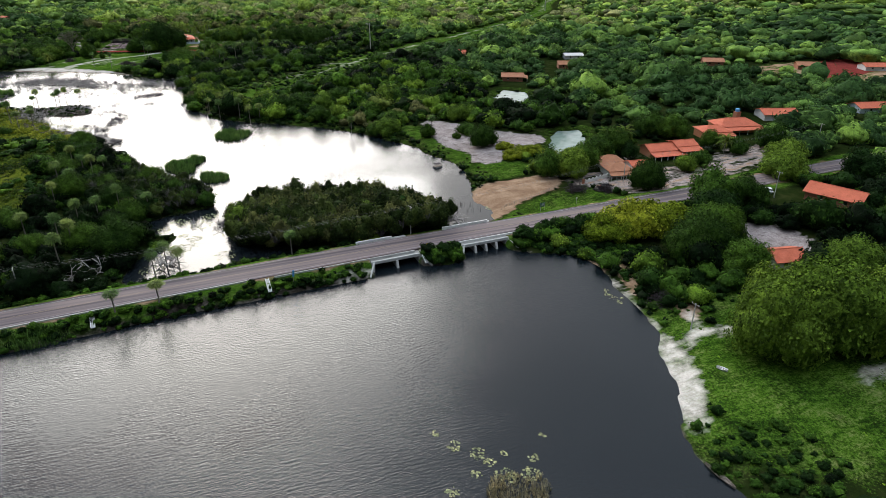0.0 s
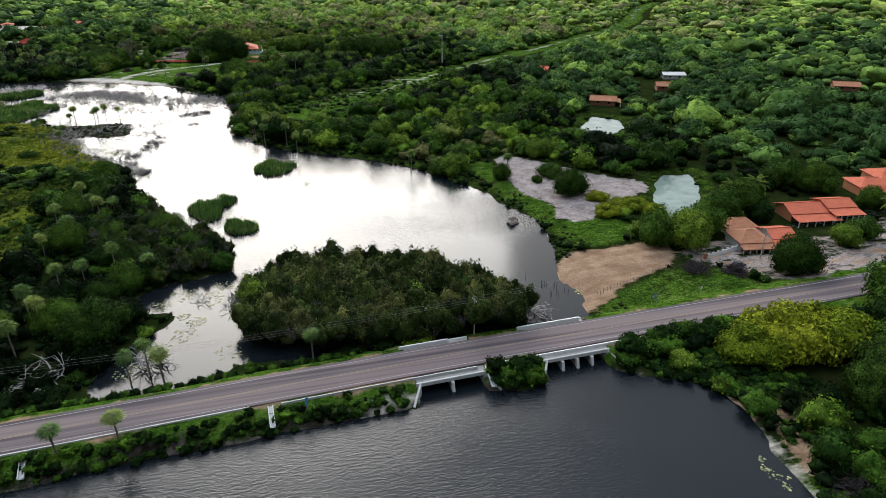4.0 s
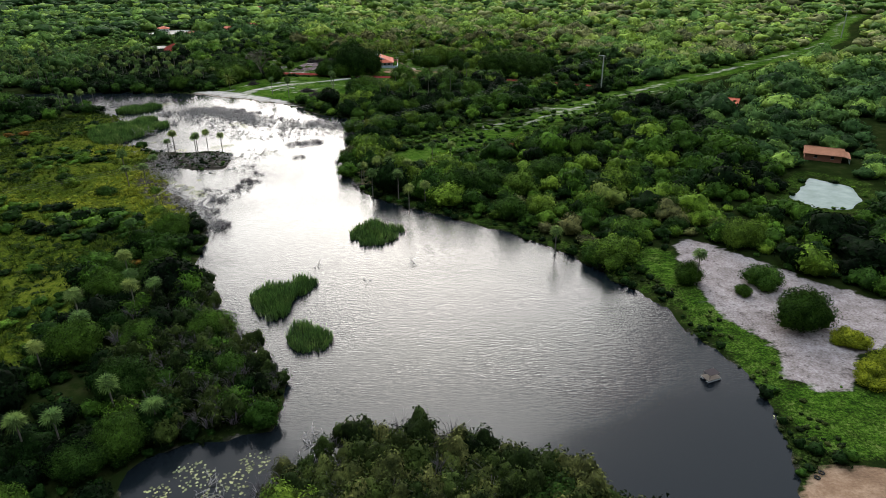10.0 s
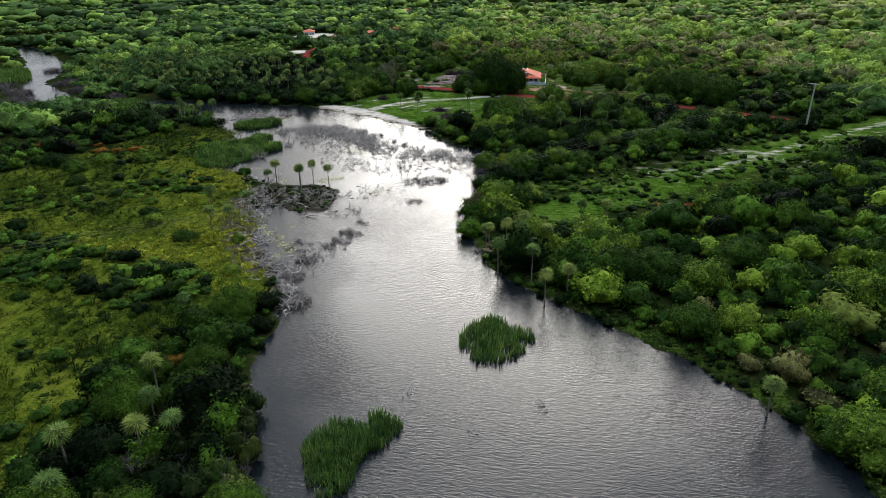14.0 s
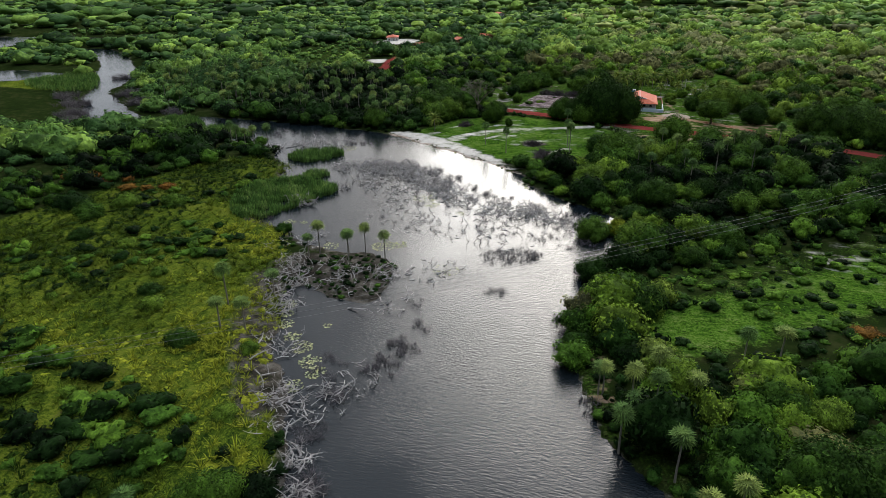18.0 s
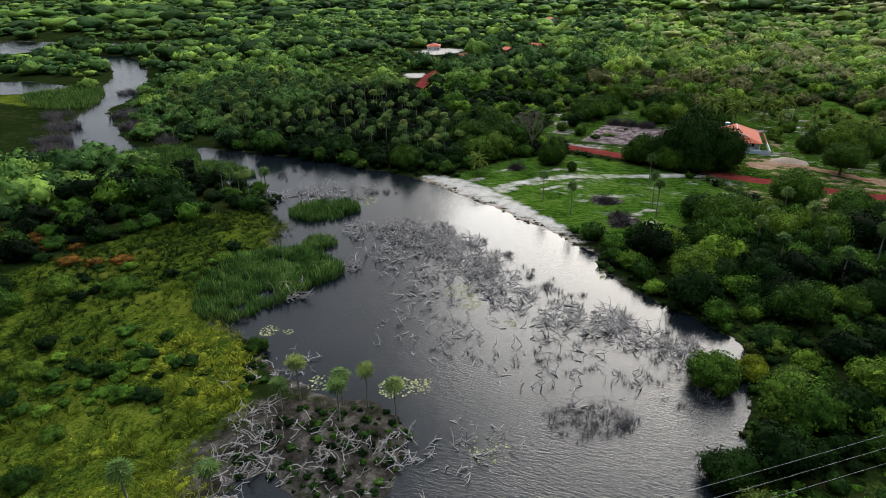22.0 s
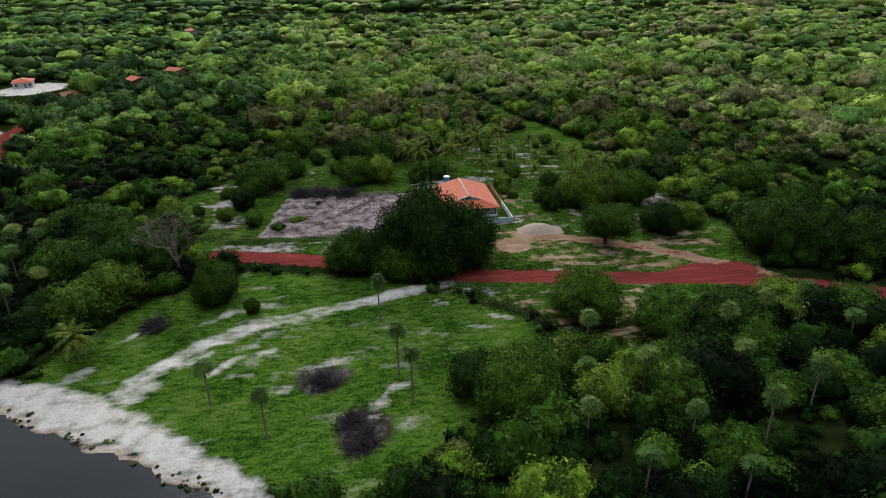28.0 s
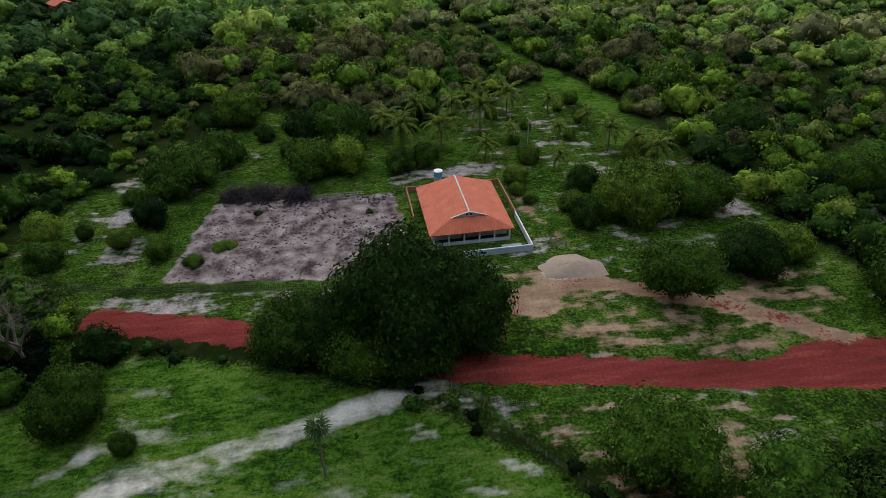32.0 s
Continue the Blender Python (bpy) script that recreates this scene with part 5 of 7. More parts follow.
plant("roadside_bushes", "green roadside bushes by the lagoon arm", np.column_stack([ex, ey, np.maximum(height(ex, ey), 0) - 0.2, g2.uniform(0, 6, len(s)), R, R * 1.2])[ok], g2.uniform(0.0, 0.66, len(s))[ok], BUSH_T, M_WOODS, g2, "bushes")


# weeds and low bushes on the east bank and by the lake
X, Y, g2 = scatter((-12, 155), (98, 425), 1.5, 74)
sh = shore(X, Y)
ok = (sh > 0.2) & (sh < 8) & (depth_in(LAGOON, X, Y) > -12) & (depth_in(BEACHE, X, Y) < -1) & (line_dist(ROAD, X, Y) > 7) & (g2.uniform(0, 1, len(X)) < 0.75 * step(0.15, 0.6, lattice(X, Y, 7, 75)))
X, Y = X[ok], Y[ok]
R = g2.uniform(0.35, 1.1, len(X))
plant("bank_weeds", "olive and brown weeds along the lagoon bank", np.column_stack([X, Y, height(X, Y) - 0.1, g2.uniform(0, 6, len(X)), R, R * 0.8]), g2.uniform(0, 0.7, len(X)), [crown(195 + k, 24, 4, 0.2, 2) for k in range(3)], M_SCRUB, g2, "weeds")
pond_ring = [(x, y) for p in PONDS for x, y in soft_line(p)]
g2 = np.random.default_rng(277)
X, Y = (np.array(pond_ring) + g2.normal(0, 2.2, (len(pond_ring), 2))).T
ok = shore(X, Y) > 0.4
X, Y = X[ok], Y[ok]
R = g2.uniform(0.6, 1.8, len(X))
plant("pond_bushes", "green bushes and weeds round the small ponds", np.column_stack([X, Y, height(X, Y) - 0.15, g2.uniform(0, 6, len(X)), R, R * 0.9]), g2.uniform(0.1, 0.8, len(X)), BUSH_T, M_WOODS, g2, "bushes")
X, Y, g2 = fill(soft_line([(62, 42), (68, 58), (76, 62), (86, 60), (90, 44)]), 2.0, 76, 0, 0.2)
X3, Y3, _ = fill(soft_line([(76, 139), (92, 142), (108, 141), (110, 122), (94, 121), (84, 130)]), 1.5, 178, 0, 0.2)
X2, Y2, _ = fill(soft_line([(88, 86), (90, 104), (93, 120), (106, 112), (100, 88)]), 2.4, 77)
X, Y = np.concatenate([X, X2, X3, X3]), np.concatenate([Y, Y2, Y3, Y3 + 0.7])
ok = g2.uniform(0, 1, len(X)) < step(0.25, 0.6, lattice(X, Y, 9, 78))
X, Y = X[ok], Y[ok]
R = g2.uniform(0.5, 1.7, len(X))
plant("lakeside_bushes", "low green bushes and weeds on the lake shore", np.column_stack([X, Y, height(X, Y) - 0.15, g2.uniform(0, 6, len(X)), R, R * 0.9]), g2.uniform(0.0, 0.62, len(X)), BUSH_T, M_WOODS, g2, "bushes")


X, Y, g2 = fill(soft_line([(-76, 346), (-72, 364), (-58, 370), (-46, 362), (-46, 347), (-58, 344)]), 1.7, 79, 0, 0.05)
ok = g2.uniform(0, 1, len(X)) < 0.7
X, Y = X[ok], Y[ok]
R = g2.uniform(0.4, 1.2, len(X))
plant("islet_scrub", "dark olive scrub on a muddy islet", np.column_stack([X, Y, height(X, Y) - 0.1, g2.uniform(0, 6, len(X)), R, R * 0.8]), g2.uniform(0, 0.5, len(X)), BUSH_T, M_WOODS, g2, "shrubs")
X, Y, g2 = scatter((-112, 440), (-28, 500), 1.2, 101)
sh = shore(X, Y)
ok = (sh > 0.1) & (sh < 3.2) & (depth_in(LAGOON, X, Y) > -8) & (g2.uniform(0, 1, len(X)) < 0.6 * step(0.3, 0.6, lattice(X, Y, 8, 102)))
X, Y = X[ok], Y[ok]
R = g2.uniform(0.25, 0.7, len(X))
plant("beach_weeds", "brown and green weeds along the beach waterline", np.column_stack([X, Y, height(X, Y) - 0.08, g2.uniform(0, 6, len(X)), R, R * 0.7]), g2.uniform(0, 1, len(X)), BUSH_T, M_SCRUB, g2, "weeds")


# ---------------------------------------------------------------- reeds, grass, lilies
def tuft(seed, blades, lean, wide):
    g = np.random.default_rng(seed)
    V, T = [], []
    for _ in range(blades):
        a, l = g.uniform(0, 6.28), lean * g.uniform(0.3, 1.2)
        d, sdir = np.array([math.cos(a), math.sin(a), 0]), np.array([-math.sin(a), math.cos(a), 0]) * wide
        o = d * g.uniform(0, 0.25)
        h = g.uniform(0.65, 1.1)
        n = len(V)
        V += [o - sdir, o + sdir, o + d * l * 0.4 + [0, 0, h * 0.65] - sdir * 0.8, o + d * l * 0.4 + [0, 0, h * 0.65] + sdir * 0.8, o + d * l + [0, 0, h]]
        T += [(n, n + 1, n + 3), (n, n + 3, n + 2), (n + 2, n + 3, n + 4)]
    return np.array(V), np.array(T)


REED_T = [tuft(k, 8, 0.45, 0.05) for k in range(4)]


def reeds(name, label, poly, pitch, seed, tall, mat=None):
    X, Y, g = fill(soft_line(poly), pitch, seed)
    ok = lattice(X, Y, 2.6, seed + 3) > 0.22
    X, Y = X[ok], Y[ok]
    k = tall * g.uniform(0.75, 1.2, len(X)) * (0.65 + 0.6 * lattice(X, Y, 4, seed))
    return plant(name, label, np.column_stack([X, Y, np.maximum(height(X, Y), -0.15) - 0.05, g.uniform(0, 6, len(X)), k * 0.75, k]), np.clip(lattice(X, Y, 3, seed + 1) * 0.7 + g.uniform(0, 0.4, len(X)), 0, 1), REED_T, mat or M_REED, g, "reeds")


reeds("reed_island", "round island of tall green reeds in open water", [(5, 283), (7, 274), (13, 273), (18, 276), (22, 285), (15, 287), (10, 291)], 0.55, 81, 2.0)
reeds("reed_island", "crooked island of tall green reeds in open water", [(-15, 247), (-12, 240), (-8, 234), (-3, 238), (-5, 244), (0, 248), (1, 255), (-8, 254)], 0.55, 82, 2.1)
reeds("reed_island", "small island of green reeds in open water", [(-3, 231), (-1, 223), (6, 222), (8, 229), (3, 231), (0, 235)], 0.55, 83, 2.0)
reeds("reed_bed", "broad bed of tall green reeds by the meadow shore", [(-113, 382), (-122, 398), (-120, 416), (-103, 422), (-89, 413), (-95, 402), (-98, 388), (-104, 380)], 0.62, 84, 2.4)
reeds("reed_bed", "patch of green reeds in shallow water", [(-112, 424), (-106, 421), (-101, 426), (-104, 431), (-111, 430)], 0.6, 85, 2.2)
reeds("reed_bed", "reed island with pale tips in the river", [(-131, 445), (-124, 438), (-113, 440), (-107, 450), (-112, 458), (-122, 456)], 0.62, 86, 2.4)
reeds("reed_bed", "reeds along the river bend", [(-195, 470), (-182, 461), (-168, 462), (-160, 470), (-172, 476), (-190, 480)], 0.8, 87, 2.4)
reeds("reed_bed", "pale reed flat beside the far sloughs", [(-392, 552), (-381, 572), (-365, 586), (-332, 552), (-320, 534), (-334, 522), (-369, 529)], 1.6, 88, 3.0)
reeds("reed_bed", "reeds on the inner bend of the river", [(-232, 480), (-222, 492), (-203, 488), (-187, 469), (-198, 466), (-226, 472)], 0.9, 103, 2.4)
reeds("reed_clump", "pale dry reed clump standing in the lake", [(31, 60), (32, 65), (36, 67), (41, 65), (42, 61), (37, 58)], 0.45, 80, 1.15, M_STRAW)
reeds("reed_bed", "grassy clump at the foot of the embankment", [(-46, 137), (-44, 132), (-33, 132), (-32, 136)], 0.6, 89, 1.8)

GRASS_T = [tuft(350 + k, 22, 0.75, 0.028) for k in range(4)]
TUSSOCK_T = [crown(330 + k, 26, 4, 0.17, 1, 0.55, -0.25) for k in range(4)]
X, Y, g2 = fill(MEADOW, 1.6, 90)
thin = lattice(X, Y, 12, 91)
ok = (np.abs(X - path_x(Y)) < 175) & (g2.uniform(0, 1, len(X)) < 0.25 + thin)
X, Y = X[ok], Y[ok]
k = g2.uniform(0.7, 1.5, len(X)) * (0.6 + 0.7 * lattice(X, Y, 6, 92))
plant("meadow_grass", "tussocky yellow-green meadow grass", np.column_stack([X, Y, height(X, Y) - 0.1, g2.uniform(0, 6, len(X)), k * 2.0, k * 0.95]), np.clip(1.25 * lattice(X, Y, 34, 193) + 0.9 * lattice(X, Y, 11, 93) - 0.97 - 0.4 * step(14, 7, line_dist(SCRUBBAND, X, Y)) + 0.12 + 0.5 * step(15, 7, line_dist([(-48, 284), (-55, 300), (-64, 322)], X, Y)) + g2.uniform(0, 0.45, len(X)), 0, 1), TUSSOCK_T[:2] + GRASS_T, M_TUFT, g2, "grass")
X, Y, g2 = fill(soft_line([(-130, 430), (-110, 250), (40, 60), (60, 40), (140, 40), (130, 150), (150, 260), (70, 500), (70, 600), (-90, 600), (-100, 480)]), 2.3, 94, 0, 0.6)
o = np.maximum.reduce([depth_in(p, X, Y) for p in (LAWN, VGRASS, POCKET, GRASSE, ENDOPEN, [(66, 40), (72, 62), (90, 86), (96, 116), (110, 110), (130, 70), (130, 40)])])
ok = (o > 0) & (depth_in(FIELD, X, Y) < 0) & (line_dist(REDROAD, X, Y) > 3.6) & (line_dist(TRACK, X, Y) > 2) & (line_dist(DIRT, X, Y) > 3) & (line_dist(ROAD, X, Y) > 5) & (depth_in(BEACHN, X, Y) < 0) & (g2.uniform(0, 1, len(X)) < 0.6 * lattice(X, Y, 9, 95)) & (np.hypot(X, Y - 563) > 14)
X, Y = X[ok], Y[ok]
k = g2.uniform(0.3, 0.9, len(X)) * np.where(depth_in(GRASSE, X, Y) > 0, 1.7, 1.0)
plant("lawn_tufts", "short green grass tufts and weeds", np.column_stack([X, Y, height(X, Y) - 0.08, g2.uniform(0, 6, len(X)), k * 1.3, k * 0.6]), g2.uniform(0, 1, len(X)), TUSSOCK_T, M_SWARD, g2, "grass")

pv = np.array([(0, 0, 0)] + [(math.cos(a), math.sin(a), 0) for a in np.arange(0.2, 6.1, 0.84)])
pt = np.array([(0, i, i + 1) for i in range(1, 8)])


def lilies(label, spots, seed):
    g = np.random.default_rng(seed)
    rows = []
    for x, y, r, n in spots:
        q, a = r * np.sqrt(g.uniform(0, 1, n)), g.uniform(0, 6.28, n)
        rows += [(x + 1.5 * u * math.cos(b), y + 1.5 * u * math.sin(b), 0.02 + 0.012 * g.uniform(), g.uniform(0, 6), g.uniform(0.1, 0.27), 1) for u, b in zip(q, a)]
    rows = np.array(rows)
    return plant("lily_pads", label, rows, g.uniform(0, 1, len(rows)), [(pv, pt)], M_LILY, g, "water lilies")


lilies("pale green floating lily pads in rings on dark water", [(31, 75, 0.8, 30), (34, 72, 0.9, 40), (35, 69.5, 0.7, 26), (32, 68, 0.6, 20), (38, 70.5, 0.4, 12), (29, 79, 0.5, 14), (36, 66, 1.2, 50), (40, 65, 1.0, 40), (42, 68, 0.6, 20), (27, 66, 0.8, 26), (46, 72, 0.4, 8), *[(84.2 + 0.9 * math.sin(k * 1.7), 104 + 1.5 * k, 0.5 + 0.3 * math.sin(k * 2.3) ** 2, 12) for k in range(5)]], 1)
lilies("pale lily pads along a muddy dead-wood bank", [(-66, 339, 1.2, 60), (-64, 335, 1.0, 40), (-62, 331, 1.3, 60), (-58, 327, 1.2, 60), (-54, 324, 1.5, 80), (-50, 320, 1.6, 90), (-47, 317, 1.4, 80), (-49, 312, 1.3, 60), (-53, 333, 0.6, 20), (-58, 375, 2.2, 140), (-54, 377, 1.6, 90), (-92, 383, 1.4, 70), (-60, 414, 2.6, 150), (-56, 409, 1.8, 80), (-45, 404, 1.0, 30), (-88, 384, 0.8, 30), (-37, 366, 2.4, 60), (-72, 371, 1.6, 60), (-112, 461, 3, 120)], 2)
lilies("lily pads in the calm arm beside the road", [(-8, 172, 2.0, 70), (-13, 168, 2.0, 70), (-6, 177, 1.5, 60), (-17, 161, 2.0, 50), (1, 163, 2, 50), (-4, 187, 2.4, 90), (-10, 190, 2.2, 80), (-1, 192, 1.8, 60), (-14, 186, 1.6, 50), (3, 176, 1.2, 40), (-9, 180, 1.0, 40)], 3)
lilies("pale floating weed along the bank", [(-31, 437, 0.9, 40), (-32, 441, 0.8, 40), (-30, 433, 0.8, 30), (81, 168, 1.3, 50), (80, 160, 1.2, 50), (87, 199, 0.9, 30)], 4)


# ---------------------------------------------------------------- dead wood
def stick(g, L, lift, crooked=0.25):
    p, d = np.zeros(3), np.array([1.0, 0, lift])
    pts = [p]
    for _ in range(3):
        d = d / np.linalg.norm(d) + g.normal(0, crooked, 3) * [1, 1, 0.6]
        p = p + d / np.linalg.norm(d) * L / 3
        pts.append(p)
    sets = [tube(pts, [0.075 * L / 2.5 + 0.02, 0.056 * L / 2.5 + 0.015, 0.038, 0.014], 4)]
    for j in (1, 2):
        q = pts[j] + np.append(g.normal(0, 0.3, 2), abs(g.normal(0, 0.12))) * L
        sets.append(tube([pts[j], (pts[j] + q) / 2 + g.normal(0, 0.05 * L, 3), q], [0.055, 0.04, 0.012], 3))
    return join(sets)


g2 = np.random.default_rng(7)
STICKS = [stick(g2, 3.0, l, 0.42) for l in (0.02, 0.05, 0.12, 0.22, 0.6, 0.03)]


def branches(name, label, spots, seed, mat=None):
    """Heaps of bleached sticks: rows of x, y, spread, number, reach and height."""
    g = np.random.default_rng(seed)
    rows = []
    for x, y, r, n, s, hi in spots:
        n, s = (int(n * 0.55), s * 1.3) if mat is None else (n, s)
        q, a = r * np.sqrt(g.uniform(0, 1, n)), g.uniform(0, 6.28, n)
        for u, b in zip(q, a):
            px, py = x + u * math.cos(b), y + u * math.sin(b)
            rows.append((px, py, max(0.0, gz(px, py)) + g.uniform(-0.15, hi), g.uniform(0, 6.28), s * g.uniform(0.5, 1.3), s * g.uniform(0.5, 1.2)))
    return plant(name, label, np.array(rows), g.uniform(0, 1, len(rows)), STICKS, mat or M_DEAD, g, "dead wood")


branches("dead_branches", "tangle of bleached drowned branches lying in shallow water", [(-100, 438, 6, 150, 1.0, 0.4), (-90, 441, 7, 260, 1.0, 0.5), (-80, 440, 8, 330, 1.0, 0.6), (-71, 436, 8, 330, 1.0, 0.6), (-62, 428, 7, 300, 1.0, 0.6), (-55, 421, 6, 220, 1.0, 0.5), (-48, 415, 6, 160, 1.0, 0.5), (-85, 428, 7, 90, 1.0, 0.3), (-75, 420, 9, 110, 1.0, 0.3), (-66, 412, 8, 90, 0.9, 0.3), (-92, 415, 4, 50, 1.0, 0.4), (-97, 398, 4, 60, 1.1, 0.5), (-36, 410, 5, 120, 0.9, 0.6), (-28, 411, 6, 200, 1.0, 0.8), (-20, 408, 5, 150, 1.0, 0.8), (-10, 404, 6, 110, 0.9, 0.8), (-40, 395, 12, 110, 0.9, 0.2), (-60, 395, 12, 80, 0.8, 0.15), (-25, 390, 10, 90, 0.9, 0.3), (-130, 462, 8, 180, 1.0, 0.4), (-118, 466, 7, 120, 0.9, 0.3), (-140, 452, 4, 60, 1.0, 0.4)], 1)
branches("dead_branches", "drowned grey branches and stumps along a muddy bank", [(-45, 303, 6, 60, 0.85, 0.4), (-41, 309, 6, 60, 0.85, 0.4), (-38, 316, 5, 45, 0.8, 0.3), (-50, 309, 4, 80, 1.0, 0.4), (-58, 323, 5, 60, 0.9, 0.4), (-68, 338, 5, 110, 0.9, 0.5), (-72, 349, 5, 120, 1.0, 0.5), (-64, 354, 8, 90, 0.8, 0.2), (-55, 354, 7, 80, 0.8, 0.2), (-50, 360, 5, 70, 0.8, 0.4), (-42, 345, 5, 40, 0.8, 0.3), (-40, 365, 7, 60, 0.8, 0.2), (-75, 357, 5, 70, 0.8, 0.3), (-80, 372, 6, 60, 0.8, 0.3), (-86, 366, 4, 20, 0.8, 0.3)], 2)
branches("dead_branches", "leafless grey twigs rising from the water", [(-6, 186, 2.5, 24, 0.6, 0.6), (3, 181, 3.5, 50, 0.8, 1.0), (22, 196, 3, 40, 0.8, 1.6), (8, 196, 3, 30, 0.7, 1.2), (-34, 288, 3, 60, 1.0, 1.0), (-38, 294, 3, 60, 1.0, 1.0), (-13, 163, 3, 80, 1.0, 1.6), (-32, 160, 4, 60, 1.0, 1.8), (66, 160, 2.5, 50, 1.0, 1.6), (24, 262, 1, 6, 0.7, 0.3), (-1, 262, 0.8, 8, 0.7, 0.5), (12, 253, 1.5, 6, 0.7, 0.2)], 3)
# twig thickets that stand in the water
TWIGS = []
for k in range(3):
    g3 = np.random.default_rng(300 + k)
    sets = []
    for _ in range(21):
        a, l = g3.uniform(0, 6.28), g3.uniform(0.3, 1.3)
        sets.append(tube([(0.25 * math.cos(a), 0.25 * math.sin(a), -0.1), (0.5 * l * math.cos(a + 0.2), 0.5 * l * math.sin(a + 0.2), 0.55), (l * math.cos(a + 0.4), l * math.sin(a + 0.4), g3.uniform(0.45, 1.1))], [0.022, 0.016, 0.006], 3))
    TWIGS.append(join(sets))
rows = []
for x, y, r, n, s in ((-78, 447, 5, 16, 1.7), (-68, 442, 5, 16, 1.7), (-58, 436, 4, 14, 1.6), (-50, 428, 4, 10, 1.5), (-24, 415, 3, 8, 1.8), (-12, 408, 5, 16, 1.7), (-5, 402, 4, 14, 1.7), (-20, 380, 5, 26, 1.6), (-26, 376, 5, 24, 1.5), (-22, 358, 2.5, 8, 1.5), (-34, 330, 4, 22, 1.5), (-36, 323, 4, 22, 1.5), (-40, 312, 3, 12, 1.5), (-34, 338, 2.5, 5, 1.5), (-47, 322, 1.5, 3, 1.5), (-38, 348, 3, 4, 1.2), (-110, 470, 5, 10, 1.6), (-150, 475, 6, 10, 1.8), (-34, 290, 3, 16, 2.0), (-243, 501, 7, 26, 3.4), (-262, 512, 7, 26, 3.4), (-285, 528, 8, 28, 3.4), (-262, 468, 7, 26, 3.2), (-276, 478, 8, 30, 3.2), (-296, 497, 9, 30, 3.2), (-315, 512, 8, 22, 3.2), (-226, 496, 6, 20, 3.0), (-335, 575, 6, 16, 3.0), (2, 184, 3, 10, 2.0), (-3, 340, 2, 8, 1.6), (-5, 350, 2, 8, 1.6), (4, 322, 2, 8, 1.6), (-4, 375, 3, 8, 1.4), (-104, 384, 5, 8, 1.5), (-15, 396, 6, 14, 1.4), (-90, 446, 6, 14, 1.4), (-44, 424, 5, 14, 1.5), (-35, 418, 5, 16, 1.5), (-60, 400, 10, 14, 1.2), (-30, 398, 8, 18, 1.4), (-48, 388, 9, 14, 1.2), (-8, 392, 5, 12, 1.5), (-39, 302, 3, 10, 1.5), (-44, 318, 4, 8, 1.4)):
    for _ in range(n):
        q, a = r * math.sqrt(g2.uniform()), g2.uniform(0, 6.28)
        k = s * g2.uniform(0.6, 1.2)
        rows.append((x + q * math.cos(a), y + q * math.sin(a), max(0, gz(x + q * math.cos(a), y + q * math.sin(a))) - 0.1, g2.uniform(0, 6.28), k * 1.15, k * (0.7 if x > -200 else 1.0)))
plant("drowned_shrubs", "leafless grey drowned shrubs standing in the lagoon", np.array(rows), g2.uniform(0, 1, len(rows)), TWIGS, M_TWIG, g2, "dead shrubs")
X, Y, g2 = fill(ISLE, 2.4, 171)
ok = g2.uniform(0, 1, len(X)) < 0.35 + 0.5 * step(40, 8, X)
X, Y = X[ok], Y[ok]
k = g2.uniform(1.8, 2.9, len(X))
plant("island_twigs", "bare grey twigs rising out of the flooded thicket", np.column_stack([X, Y, np.maximum(height(X, Y), 0) + g2.uniform(2.6, 4.3, len(X)) * (0.75 + 0.25 * step(2, 20, X)), g2.uniform(0, 6, len(X)), k, k * 0.9]), g2.uniform(0, 1, len(X)), TWIGS, M_TWIG, g2, "twigs")
X, Y, g2 = fill(WESTBANK, 3.2, 172)
k = g2.uniform(1.4, 2.3, len(X))
plant("bank_twigs", "bare grey twigs among the thicket on the lagoon bank", np.column_stack([X, Y, np.maximum(height(X, Y), 0) + g2.uniform(1.4, 2.6, len(X)), g2.uniform(0, 6, len(X)), k, k * 0.9]), g2.uniform(0, 1, len(X)), TWIGS, M_TWIG, g2, "twigs")
for x, y, L, a in ((-52, 341, 6, 0.1), (-61, 316, 6, 1.2), (-49, 306, 7, 0.6), (-44, 301, 6, 0.9), (-42, 305, 5, 2.4), (-137, 455, 7, 0.8), (-36, 416, 5, 0.2), (-44, 408, 4, 1.0), (-63, 322, 5, 1.7), (-56, 312, 5, 0.4)):
    log = part("dead_log", stick(np.random.default_rng(int(L * 10 + a * 10)), L, 0.08, 0.15), M_DEAD, None)
    log.matrix_world = pose(x, y, max(0, gz(x, y)) + 0.1, 0, 0, math.degrees(a))
    tagged(log, "bleached fallen log lying at the water's edge", "log", "dead logs")
for x, y, r in ((-43.5, 579, 4.5), (-36, 577, 4), (-50, 579, 3.5)):
    branches("brush_heap", "dark heap of cut brushwood beside the cleared field", [(x, y, r * k, 80, 1.1, 1.9 - 1.6 * k) for k in (1.0, 0.7, 0.4)], int(r * 10 + abs(x)), M_BRUSH)
for x, y, r in ((-74, 506, 3), (-38, 483, 3.4), (-31, 466, 3.6), (-32, 471, 3), (93, 101, 4), (112, 168, 3), (120, 164, 3)):
    branches("brush_heap", "dark burnt heap of cut branches on the grass", [(x, y, r * k, 55, 1.0, 1.5 - 1.2 * k) for k in (1.0, 0.7, 0.4)], int(r * 10 + abs(x)), M_BRUSH)
# clods and cut stalks on the cleared field
X, Y, g2 = fill(FIELD, 1.5, 97, 0.6)
branches("field_stubble", "scattered cut stalks on the cleared field", [(x, y, 0.8, 1, 0.4, 0.1) for x, y in zip(X, Y) if lattice(np.array([x]), np.array([y]), 6, 99)[0] > 0.35], 98, M_BRUSH)


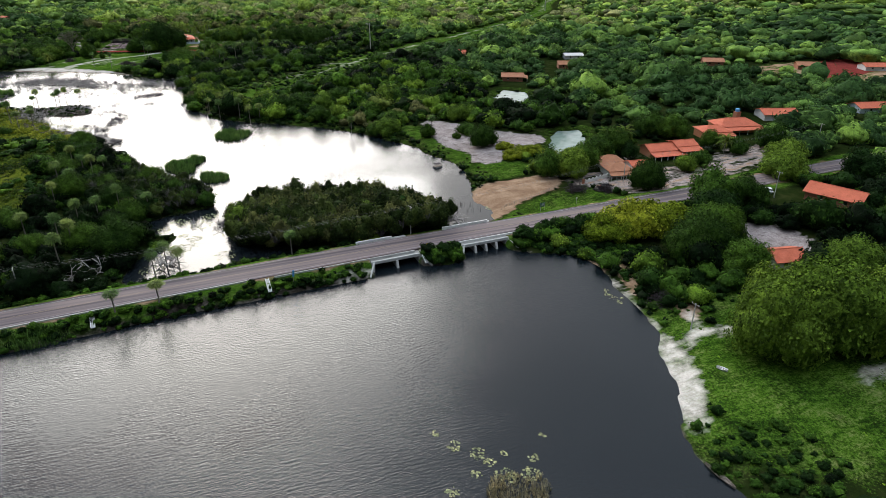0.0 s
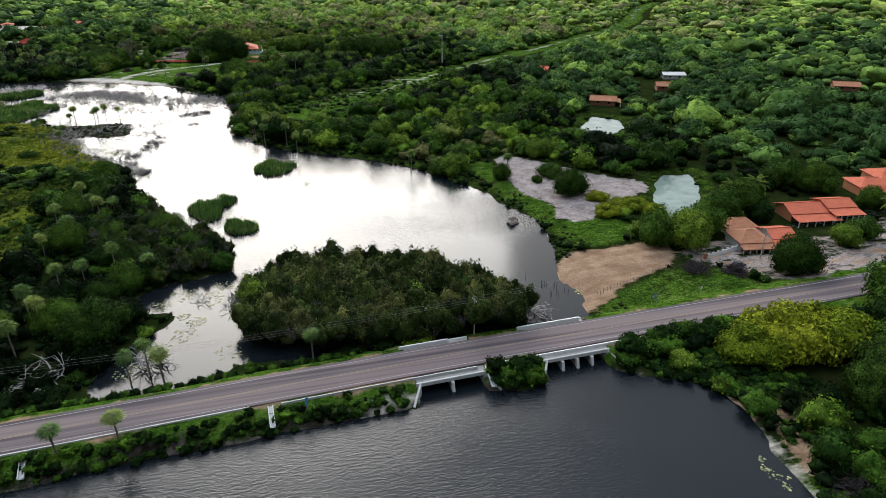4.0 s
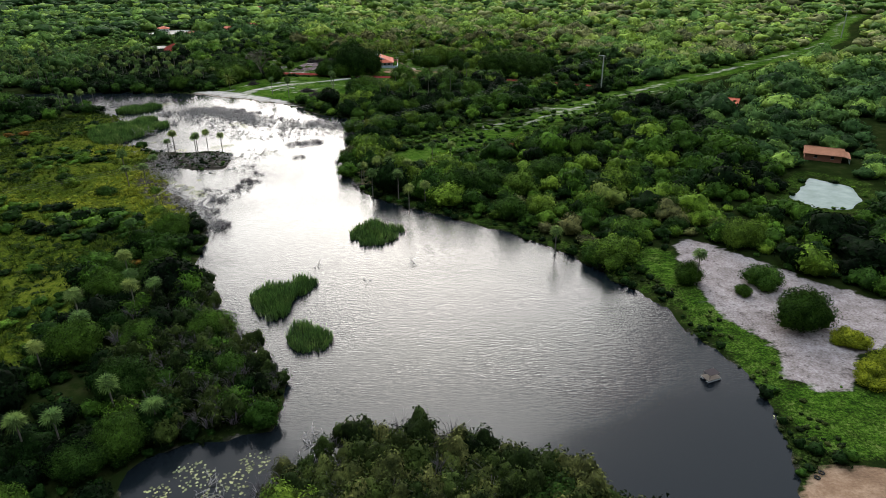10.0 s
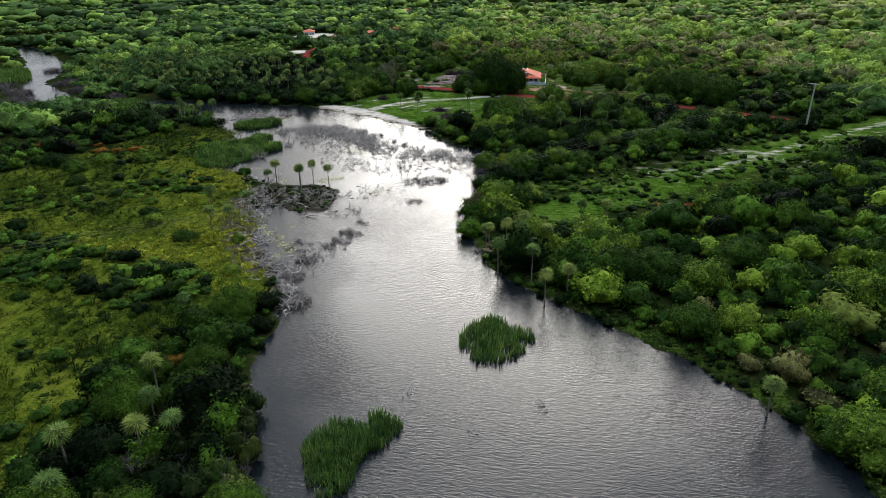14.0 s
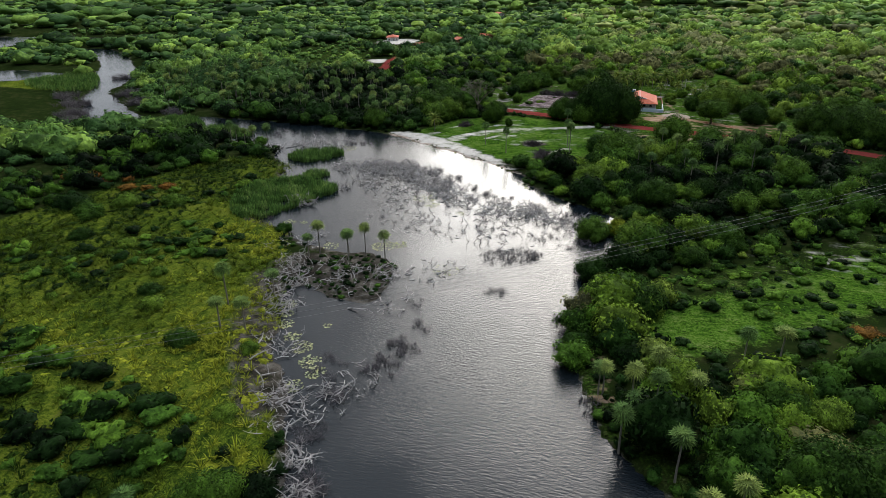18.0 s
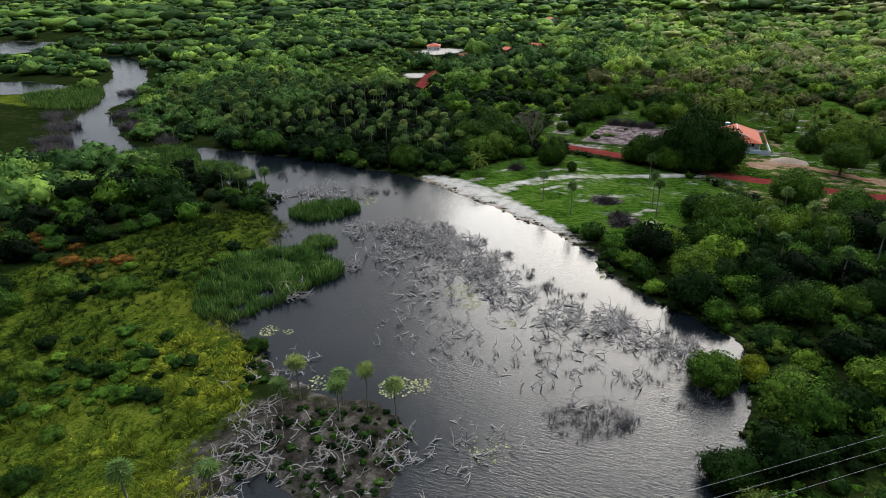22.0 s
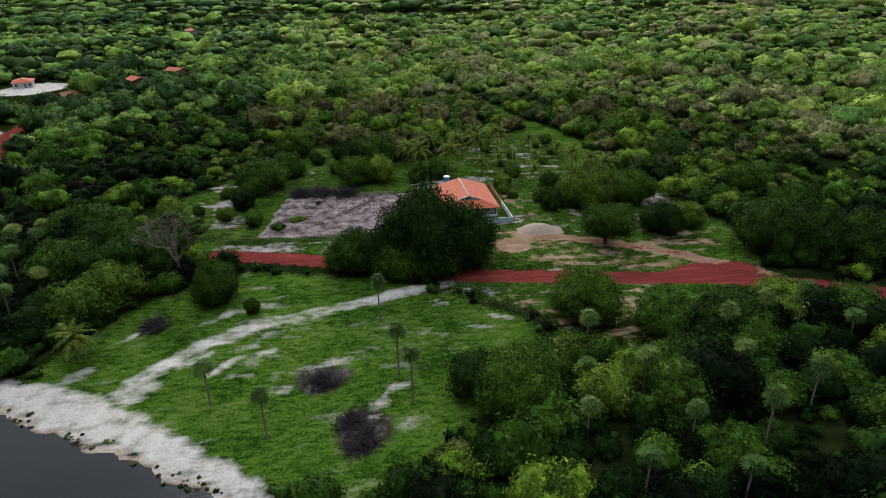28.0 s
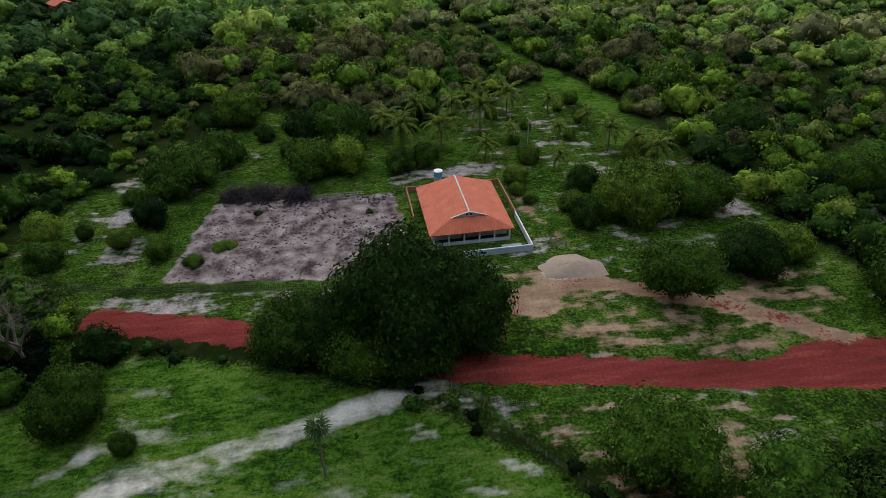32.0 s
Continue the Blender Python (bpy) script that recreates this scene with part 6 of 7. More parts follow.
X, Y, g2 = fill(FIELD, 0.95, 197, 0.5)
ok = g2.uniform(0, 1, len(X)) < 0.9 * step(0.25, 0.65, lattice(X, Y, 5, 198))
X, Y = X[ok], Y[ok]
R = g2.uniform(0.16, 0.5, len(X)) * (0.7 + 0.7 * lattice(X, Y, 9, 199))
plant("field_clods", "dark clods and uprooted stumps on the cleared field", np.column_stack([X, Y, height(X, Y) - 0.03, g2.uniform(0, 6, len(X)), R, R * 0.7]), g2.uniform(0, 1, len(X)), [crown(340 + k, 8, 4, 0.3, 1, 0.7, -0.1) for k in range(3)], M_CLOD, g2, "clods")
# growth in the far clearing, in the same haze-lightened leaf colours
X, Y, g2 = fill(CLEARN, 6.5, 201)
ok = g2.uniform(0, 1, len(X)) < 0.6
X, Y = X[ok], Y[ok]
R = g2.uniform(1.2, 4.2, len(X))
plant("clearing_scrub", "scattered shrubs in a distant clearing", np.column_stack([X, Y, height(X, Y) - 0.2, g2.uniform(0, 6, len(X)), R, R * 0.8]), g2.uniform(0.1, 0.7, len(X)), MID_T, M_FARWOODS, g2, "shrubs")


# ---------------------------------------------------------------- bridges and road furniture
def road_y(x):
    return float(np.interp(x, ROAD[:, 0], ROAD[:, 1]))


def road_turn(x):
    return math.degrees(math.atan2(road_y(x + 2) - road_y(x - 2), 4))


def wedge(pts, thick):
    """A wall plate from its outline in x and z, of some thickness along y."""
    bm = bmesh.new()
    a = [bm.verts.new((x, 0, z)) for x, z in pts]
    b = [bm.verts.new((x, thick, z)) for x, z in pts]
    bm.faces.new(a), bm.faces.new(b[::-1])
    for i in range(len(pts)):
        j = (i + 1) % len(pts)
        bm.faces.new((a[i], b[i], b[j], a[j]))
    return bm


def bridge(x0, x1, spans):
    xc, w = (x0 + x1) / 2, x1 - x0
    root = thing("culvert_bridge", pose(xc, road_y(xc), 0, 0, 0, road_turn(xc)), "short concrete road bridge of %d openings with splayed wing walls" % spans, "bridge")
    part("deck", bx(0, 0, 1.95, w + 1.2, 11.6, 0.5, bevel=0.04), M_PIER, root)
    for s in (-1, 1):
        part("edge_beam", bx(0, s * 6.0, 1.75, w + 1.6, 0.4, 0.8, bevel=0.05), M_CONCRETE, root, "stained whitewashed edge beam")
    for k in (-1, 1):
        part("abutment", bx(k * (w / 2 + 0.3), 0, -1.5, 0.7, 12.0, 3.5), M_PIER, root)
        for s, a in ((-1, -58 if k > 0 else -122), (1, 50 if k > 0 else 130)):
            wing = part("wing_wall", wedge([(0, -1.4), (4.0, -1.4), (4.0, 0.25), (0, 2.5)], 0.4), M_CONCRETE, root, "sloping whitewashed wing wall")
            wing.matrix_local = pose(k * (w / 2 + 0.2), s * 6.0, 0, 0, 0, a)
    for i in range(1, spans):
        px = -w / 2 + w * i / spans
        part("pier", bx(px, 0, -1.5, 0.5, 11.4, 3.5), M_PIER, root)
        cut = part("cutwater", wedge([(0, -1.4), (1.5, -1.4), (0.5, 1.75), (0, 1.75)], 0.55), M_CONCRETE, root, "tapered whitewashed cutwater")
        cut.matrix_local = pose(px - 0.275, -6.15, 0, 0, 0, -90)
    return root


bridge(*BRIDGES[0], 2)
bridge(*BRIDGES[1], 4)


def along(name, x0, x1, off, w, h, mat, label, category):
    v, f = slab(soft_line([(x, road_y(x)) for x in np.linspace(x0 - 1, x1 + 1, 12)], 1, False), off, w, RZ + h, h + 0.6, x0, x1)
    ob = new(name, tri_mesh(name, v, f, mat))
    return tagged(ob, label, category)


along("parapet", 33.5, 44.5, 4.9, 0.28, 0.5, M_WHITE, "low whitewashed concrete parapet beside the road", "parapet")
along("parapet", 58.5, 74, 4.9, 0.28, 0.5, M_WHITE, "long low whitewashed concrete parapet beside the road", "parapet")
along("roadside_kerb", -120, 9, -4.3, 0.22, 0.1, M_CONCRETE, "pale concrete kerb and gutter along the road edge", "kerb")
along("roadside_kerb", 9, 49, -4.9, 0.2, 0.1, M_CONCRETE, "whitewashed kerb along the road edge", "kerb")
along("roadside_kerb", 50, 84, -4.9, 0.22, 0.16, M_WHITE, "low whitewashed kerb wall above the bridge", "kerb")
for x, L in ((9.3, 4.0), (-28, 4.0), (48.8, 4.5), (84.5, 3.5)):
    y = road_y(x) - 5.0
    root = thing("drain_chute", pose(x, y, 2.85, 24, 0, road_turn(x)), "pale concrete drain chute down the embankment", "drain chute", "drain chutes")
    part("floor_slab", bx(0, -L / 2, -0.12, 0.7, L, 0.12), M_CONCRETE, root)
    for s in (-0.4, 0.4):
        part("side_wall", bx(s, -L / 2, -0.1, 0.12, L, 0.45), M_WHITE, root)


def pole(x, y, h, label, arms=1, r=0.15, group="power poles"):
    z = gz(x, y)
    root = thing("power_pole", pose(x, y, z, 0, 0, 8), label, "power pole", group)
    part("shaft", tube([(0, 0, -0.4), (0, 0, h * 0.5), (0, 0, h)], [r, r * 0.85, r * 0.65], 8), M_POLE, root)
    for k in range(arms):
        part("cross_arm", bx(0, 0, h - 0.35 - k * 1.2, 0.12, 1.9, 0.12), M_TIMBER, root)
        for q in (-0.85, -0.1, 0.85):
            part("insulator", tube([(0, q, h - 0.23 - k * 1.2), (0, q, h - 0.0 - k * 1.2)], [0.07, 0.05], 6), M_WHITE, root)
    return (x, y, z + h)


def wire(a, b, off, sag, r=0.013, z=0.0):
    d = Vector(b) - Vector(a)
    n = Vector((-d.y, d.x, 0)).normalized() * off
    pts = [Vector(a) + d * t + n + Vector((0, 0, z - sag * 4 * t * (1 - t))) for t in np.linspace(0, 1, 13)]
    me = tri_mesh("power_line", *tube([p[:] for p in pts], [r] * 13, 4), M_WIRE)
    return tagged(new("power_line", me), "thin sagging overhead power line wire", "power line", "power lines")


tops = [pole(x, y, h, "slender grey concrete power pole beside the road") for x, y, h in ((-190, 143, 8.5), (-95, 150.5, 8.5), (-44, 153.2, 8.5), (50, 153.6, 8.3), (131, 169, 8.5), (222, 172, 9.5))]
for a, b in zip(tops, tops[1:]):
    for o in (-0.85, -0.1, 0.85):
        wire(a, b, o, 1.2)
pole(163.5, 136.5, 8.5, "slender grey concrete power pole by the village road")
pole(90.5, 88, 6.5, "weathered pole with a crossarm by the sandy shore")
pole(21, 596, 8, "grey concrete power pole in the garden")


def pylon(x, y, h):
    z = gz(x, y)
    root = thing("transmission_pole", pose(x, y, z, 0, 0, 39), "tall pale concrete transmission pole with a crossarm", "transmission pole", "transmission poles")
    part("shaft", tube([(0, 0, -0.5), (0, 0, h * 0.5), (0, 0, h)], [0.42, 0.32, 0.22], 8), M_POLE, root)
    part("cross_arm", bx(0, 0.9, h - 0.6, 0.3, 4.4, 0.3), M_POLE, root)
    for q in (-1.1, 1.0, 2.9):
        part("insulator", tube([(0, q, h - 1.7), (0, q, h - 0.6)], [0.08, 0.1], 6), M_GLASS, root)
    return (x, y, z + h - 1.6)


masts = [pylon(-161, 226, 17), pylon(122, 456, 20), pylon(381, 667, 22)]
for a, b, g in ((masts[0], masts[1], 7.5), (masts[1], masts[2], 9)):
    for o in (-1.1, 1.0, 2.9):
        wire(a, b, o, g, 0.024)

# signs and marker posts
root = thing("road_sign", pose(91.8, 154.6, 3.0 - 0.2, 0, 0, 8), "small dark green rectangular road sign on two posts", "road sign")
for q in (-0.7, 0.7):
    part("post", tube([(q, 0, -0.3), (q, 0, 2.2)], [0.05, 0.05], 6), M_POLE, root)
part("board", bx(0, 0.06, 0.9, 1.9, 0.06, 1.25, bevel=0.02), M_GREENSIGN, root)
for k in range(3):
    part("line_of_writing", bx(0, -0.0, 1.2 + 0.3 * k, 1.3, 0.02, 0.1), M_WHITE, root).matrix_local = pose(0, 0.02, 0)
root = thing("warning_sign", pose(50.2, 141.0, 2.7, 0, 0, 8), "yellow warning marker sign beside the bridge", "road sign")
part("post", tube([(0, 0, -0.3), (0, 0, 1.9)], [0.05, 0.05], 6), M_TIMBER, root)
part("board", bx(0, -0.06, 0.9, 0.62, 0.04, 1.3, bevel=0.02), M_YELLOW, root)
root = thing("marker_post", pose(15.2, 138.3, gz(15.2, 138.3), 0, 4, 0), "leaning blue-painted marker post on the embankment", "marker post")
part("post", tube([(0, 0, -0.3), (0, 0, 3.2)], [0.07, 0.06], 7), M_TIMBER, root)
part("panel", bx(0, -0.1, 1.5, 0.5, 0.05, 1.7, bevel=0.02), M_BLUE, root)
root = thing("signboard", pose(104, 155.3, 2.8, 0, 0, 8), "small blank roadside plate on a post", "road sign")
part("post", tube([(0, 0, -0.3), (0, 0, 1.9)], [0.05, 0.05], 6), M_POLE, root)
part("board", bx(0, 0.04, 1.3, 0.5, 0.04, 0.6), M_WHITE, root)


# ---------------------------------------------------------------- vehicles and boats
def car(name, x, y, z, turn, paint, label):
    root = thing(name, pose(x, y, z, 0, 0, turn), label, "car")
    bm = bmesh.new()
    prof = [(-2.05, 0.3), (2.0, 0.3), (2.08, 0.62), (1.95, 0.82), (0.95, 0.95), (-1.6, 0.98), (-2.08, 0.9)]
    a = [bm.verts.new((px, -0.82, pz)) for px, pz in prof]
    b = [bm.verts.new((px, 0.82, pz)) for px, pz in prof]
    bm.faces.new(a), bm.faces.new(b[::-1])
    for i in range(len(prof)):
        j = (i + 1) % len(prof)
        bm.faces.new((a[i], b[i], b[j], a[j]))
    bmesh.ops.bevel(bm, geom=bm.edges[:], offset=0.07, segments=2, affect="EDGES")
    part("body", bm, paint, root)
    bm = bx(-0.35, 0, 0.92, 2.5, 1.5, 0.52, taper=0.72, bevel=0.05)
    cabin = part("cabin", bm, M_GLASS, root, "dark-tinted windows")
    part("roof", bx(-0.35, 0, 1.43, 1.85, 1.14, 0.06, bevel=0.025), paint, cabin)
    for px in (-1.3, 1.3):
        for s in (-1, 1):
            wl_ = part("wheel", tube([(px, s * 0.66, 0.31), (px, s * 0.86, 0.31)], [0.31, 0.31], 14), M_RUBBER, root)
            part("rim", tube([(px, s * 0.8, 0.31), (px, s * 0.88, 0.31)], [0.18, 0.17], 10), M_SILVER, wl_)
    for s in (-1, 1):
        part("headlight", bx(2.0, s * 0.58, 0.62, 0.12, 0.34, 0.16, bevel=0.03), M_WHITE, root)
        part("tail_light", bx(-2.06, s * 0.6, 0.7, 0.08, 0.3, 0.16, bevel=0.02), M_RED, root)
    return root


car("black_car", 122.5, 166.5, gz(122.5, 166.5), 10, M_BLACK, "black car parked on the grass by a white fence")
car("white_car", 166, 141, gz(166, 141), 60, M_SILVER, "white car parked under village trees")


def boat(x, y, turn, L, mat, label, z=0.02):
    root = thing("canoe", pose(x, y, z, 0, 0, turn), label, "boat")
    n, V, T = 9, [], []
    for i in range(n):
        t = -1 + 2 * i / (n - 1)
        w = 0.5 * (1 - abs(t) ** 2.2) + 0.03
        zz = 0.28 + 0.16 * t * t
        V += [(t * L / 2, -w, zz), (t * L / 2, -w * 0.6, -0.05), (t * L / 2, w * 0.6, -0.05), (t * L / 2, w, zz), (t * L / 2, w * 0.88, zz), (t * L / 2, w * 0.5, 0.02), (t * L / 2, -w * 0.5, 0.02), (t * L / 2, -w * 0.88, zz)]
    for i in range(n - 1):
        for k in range(8):
            a, b = i * 8 + k, i * 8 + (k + 1) % 8
            T += [(a, b, b + 8), (a, b + 8, a + 8)]
    part("hull", (np.array(V, float), np.array(T)), mat, root)
    for q in (-0.3, -0.1, 0.1, 0.3):
        part("thwart", bx(q * L, 0, 0.2, 0.16, 0.72, 0.04), M_TIMBER, root)
    return root


boat(67.2, 53.8, -84, 6.0, M_TIMBER, "weathered timber canoe lying under the bank")
boat(86.5, 74.5, -60, 2.2, M_WHITE, "small white upturned dinghy on the sand", gz(86.5, 74.5) + 0.05)
root = thing("raft", pose(79.5, 210.5, 0.05, 0, 0, 20), "moored timber raft with a low roof frame", "raft")
for q in (-0.7, 0.7):
    part("float", tube([(-1.6, q, 0.1), (1.6, q, 0.1)], [0.28, 0.28], 8), M_ASBESTOS, root)
part("platform", bx(0, 0, 0.38, 3.0, 2.0, 0.1), M_TIMBER, root)
for px in (-1.1, 1.1):
    for q in (-0.8, 0.8):
        part("post", bx(px, q, 0.48, 0.08, 0.08, 1.1), M_TIMBER, root)
part("awning", bx(0, 0, 1.4, 2.4, 1.8, 0.07), M_BRUSH, root)
for k, (x, y) in enumerate(((85.2, 185.2), (86.3, 186.0))):
    g3 = []
    for i in range(12):
        a = i * math.pi / 6
        g3.append((0.36 * math.cos(a), 0.36 * math.sin(a), 0.1))
    tyre = part("old_tyre", tube(g3 + [g3[0]], [0.13] * 13, 6), M_RUBBER, None)
    tyre.location = (x, y, gz(x, y) + 0.02)
    tagged(tyre, "old black tyre lying on the beach", "tyre", "old tyres")
g2 = np.random.default_rng(17)
for _ in range(22):
    x, y = g2.uniform(70, 79), g2.uniform(166, 178)
    if shore(np.array([x]), np.array([y]))[0] < -0.2:
        st = part("mooring_stake", tube([(0, 0, -1), (0.05, 0, 0.3), (0.08, 0, g2.uniform(0.6, 1.2))], [0.06, 0.05, 0.04], 5), M_BRUSH, None)
        st.location = (x, y, 0)
        tagged(st, "dark wooden stake standing in shallow water", "stake", "mooring stakes")


# ---------------------------------------------------------------- houses
def roof_slab(root, quad, thick, mat, name="roof", label=""):
    bm = bmesh.new()
    a = [bm.verts.new(p) for p in quad]
    b = [bm.verts.new((p[0], p[1], p[2] - thick)) for p in quad]
    bm.faces.new(a), bm.faces.new(b[::-1])
    for i in range(len(quad)):
        j = (i + 1) % len(quad)
        bm.faces.new((a[i], b[i], b[j], a[j]))
    return part(name, bm, mat, root, label)


def house(x, y, w, d, turn, walls, tiles, label, h=2.6, rise=1.6, hip=False, veranda=False, z=None, name="house", porch=0.0):
    """A one-storey house with its ridge along its own y axis."""
    root = thing(name, pose(x, y, gz(x, y) if z is None else z, 0, 0, turn), label, "house", "houses")
    t = 0.2
    for nm, bm in (("wall", bx(0, -d / 2 + t / 2, -0.4, w, t, h + 0.4)), ("wall", bx(0, d / 2 - t / 2, -0.4, w, t, h + 0.4)), ("wall", bx(-w / 2 + t / 2, 0, -0.4, t, d - 2 * t, h + 0.4)), ("wall", bx(w / 2 - t / 2, 0, -0.4, t, d - 2 * t, h + 0.4))):
        part(nm, bm, walls, root)
    e = 0.7
    hw, hd, top = w / 2 + e, d / 2 + e, h + rise
    low = h - 0.1
    r0, r1 = (-hd + hw * 0.8, hd - hw * 0.8) if hip else (-hd, hd)
    roof_slab(root, [(-hw, -hd, low), (0, r0, top), (0, r1, top), (-hw, hd, low)][::-1], 0.14, tiles)
    roof_slab(root, [(hw, -hd, low), (hw, hd, low), (0, r1, top), (0, r0, top)][::-1][::-1], 0.14, tiles)
    if hip:
        roof_slab(root, [(-hw, -hd, low), (hw, -hd, low), (0, r0, top)], 0.14, tiles)
        roof_slab(root, [(hw, hd, low), (-hw, hd, low), (0, r1, top)], 0.14, tiles)
    else:
        for s in (-1, 1):
            gable = part("gable", wedge([(-w / 2, h - 0.05), (w / 2, h - 0.05), (0, top - 0.35)], t), walls, root)
            gable.matrix_local = pose(0, -d / 2 if s < 0 else d / 2 - t, 0)
    part("ridge", tube([(0, r0, top + 0.02), (0, r1, top + 0.02)], [0.13, 0.13], 6), tiles, root)
    dr = part("door", bx(w * 0.12, -d / 2 - 0.02, 0, 0.9, 0.06, 2.05), M_TIMBER, root)
    part("handle", bx(w * 0.12 + 0.33, -d / 2 - 0.08, 1.0, 0.05, 0.06, 0.12), M_DARK, dr)
    for q in (-0.32, 0.36):
        win = part("window", bx(w * q, -d / 2 - 0.02, 1.0, 1.1, 0.06, 1.0), M_DARK, root)
        part("sill", bx(w * q, -d / 2 - 0.08, 0.92, 1.3, 0.2, 0.07), M_WHITE, win)
    for s in (-1, 1):
        for q in (-0.25, 0.2):
            win = part("window", bx(s * (w / 2 + 0.01), d * q, 1.0, 0.06, 1.0, 1.0), M_DARK, root)
            part("sill", bx(s * (w / 2 + 0.05), d * q, 0.92, 0.2, 1.2, 0.07), M_WHITE, win)
    if porch:
        roof_slab(root, [(-hw - porch, hd, h - 0.95), (-hw - porch, -hd, h - 0.95), (-hw + 0.3, -hd, h - 0.3), (-hw + 0.3, hd, h - 0.3)], 0.1, tiles, "porch_roof")
        for q in np.linspace(-1, 1, 6):
            part("porch_post", bx(-hw - porch + 0.3, q * (hd - 0.3), -0.3, 0.18, 0.18, h - 0.7), M_WHITE, root)
    if veranda:
        roof_slab(root, [(-hw, -hd - 2.2, h - 0.75), (hw, -hd - 2.2, h - 0.75), (hw, -hd + 0.2, h - 0.05), (-hw, -hd + 0.2, h - 0.05)], 0.1, tiles, "veranda_roof")
        for q in np.linspace(-1, 1, 5):
            part("veranda_post", bx(q * (hw - 0.3), -hd - 1.9, -0.3, 0.16, 0.16, h - 0.5), M_WHITE, root)
    return root


house(134.5, 178.5, 8, 8, 80, M_STUCCO, M_TILEOLD, "low white house with a weathered clay tile roof", hip=True, porch=2.2)
house(137.5, 187, 7, 8, 80, M_STUCCO, M_TILEOLD, "back house with an old patched clay tile roof", hip=True)
house(143, 178, 7, 6, 82, M_STUCCO, M_TILE, "annexe with a bright new clay tile roof", rise=1.2, porch=2.5)
house(163, 191, 8, 12, 82, M_ORANGEWALL, M_TILE, "long orange-walled house with a clay tile roof", porch=4.0)
house(172.5, 190, 7, 8, 82, M_ORANGEWALL, M_TILE, "raised orange wing with a clay tile roof", h=3.2, rise=1.2, porch=4.0)
house(197, 201, 9, 11, 76, M_ORANGEWALL, M_TILE, "large orange house with stepped clay tile roofs", h=3.0, hip=True, porch=3.0)
house(211, 204, 10, 17, 76, M_ORANGEWALL, M_TILE, "orange house wing with a broad clay tile roof", h=3.2, hip=True, rise=2.2, porch=3.0)
house(243, 212, 10, 15, 70, M_STUCCO, M_TILE, "white house with a clay tile roof among trees")
house(178, 127, 9, 15, 24, M_BRICKWALL, M_TILE, "brick house with a broad clay tile roof", rise=2.0)
house(131.5, 103, 7, 8, 78, M_STUCCO, M_TILE, "small white house with a bright orange tile roof")
house(153, 80, 8, 10, 60, M_ORANGEWALL, M_TILEOLD, "orange house beneath large trees")
house(297, 207, 9, 18, 75, M_BLUEWALL, M_TILE, "long pale house with an orange tile roof by the red lane")
house(313, 330, 9, 12, 60, M_BRICKWALL, M_TILEOLD, "brick house in a clearing")
house(176, 341, 8, 12, 62, M_BRICKWALL, M_TILEOLD, "farmhouse with a reddish tile roof in the woods", veranda=True)
house(222, 358, 7, 10, 70, M_BRICKWALL, M_TILEOLD, "small farmhouse with an old tile roof")
house(243, 384, 8, 12, 72, M_STUCCO, M_ASBESTOS, "white shed with a grey fibre-cement roof", rise=1.0)
house(175, 421, 7, 9, 60, M_BRICKWALL, M_TILE, "small brick house with an orange roof in the woods")
house(-228, 790, 10, 12, 20, M_STUCCO, M_TILE, "white house with an orange roof on a sandy plot", hip=True, h=3.2)
house(-163, 786, 8, 10, 40, M_BRICKWALL, M_TILE, "distant tile-roofed house among trees")
house(-148, 815, 8, 10, 60, M_BRICKWALL, M_TILE, "distant small house among trees")
house(-185, 745, 4, 9, -30, M_BRICKWALL, M_TILEOLD, "distant brick outbuilding among trees")
house(-193, 1049, 9, 12, 40, M_STUCCO, M_TILE, "far white house among trees")
house(-100, 975, 9, 11, 40, M_BRICKWALL, M_TILE, "far tile-roofed house among trees")
house(360, 300, 8, 12, 60, M_BRICKWALL, M_TILEOLD, "brick house beside the red lane")
house(395, 282, 9, 14, 70, M_STUCCO, M_TILE, "white house beside the red lane")
# brick tank tower behind the orange house
root = thing("water_tower", pose(220, 212, gz(220, 212)), "square brick water tower with a blue tank", "water tower")
part("tower", bx(0, 0, -0.3, 2.2, 2.2, 5.6), M_BRICKWALL, root)
part("tank", tube([(0, 0, 5.3), (0, 0, 6.4), (0, 0, 6.6)], [0.9, 1.0, 0.6], 14), M_BLUE, root)
root = thing("brick_kiln", pose(196, 118, gz(196, 118)), "small arched brick gatehouse in the yard", "shed")
part("tower", bx(0, 0, -0.3, 2.4, 2.4, 3.6), M_BRICKWALL, root)
part("doorway", bx(0, -1.22, 0, 0.9, 0.06, 1.9), M_DARK, root)


def fence(pts, label, h=1.2, gap=1.6, wires=3, mat=None, rails=True, name="fence"):
    """Stakes with strands of wire along a plan line."""
    root = thing(name, pose(0, 0, 0), label, "fence", "fences")
    p = np.array(pts, float)
    L = np.concatenate([[0], np.cumsum(np.hypot(*np.diff(p, axis=0).T))])
    g = np.random.default_rng(len(pts) + int(L[-1]))
    ends = []
    post = tri_mesh("post", *tube([(0, 0, -0.3), (0.03, 0.02, h * 0.6), (0, 0.04, h)], [0.06, 0.055, 0.045], 5), mat or M_TIMBER)
    for s in np.arange(0, L[-1], gap):
        x, y = np.interp(s, L, p[:, 0]), np.interp(s, L, p[:, 1])
        ob = new("post", post)
        ob.parent = root
        ob.location = (x, y, gz(x, y))
        ob.rotation_euler = (g.normal(0, 0.05), g.normal(0, 0.05), g.uniform(0, 6))
        ends.append((x, y, gz(x, y)))
    for k in range(wires if rails else 0):
        part("strand", tube([(x, y, z + h * (0.3 + 0.3 * k)) for x, y, z in ends], [0.012] * len(ends), 3), M_WIRE, root)
    return root


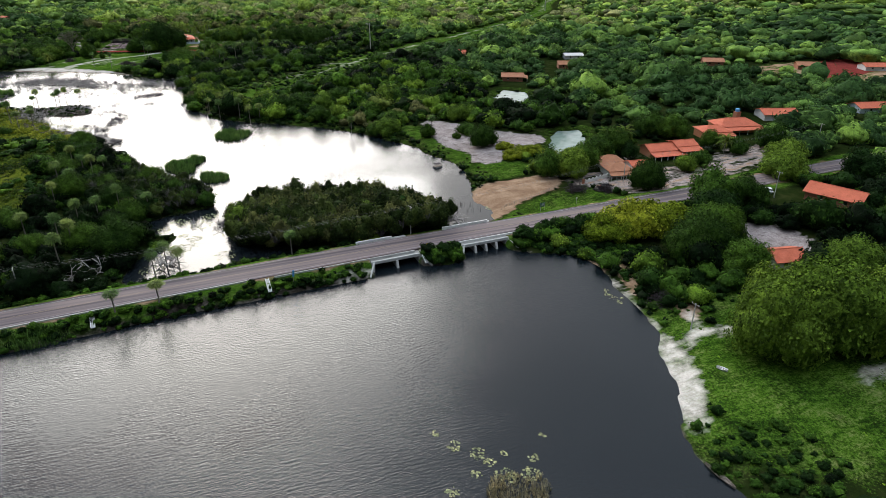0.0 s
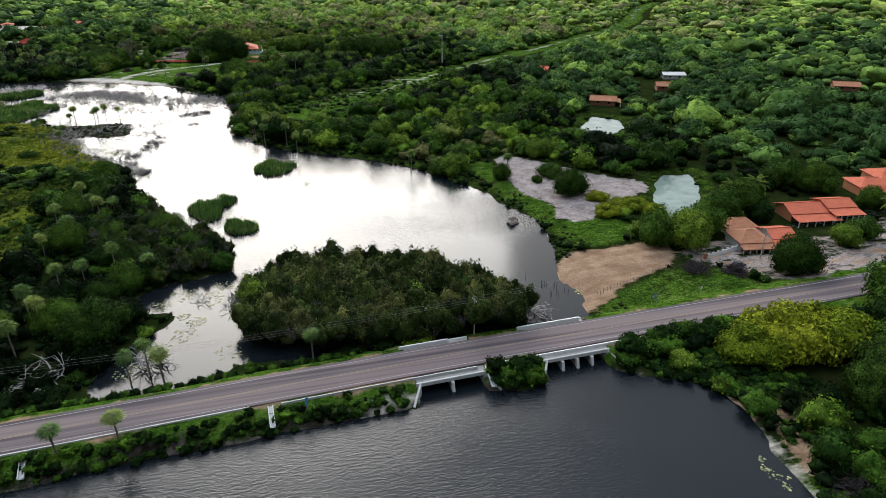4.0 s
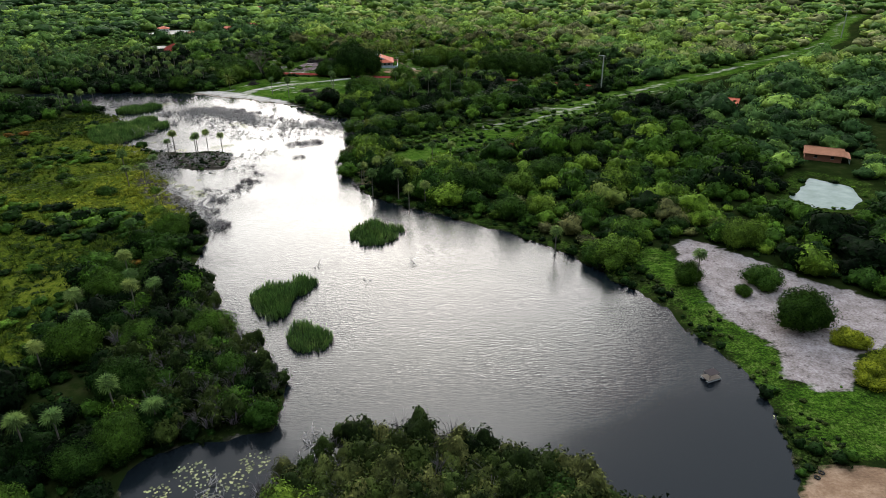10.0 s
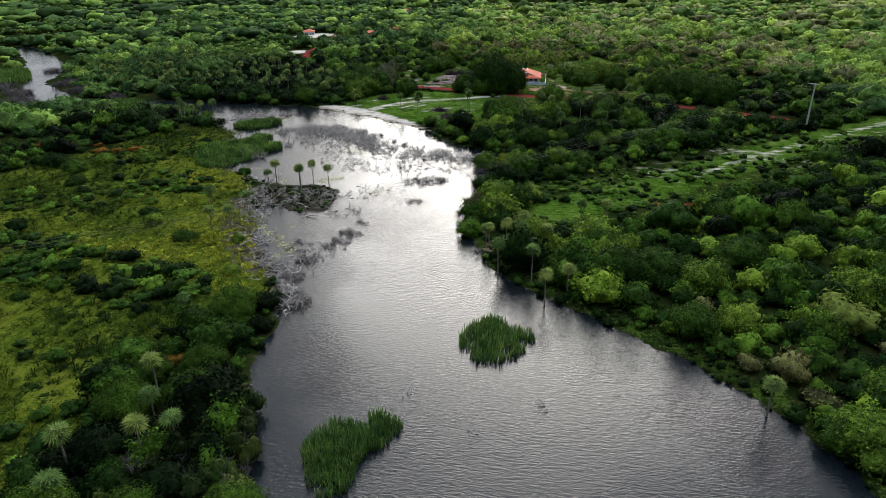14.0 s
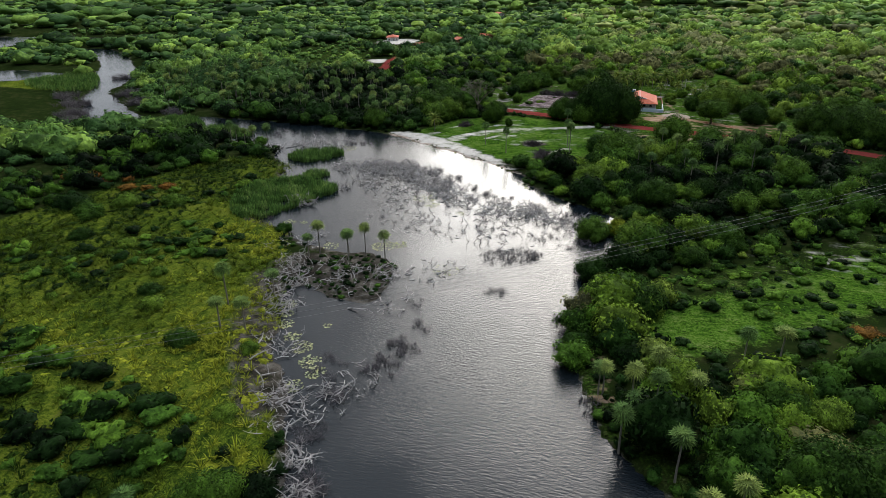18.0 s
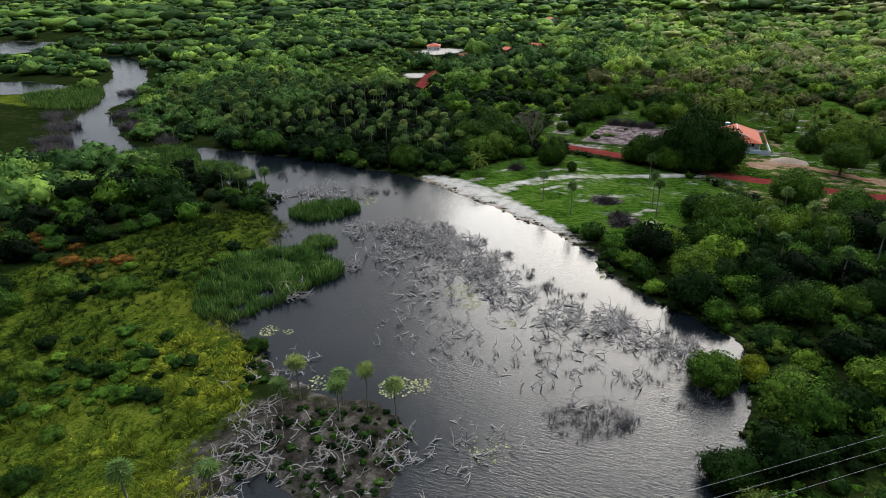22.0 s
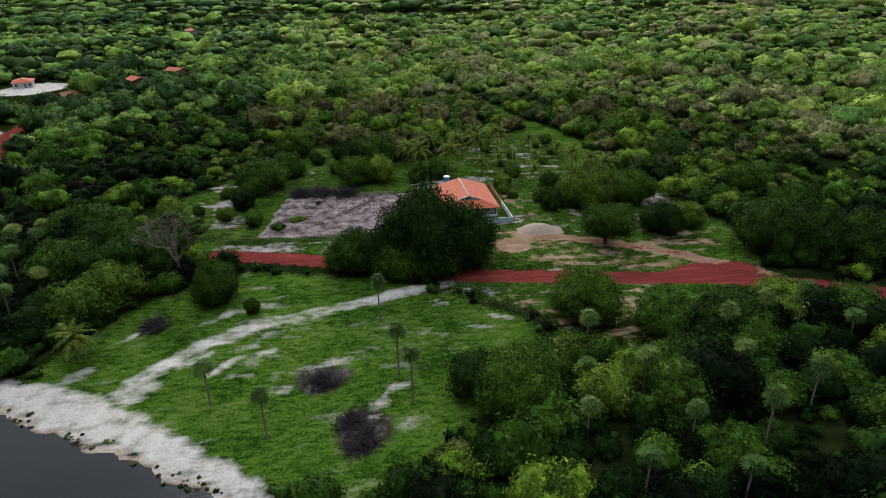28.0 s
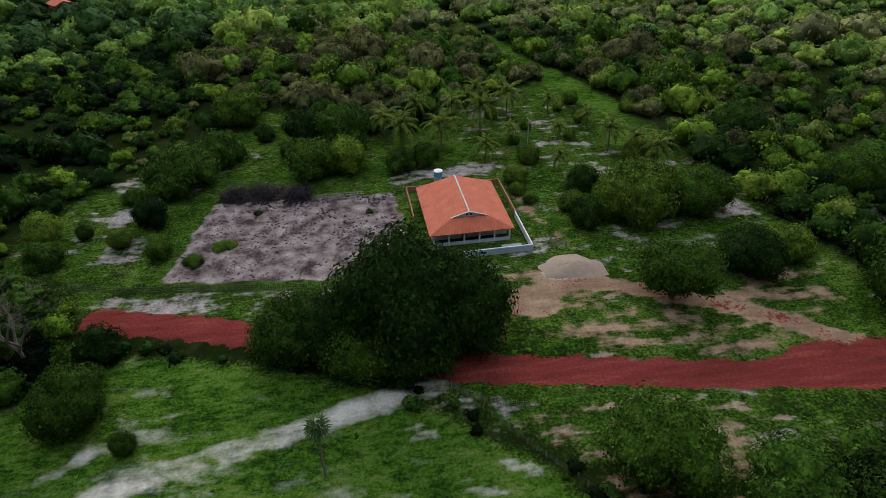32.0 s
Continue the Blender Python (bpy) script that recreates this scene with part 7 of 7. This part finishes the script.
fence([(-9, 514.5), (0, 503), (8, 493), (14, 484)], "wire fence with crooked stakes at the edge of the grass slope")
fence([(-80, 549), (-66, 546), (-45, 543.4), (-28, 541.3), (-20, 541)], "rough stick fence along the cleared field", 1.5, 0.4, mat=M_BRUSH)
fence([(59, 618), (60, 607), (62, 581), (66, 560)], "rough stick fence along the garden", 1.3, 0.8)
fence([(66, 560), (76, 564), (92, 566)], "stick fence beside the lane", 1.3, 0.8)
fence([(83, 164), (92, 167), (100, 169.5), (108, 173)], "low stake fence at the edge of the beach", 1.1, 1.1)
fence([(-12, 516), (-4, 510.5), (3, 508.8)], "stake fence below the red road", 1.2, 0.9)
# white fence wall of the first village house
root = thing("garden_wall", pose(124, 174.5, gz(124, 174.5), 0, 0, 14), "white garden wall with brick gate pillars", "wall")
part("wall", bx(0, 0, -0.3, 11, 0.2, 1.3), M_WHITE, root)
for q in np.arange(-5.4, 5.5, 1.8):
    part("pillar", bx(q, 0, -0.3, 0.35, 0.35, 1.7, bevel=0.02), M_WHITE, root)
part("gate_pillar", bx(-6.4, 0, -0.3, 0.9, 0.4, 1.9), M_BRICKWALL, root)

# ---------------------------------------------------------------- the house on the slope
HX, HY, HZ = -0.6, 562.4, 3.0
root = thing("farmhouse", pose(HX, HY, HZ, 0, 0, 3), "broad white farmhouse with an orange hipped tile roof and veranda", "house")
root.matrix_world = root.matrix_world @ Matrix.Diagonal((1.06, 1.08, 1, 1))
W2, D2, top, low = 8.0, 9.6, 5.6, 2.9
for nm, bm in (("wall", bx(0, 9.0, -0.6, 14.4, 0.2, 3.6)), ("wall", bx(0, -6.8, -0.6, 14.4, 0.2, 3.6)), ("wall", bx(-7.1, 1.1, -0.6, 0.2, 15.6, 3.6)), ("wall", bx(7.1, 1.1, -0.6, 0.2, 15.6, 3.6))):
    part(nm, bm, M_STUCCO, root)
YG, HG = -D2 + 3.3, 3.4
zm = low + (top - low) * (1 - HG / W2)
roof_slab(root, [(-W2, -D2, low), (-W2, D2, low), (0, D2 - 1.0, top), (0, YG, top), (-HG, YG, zm)], 0.16, M_TILE)
roof_slab(root, [(W2, D2, low), (W2, -D2, low), (HG, YG, zm), (0, YG, top), (0, D2 - 1.0, top)], 0.16, M_TILE)
roof_slab(root, [(W2, -D2, low), (-W2, -D2, low), (-HG, YG, zm), (HG, YG, zm)], 0.16, M_TILE)
roof_slab(root, [(-W2, D2, low), (W2, D2, low), (0, D2 - 1.0, top)], 0.16, M_TILE)
part("ridge", tube([(0, D2 - 1.0, top + 0.05), (0, YG, top + 0.05)], [0.16, 0.16], 6), M_ASBESTOS, root, "pale mortared ridge tiles")
gb = part("front_gable", wedge([(-HG + 0.1, zm - 0.1), (HG - 0.1, zm - 0.1), (0, top - 0.1)], 0.2), M_BLUEWALL, root, "white gable with two small vents")
gb.matrix_local = pose(0, YG + 0.08, 0)
for q in (-0.4, 0.4):
    part("vent", bx(q, -0.02, zm + 0.3, 0.34, 0.06, 0.42), M_DARK, gb)
for s in (-1, 1):
    part("barge_board", tube([(s * HG, YG - 0.05, zm), (0, YG - 0.05, top)], [0.12, 0.12], 5), M_WHITE, root)
for q in np.linspace(-7.2, 7.2, 6):
    part("veranda_post", bx(q, -9.0, -0.6, 0.28, 0.28, 3.4), M_WHITE, root)
part("veranda_rail", bx(0, -9.0, -0.6, 14.4, 0.16, 1.3), M_BLUEWALL, root, "low pale blue veranda wall")
part("veranda_floor", bx(0, -7.9, -0.6, 14.6, 2.4, 0.5), M_PIER, root)
dr = part("door", bx(-1.0, -6.93, -0.1, 1.0, 0.06, 2.1), M_TIMBER, root)
part("handle", bx(-0.65, -6.99, 0.9, 0.05, 0.06, 0.12), M_DARK, dr)
for q in (-5.0, 2.2, 5.0):
    win = part("window", bx(q, -6.93, 0.9, 1.3, 0.06, 1.1), M_DARK, root)
    part("sill", bx(q, -7.0, 0.82, 1.5, 0.2, 0.08), M_WHITE, win)
for s in (-1, 1):
    for q in (-3, 2, 6):
        win = part("window", bx(s * 7.21, q, 0.9, 0.06, 1.2, 1.0), M_DARK, root)
        part("sill", bx(s * 7.25, q, 0.82, 0.18, 1.4, 0.08), M_WHITE, win)
root = thing("yard_wall", pose(HX, HY, HZ, 0, 0, 3), "white and brick yard wall round the farmhouse", "wall")
part("front_wall", bx(4.2, -14.5, -0.8, 13.5, 0.25, 2.2), M_BLUEWALL, root, "whitewashed front wall with blue stains")
part("side_wall", bx(11.0, -8.0, -0.8, 0.25, 13.0, 2.2), M_STUCCO, root)
part("side_wall", bx(11.2, 6.5, -0.8, 0.25, 15.5, 2.0), M_BRICKWALL, root, "bare brick side wall")
part("back_wall", bx(0.5, 14.3, -0.8, 21.3, 0.25, 2.0), M_BRICKWALL, root, "bare brick back wall")
part("side_wall", bx(-10.2, 7.5, -0.8, 0.25, 13.3, 2.0), M_BRICKWALL, root, "bare brick side wall")
part("step", bx(7.5, -12.4, -0.8, 4.0, 1.6, 0.9), M_PIER, root)
root = thing("water_tank", pose(-4.2, 576.2, 3.0), "blue-topped white water tank on a concrete stand", "water tank")
part("stand", bx(0, 0, -0.4, 1.7, 1.7, 3.6), M_PIER, root)
tk = part("tank", tube([(0, 0, 3.2), (0, 0, 4.3), (0, 0, 4.7)], [0.85, 0.98, 0.98], 16), M_BLUE, root)
part("lid", tube([(0, 0, 4.7), (0, 0, 4.8), (0, 0, 4.95)], [1.03, 1.0, 0.4], 16), M_WHITE, tk, "white domed lid")
root = thing("feed_rack", pose(-26.3, 575.4, gz(-26.3, 575.4), 0, 0, 2), "long grey ladder-like timber feed rack at the field's edge", "rack")
for q in (-0.55, 0.55):
    part("rail", bx(0, q, 0.75, 10.5, 0.14, 0.14), M_TIMBER, root)
for q in np.arange(-5, 5.1, 0.8):
    part("rung", bx(q, 0, 0.76, 0.12, 1.2, 0.1), M_TIMBER, root)
for q in (-4.8, 0, 4.8):
    for s in (-0.5, 0.5):
        part("leg", bx(q, s, -0.2, 0.12, 0.12, 1.0), M_TIMBER, root)
root = thing("gate", pose(16.5, 549.5, gz(16.5, 549.5), 0, 0, -30), "dark timber farm gate across the garden track", "gate")
for q in (-1.6, 1.6):
    part("post", bx(q, 0, -0.3, 0.2, 0.2, 1.8), M_TIMBER, root)
for k in range(4):
    part("bar", bx(0, 0, 0.25 + 0.3 * k, 3.0, 0.07, 0.12), M_TIMBER, root)
# sand heap by the lane
ring = [(0.3, 0, 1.1)]
faces = []
for k in range(5):
    for a in range(20):
        b = a * math.pi / 10
        r = (0.8 + 0.95 * k) * (1 + 0.12 * math.sin(3 * b + k) + 0.06 * math.sin(7 * b))
        ring.append((1.5 * r * math.cos(b), 1.0 * r * math.sin(b), (1.0, 0.72, 0.4, 0.12, -0.25)[k] + 0.09 * math.sin(5 * b + 2.3 * k) * (k < 4)))
for a in range(20):
    faces.append((0, 1 + a, 1 + (a + 1) % 20))
    for k in range(4):
        p, q = 1 + k * 20 + a, 1 + k * 20 + (a + 1) % 20
        faces += [(p, p + 20, q + 20), (p, q + 20, q)]
heap = part("earth_mound", (np.array(ring), np.array(faces)), plain("heaped_sand", (0.31, 0.235, 0.18), 0.95, 0.45, 1.1, bump=0.16), None)
heap.location = (17.0, 541.5, gz(17.0, 541.5))
for p_ in heap.data.polygons:
    p_.use_smooth = True
tagged(heap, "pale mound of building sand beside the lane", "mound")
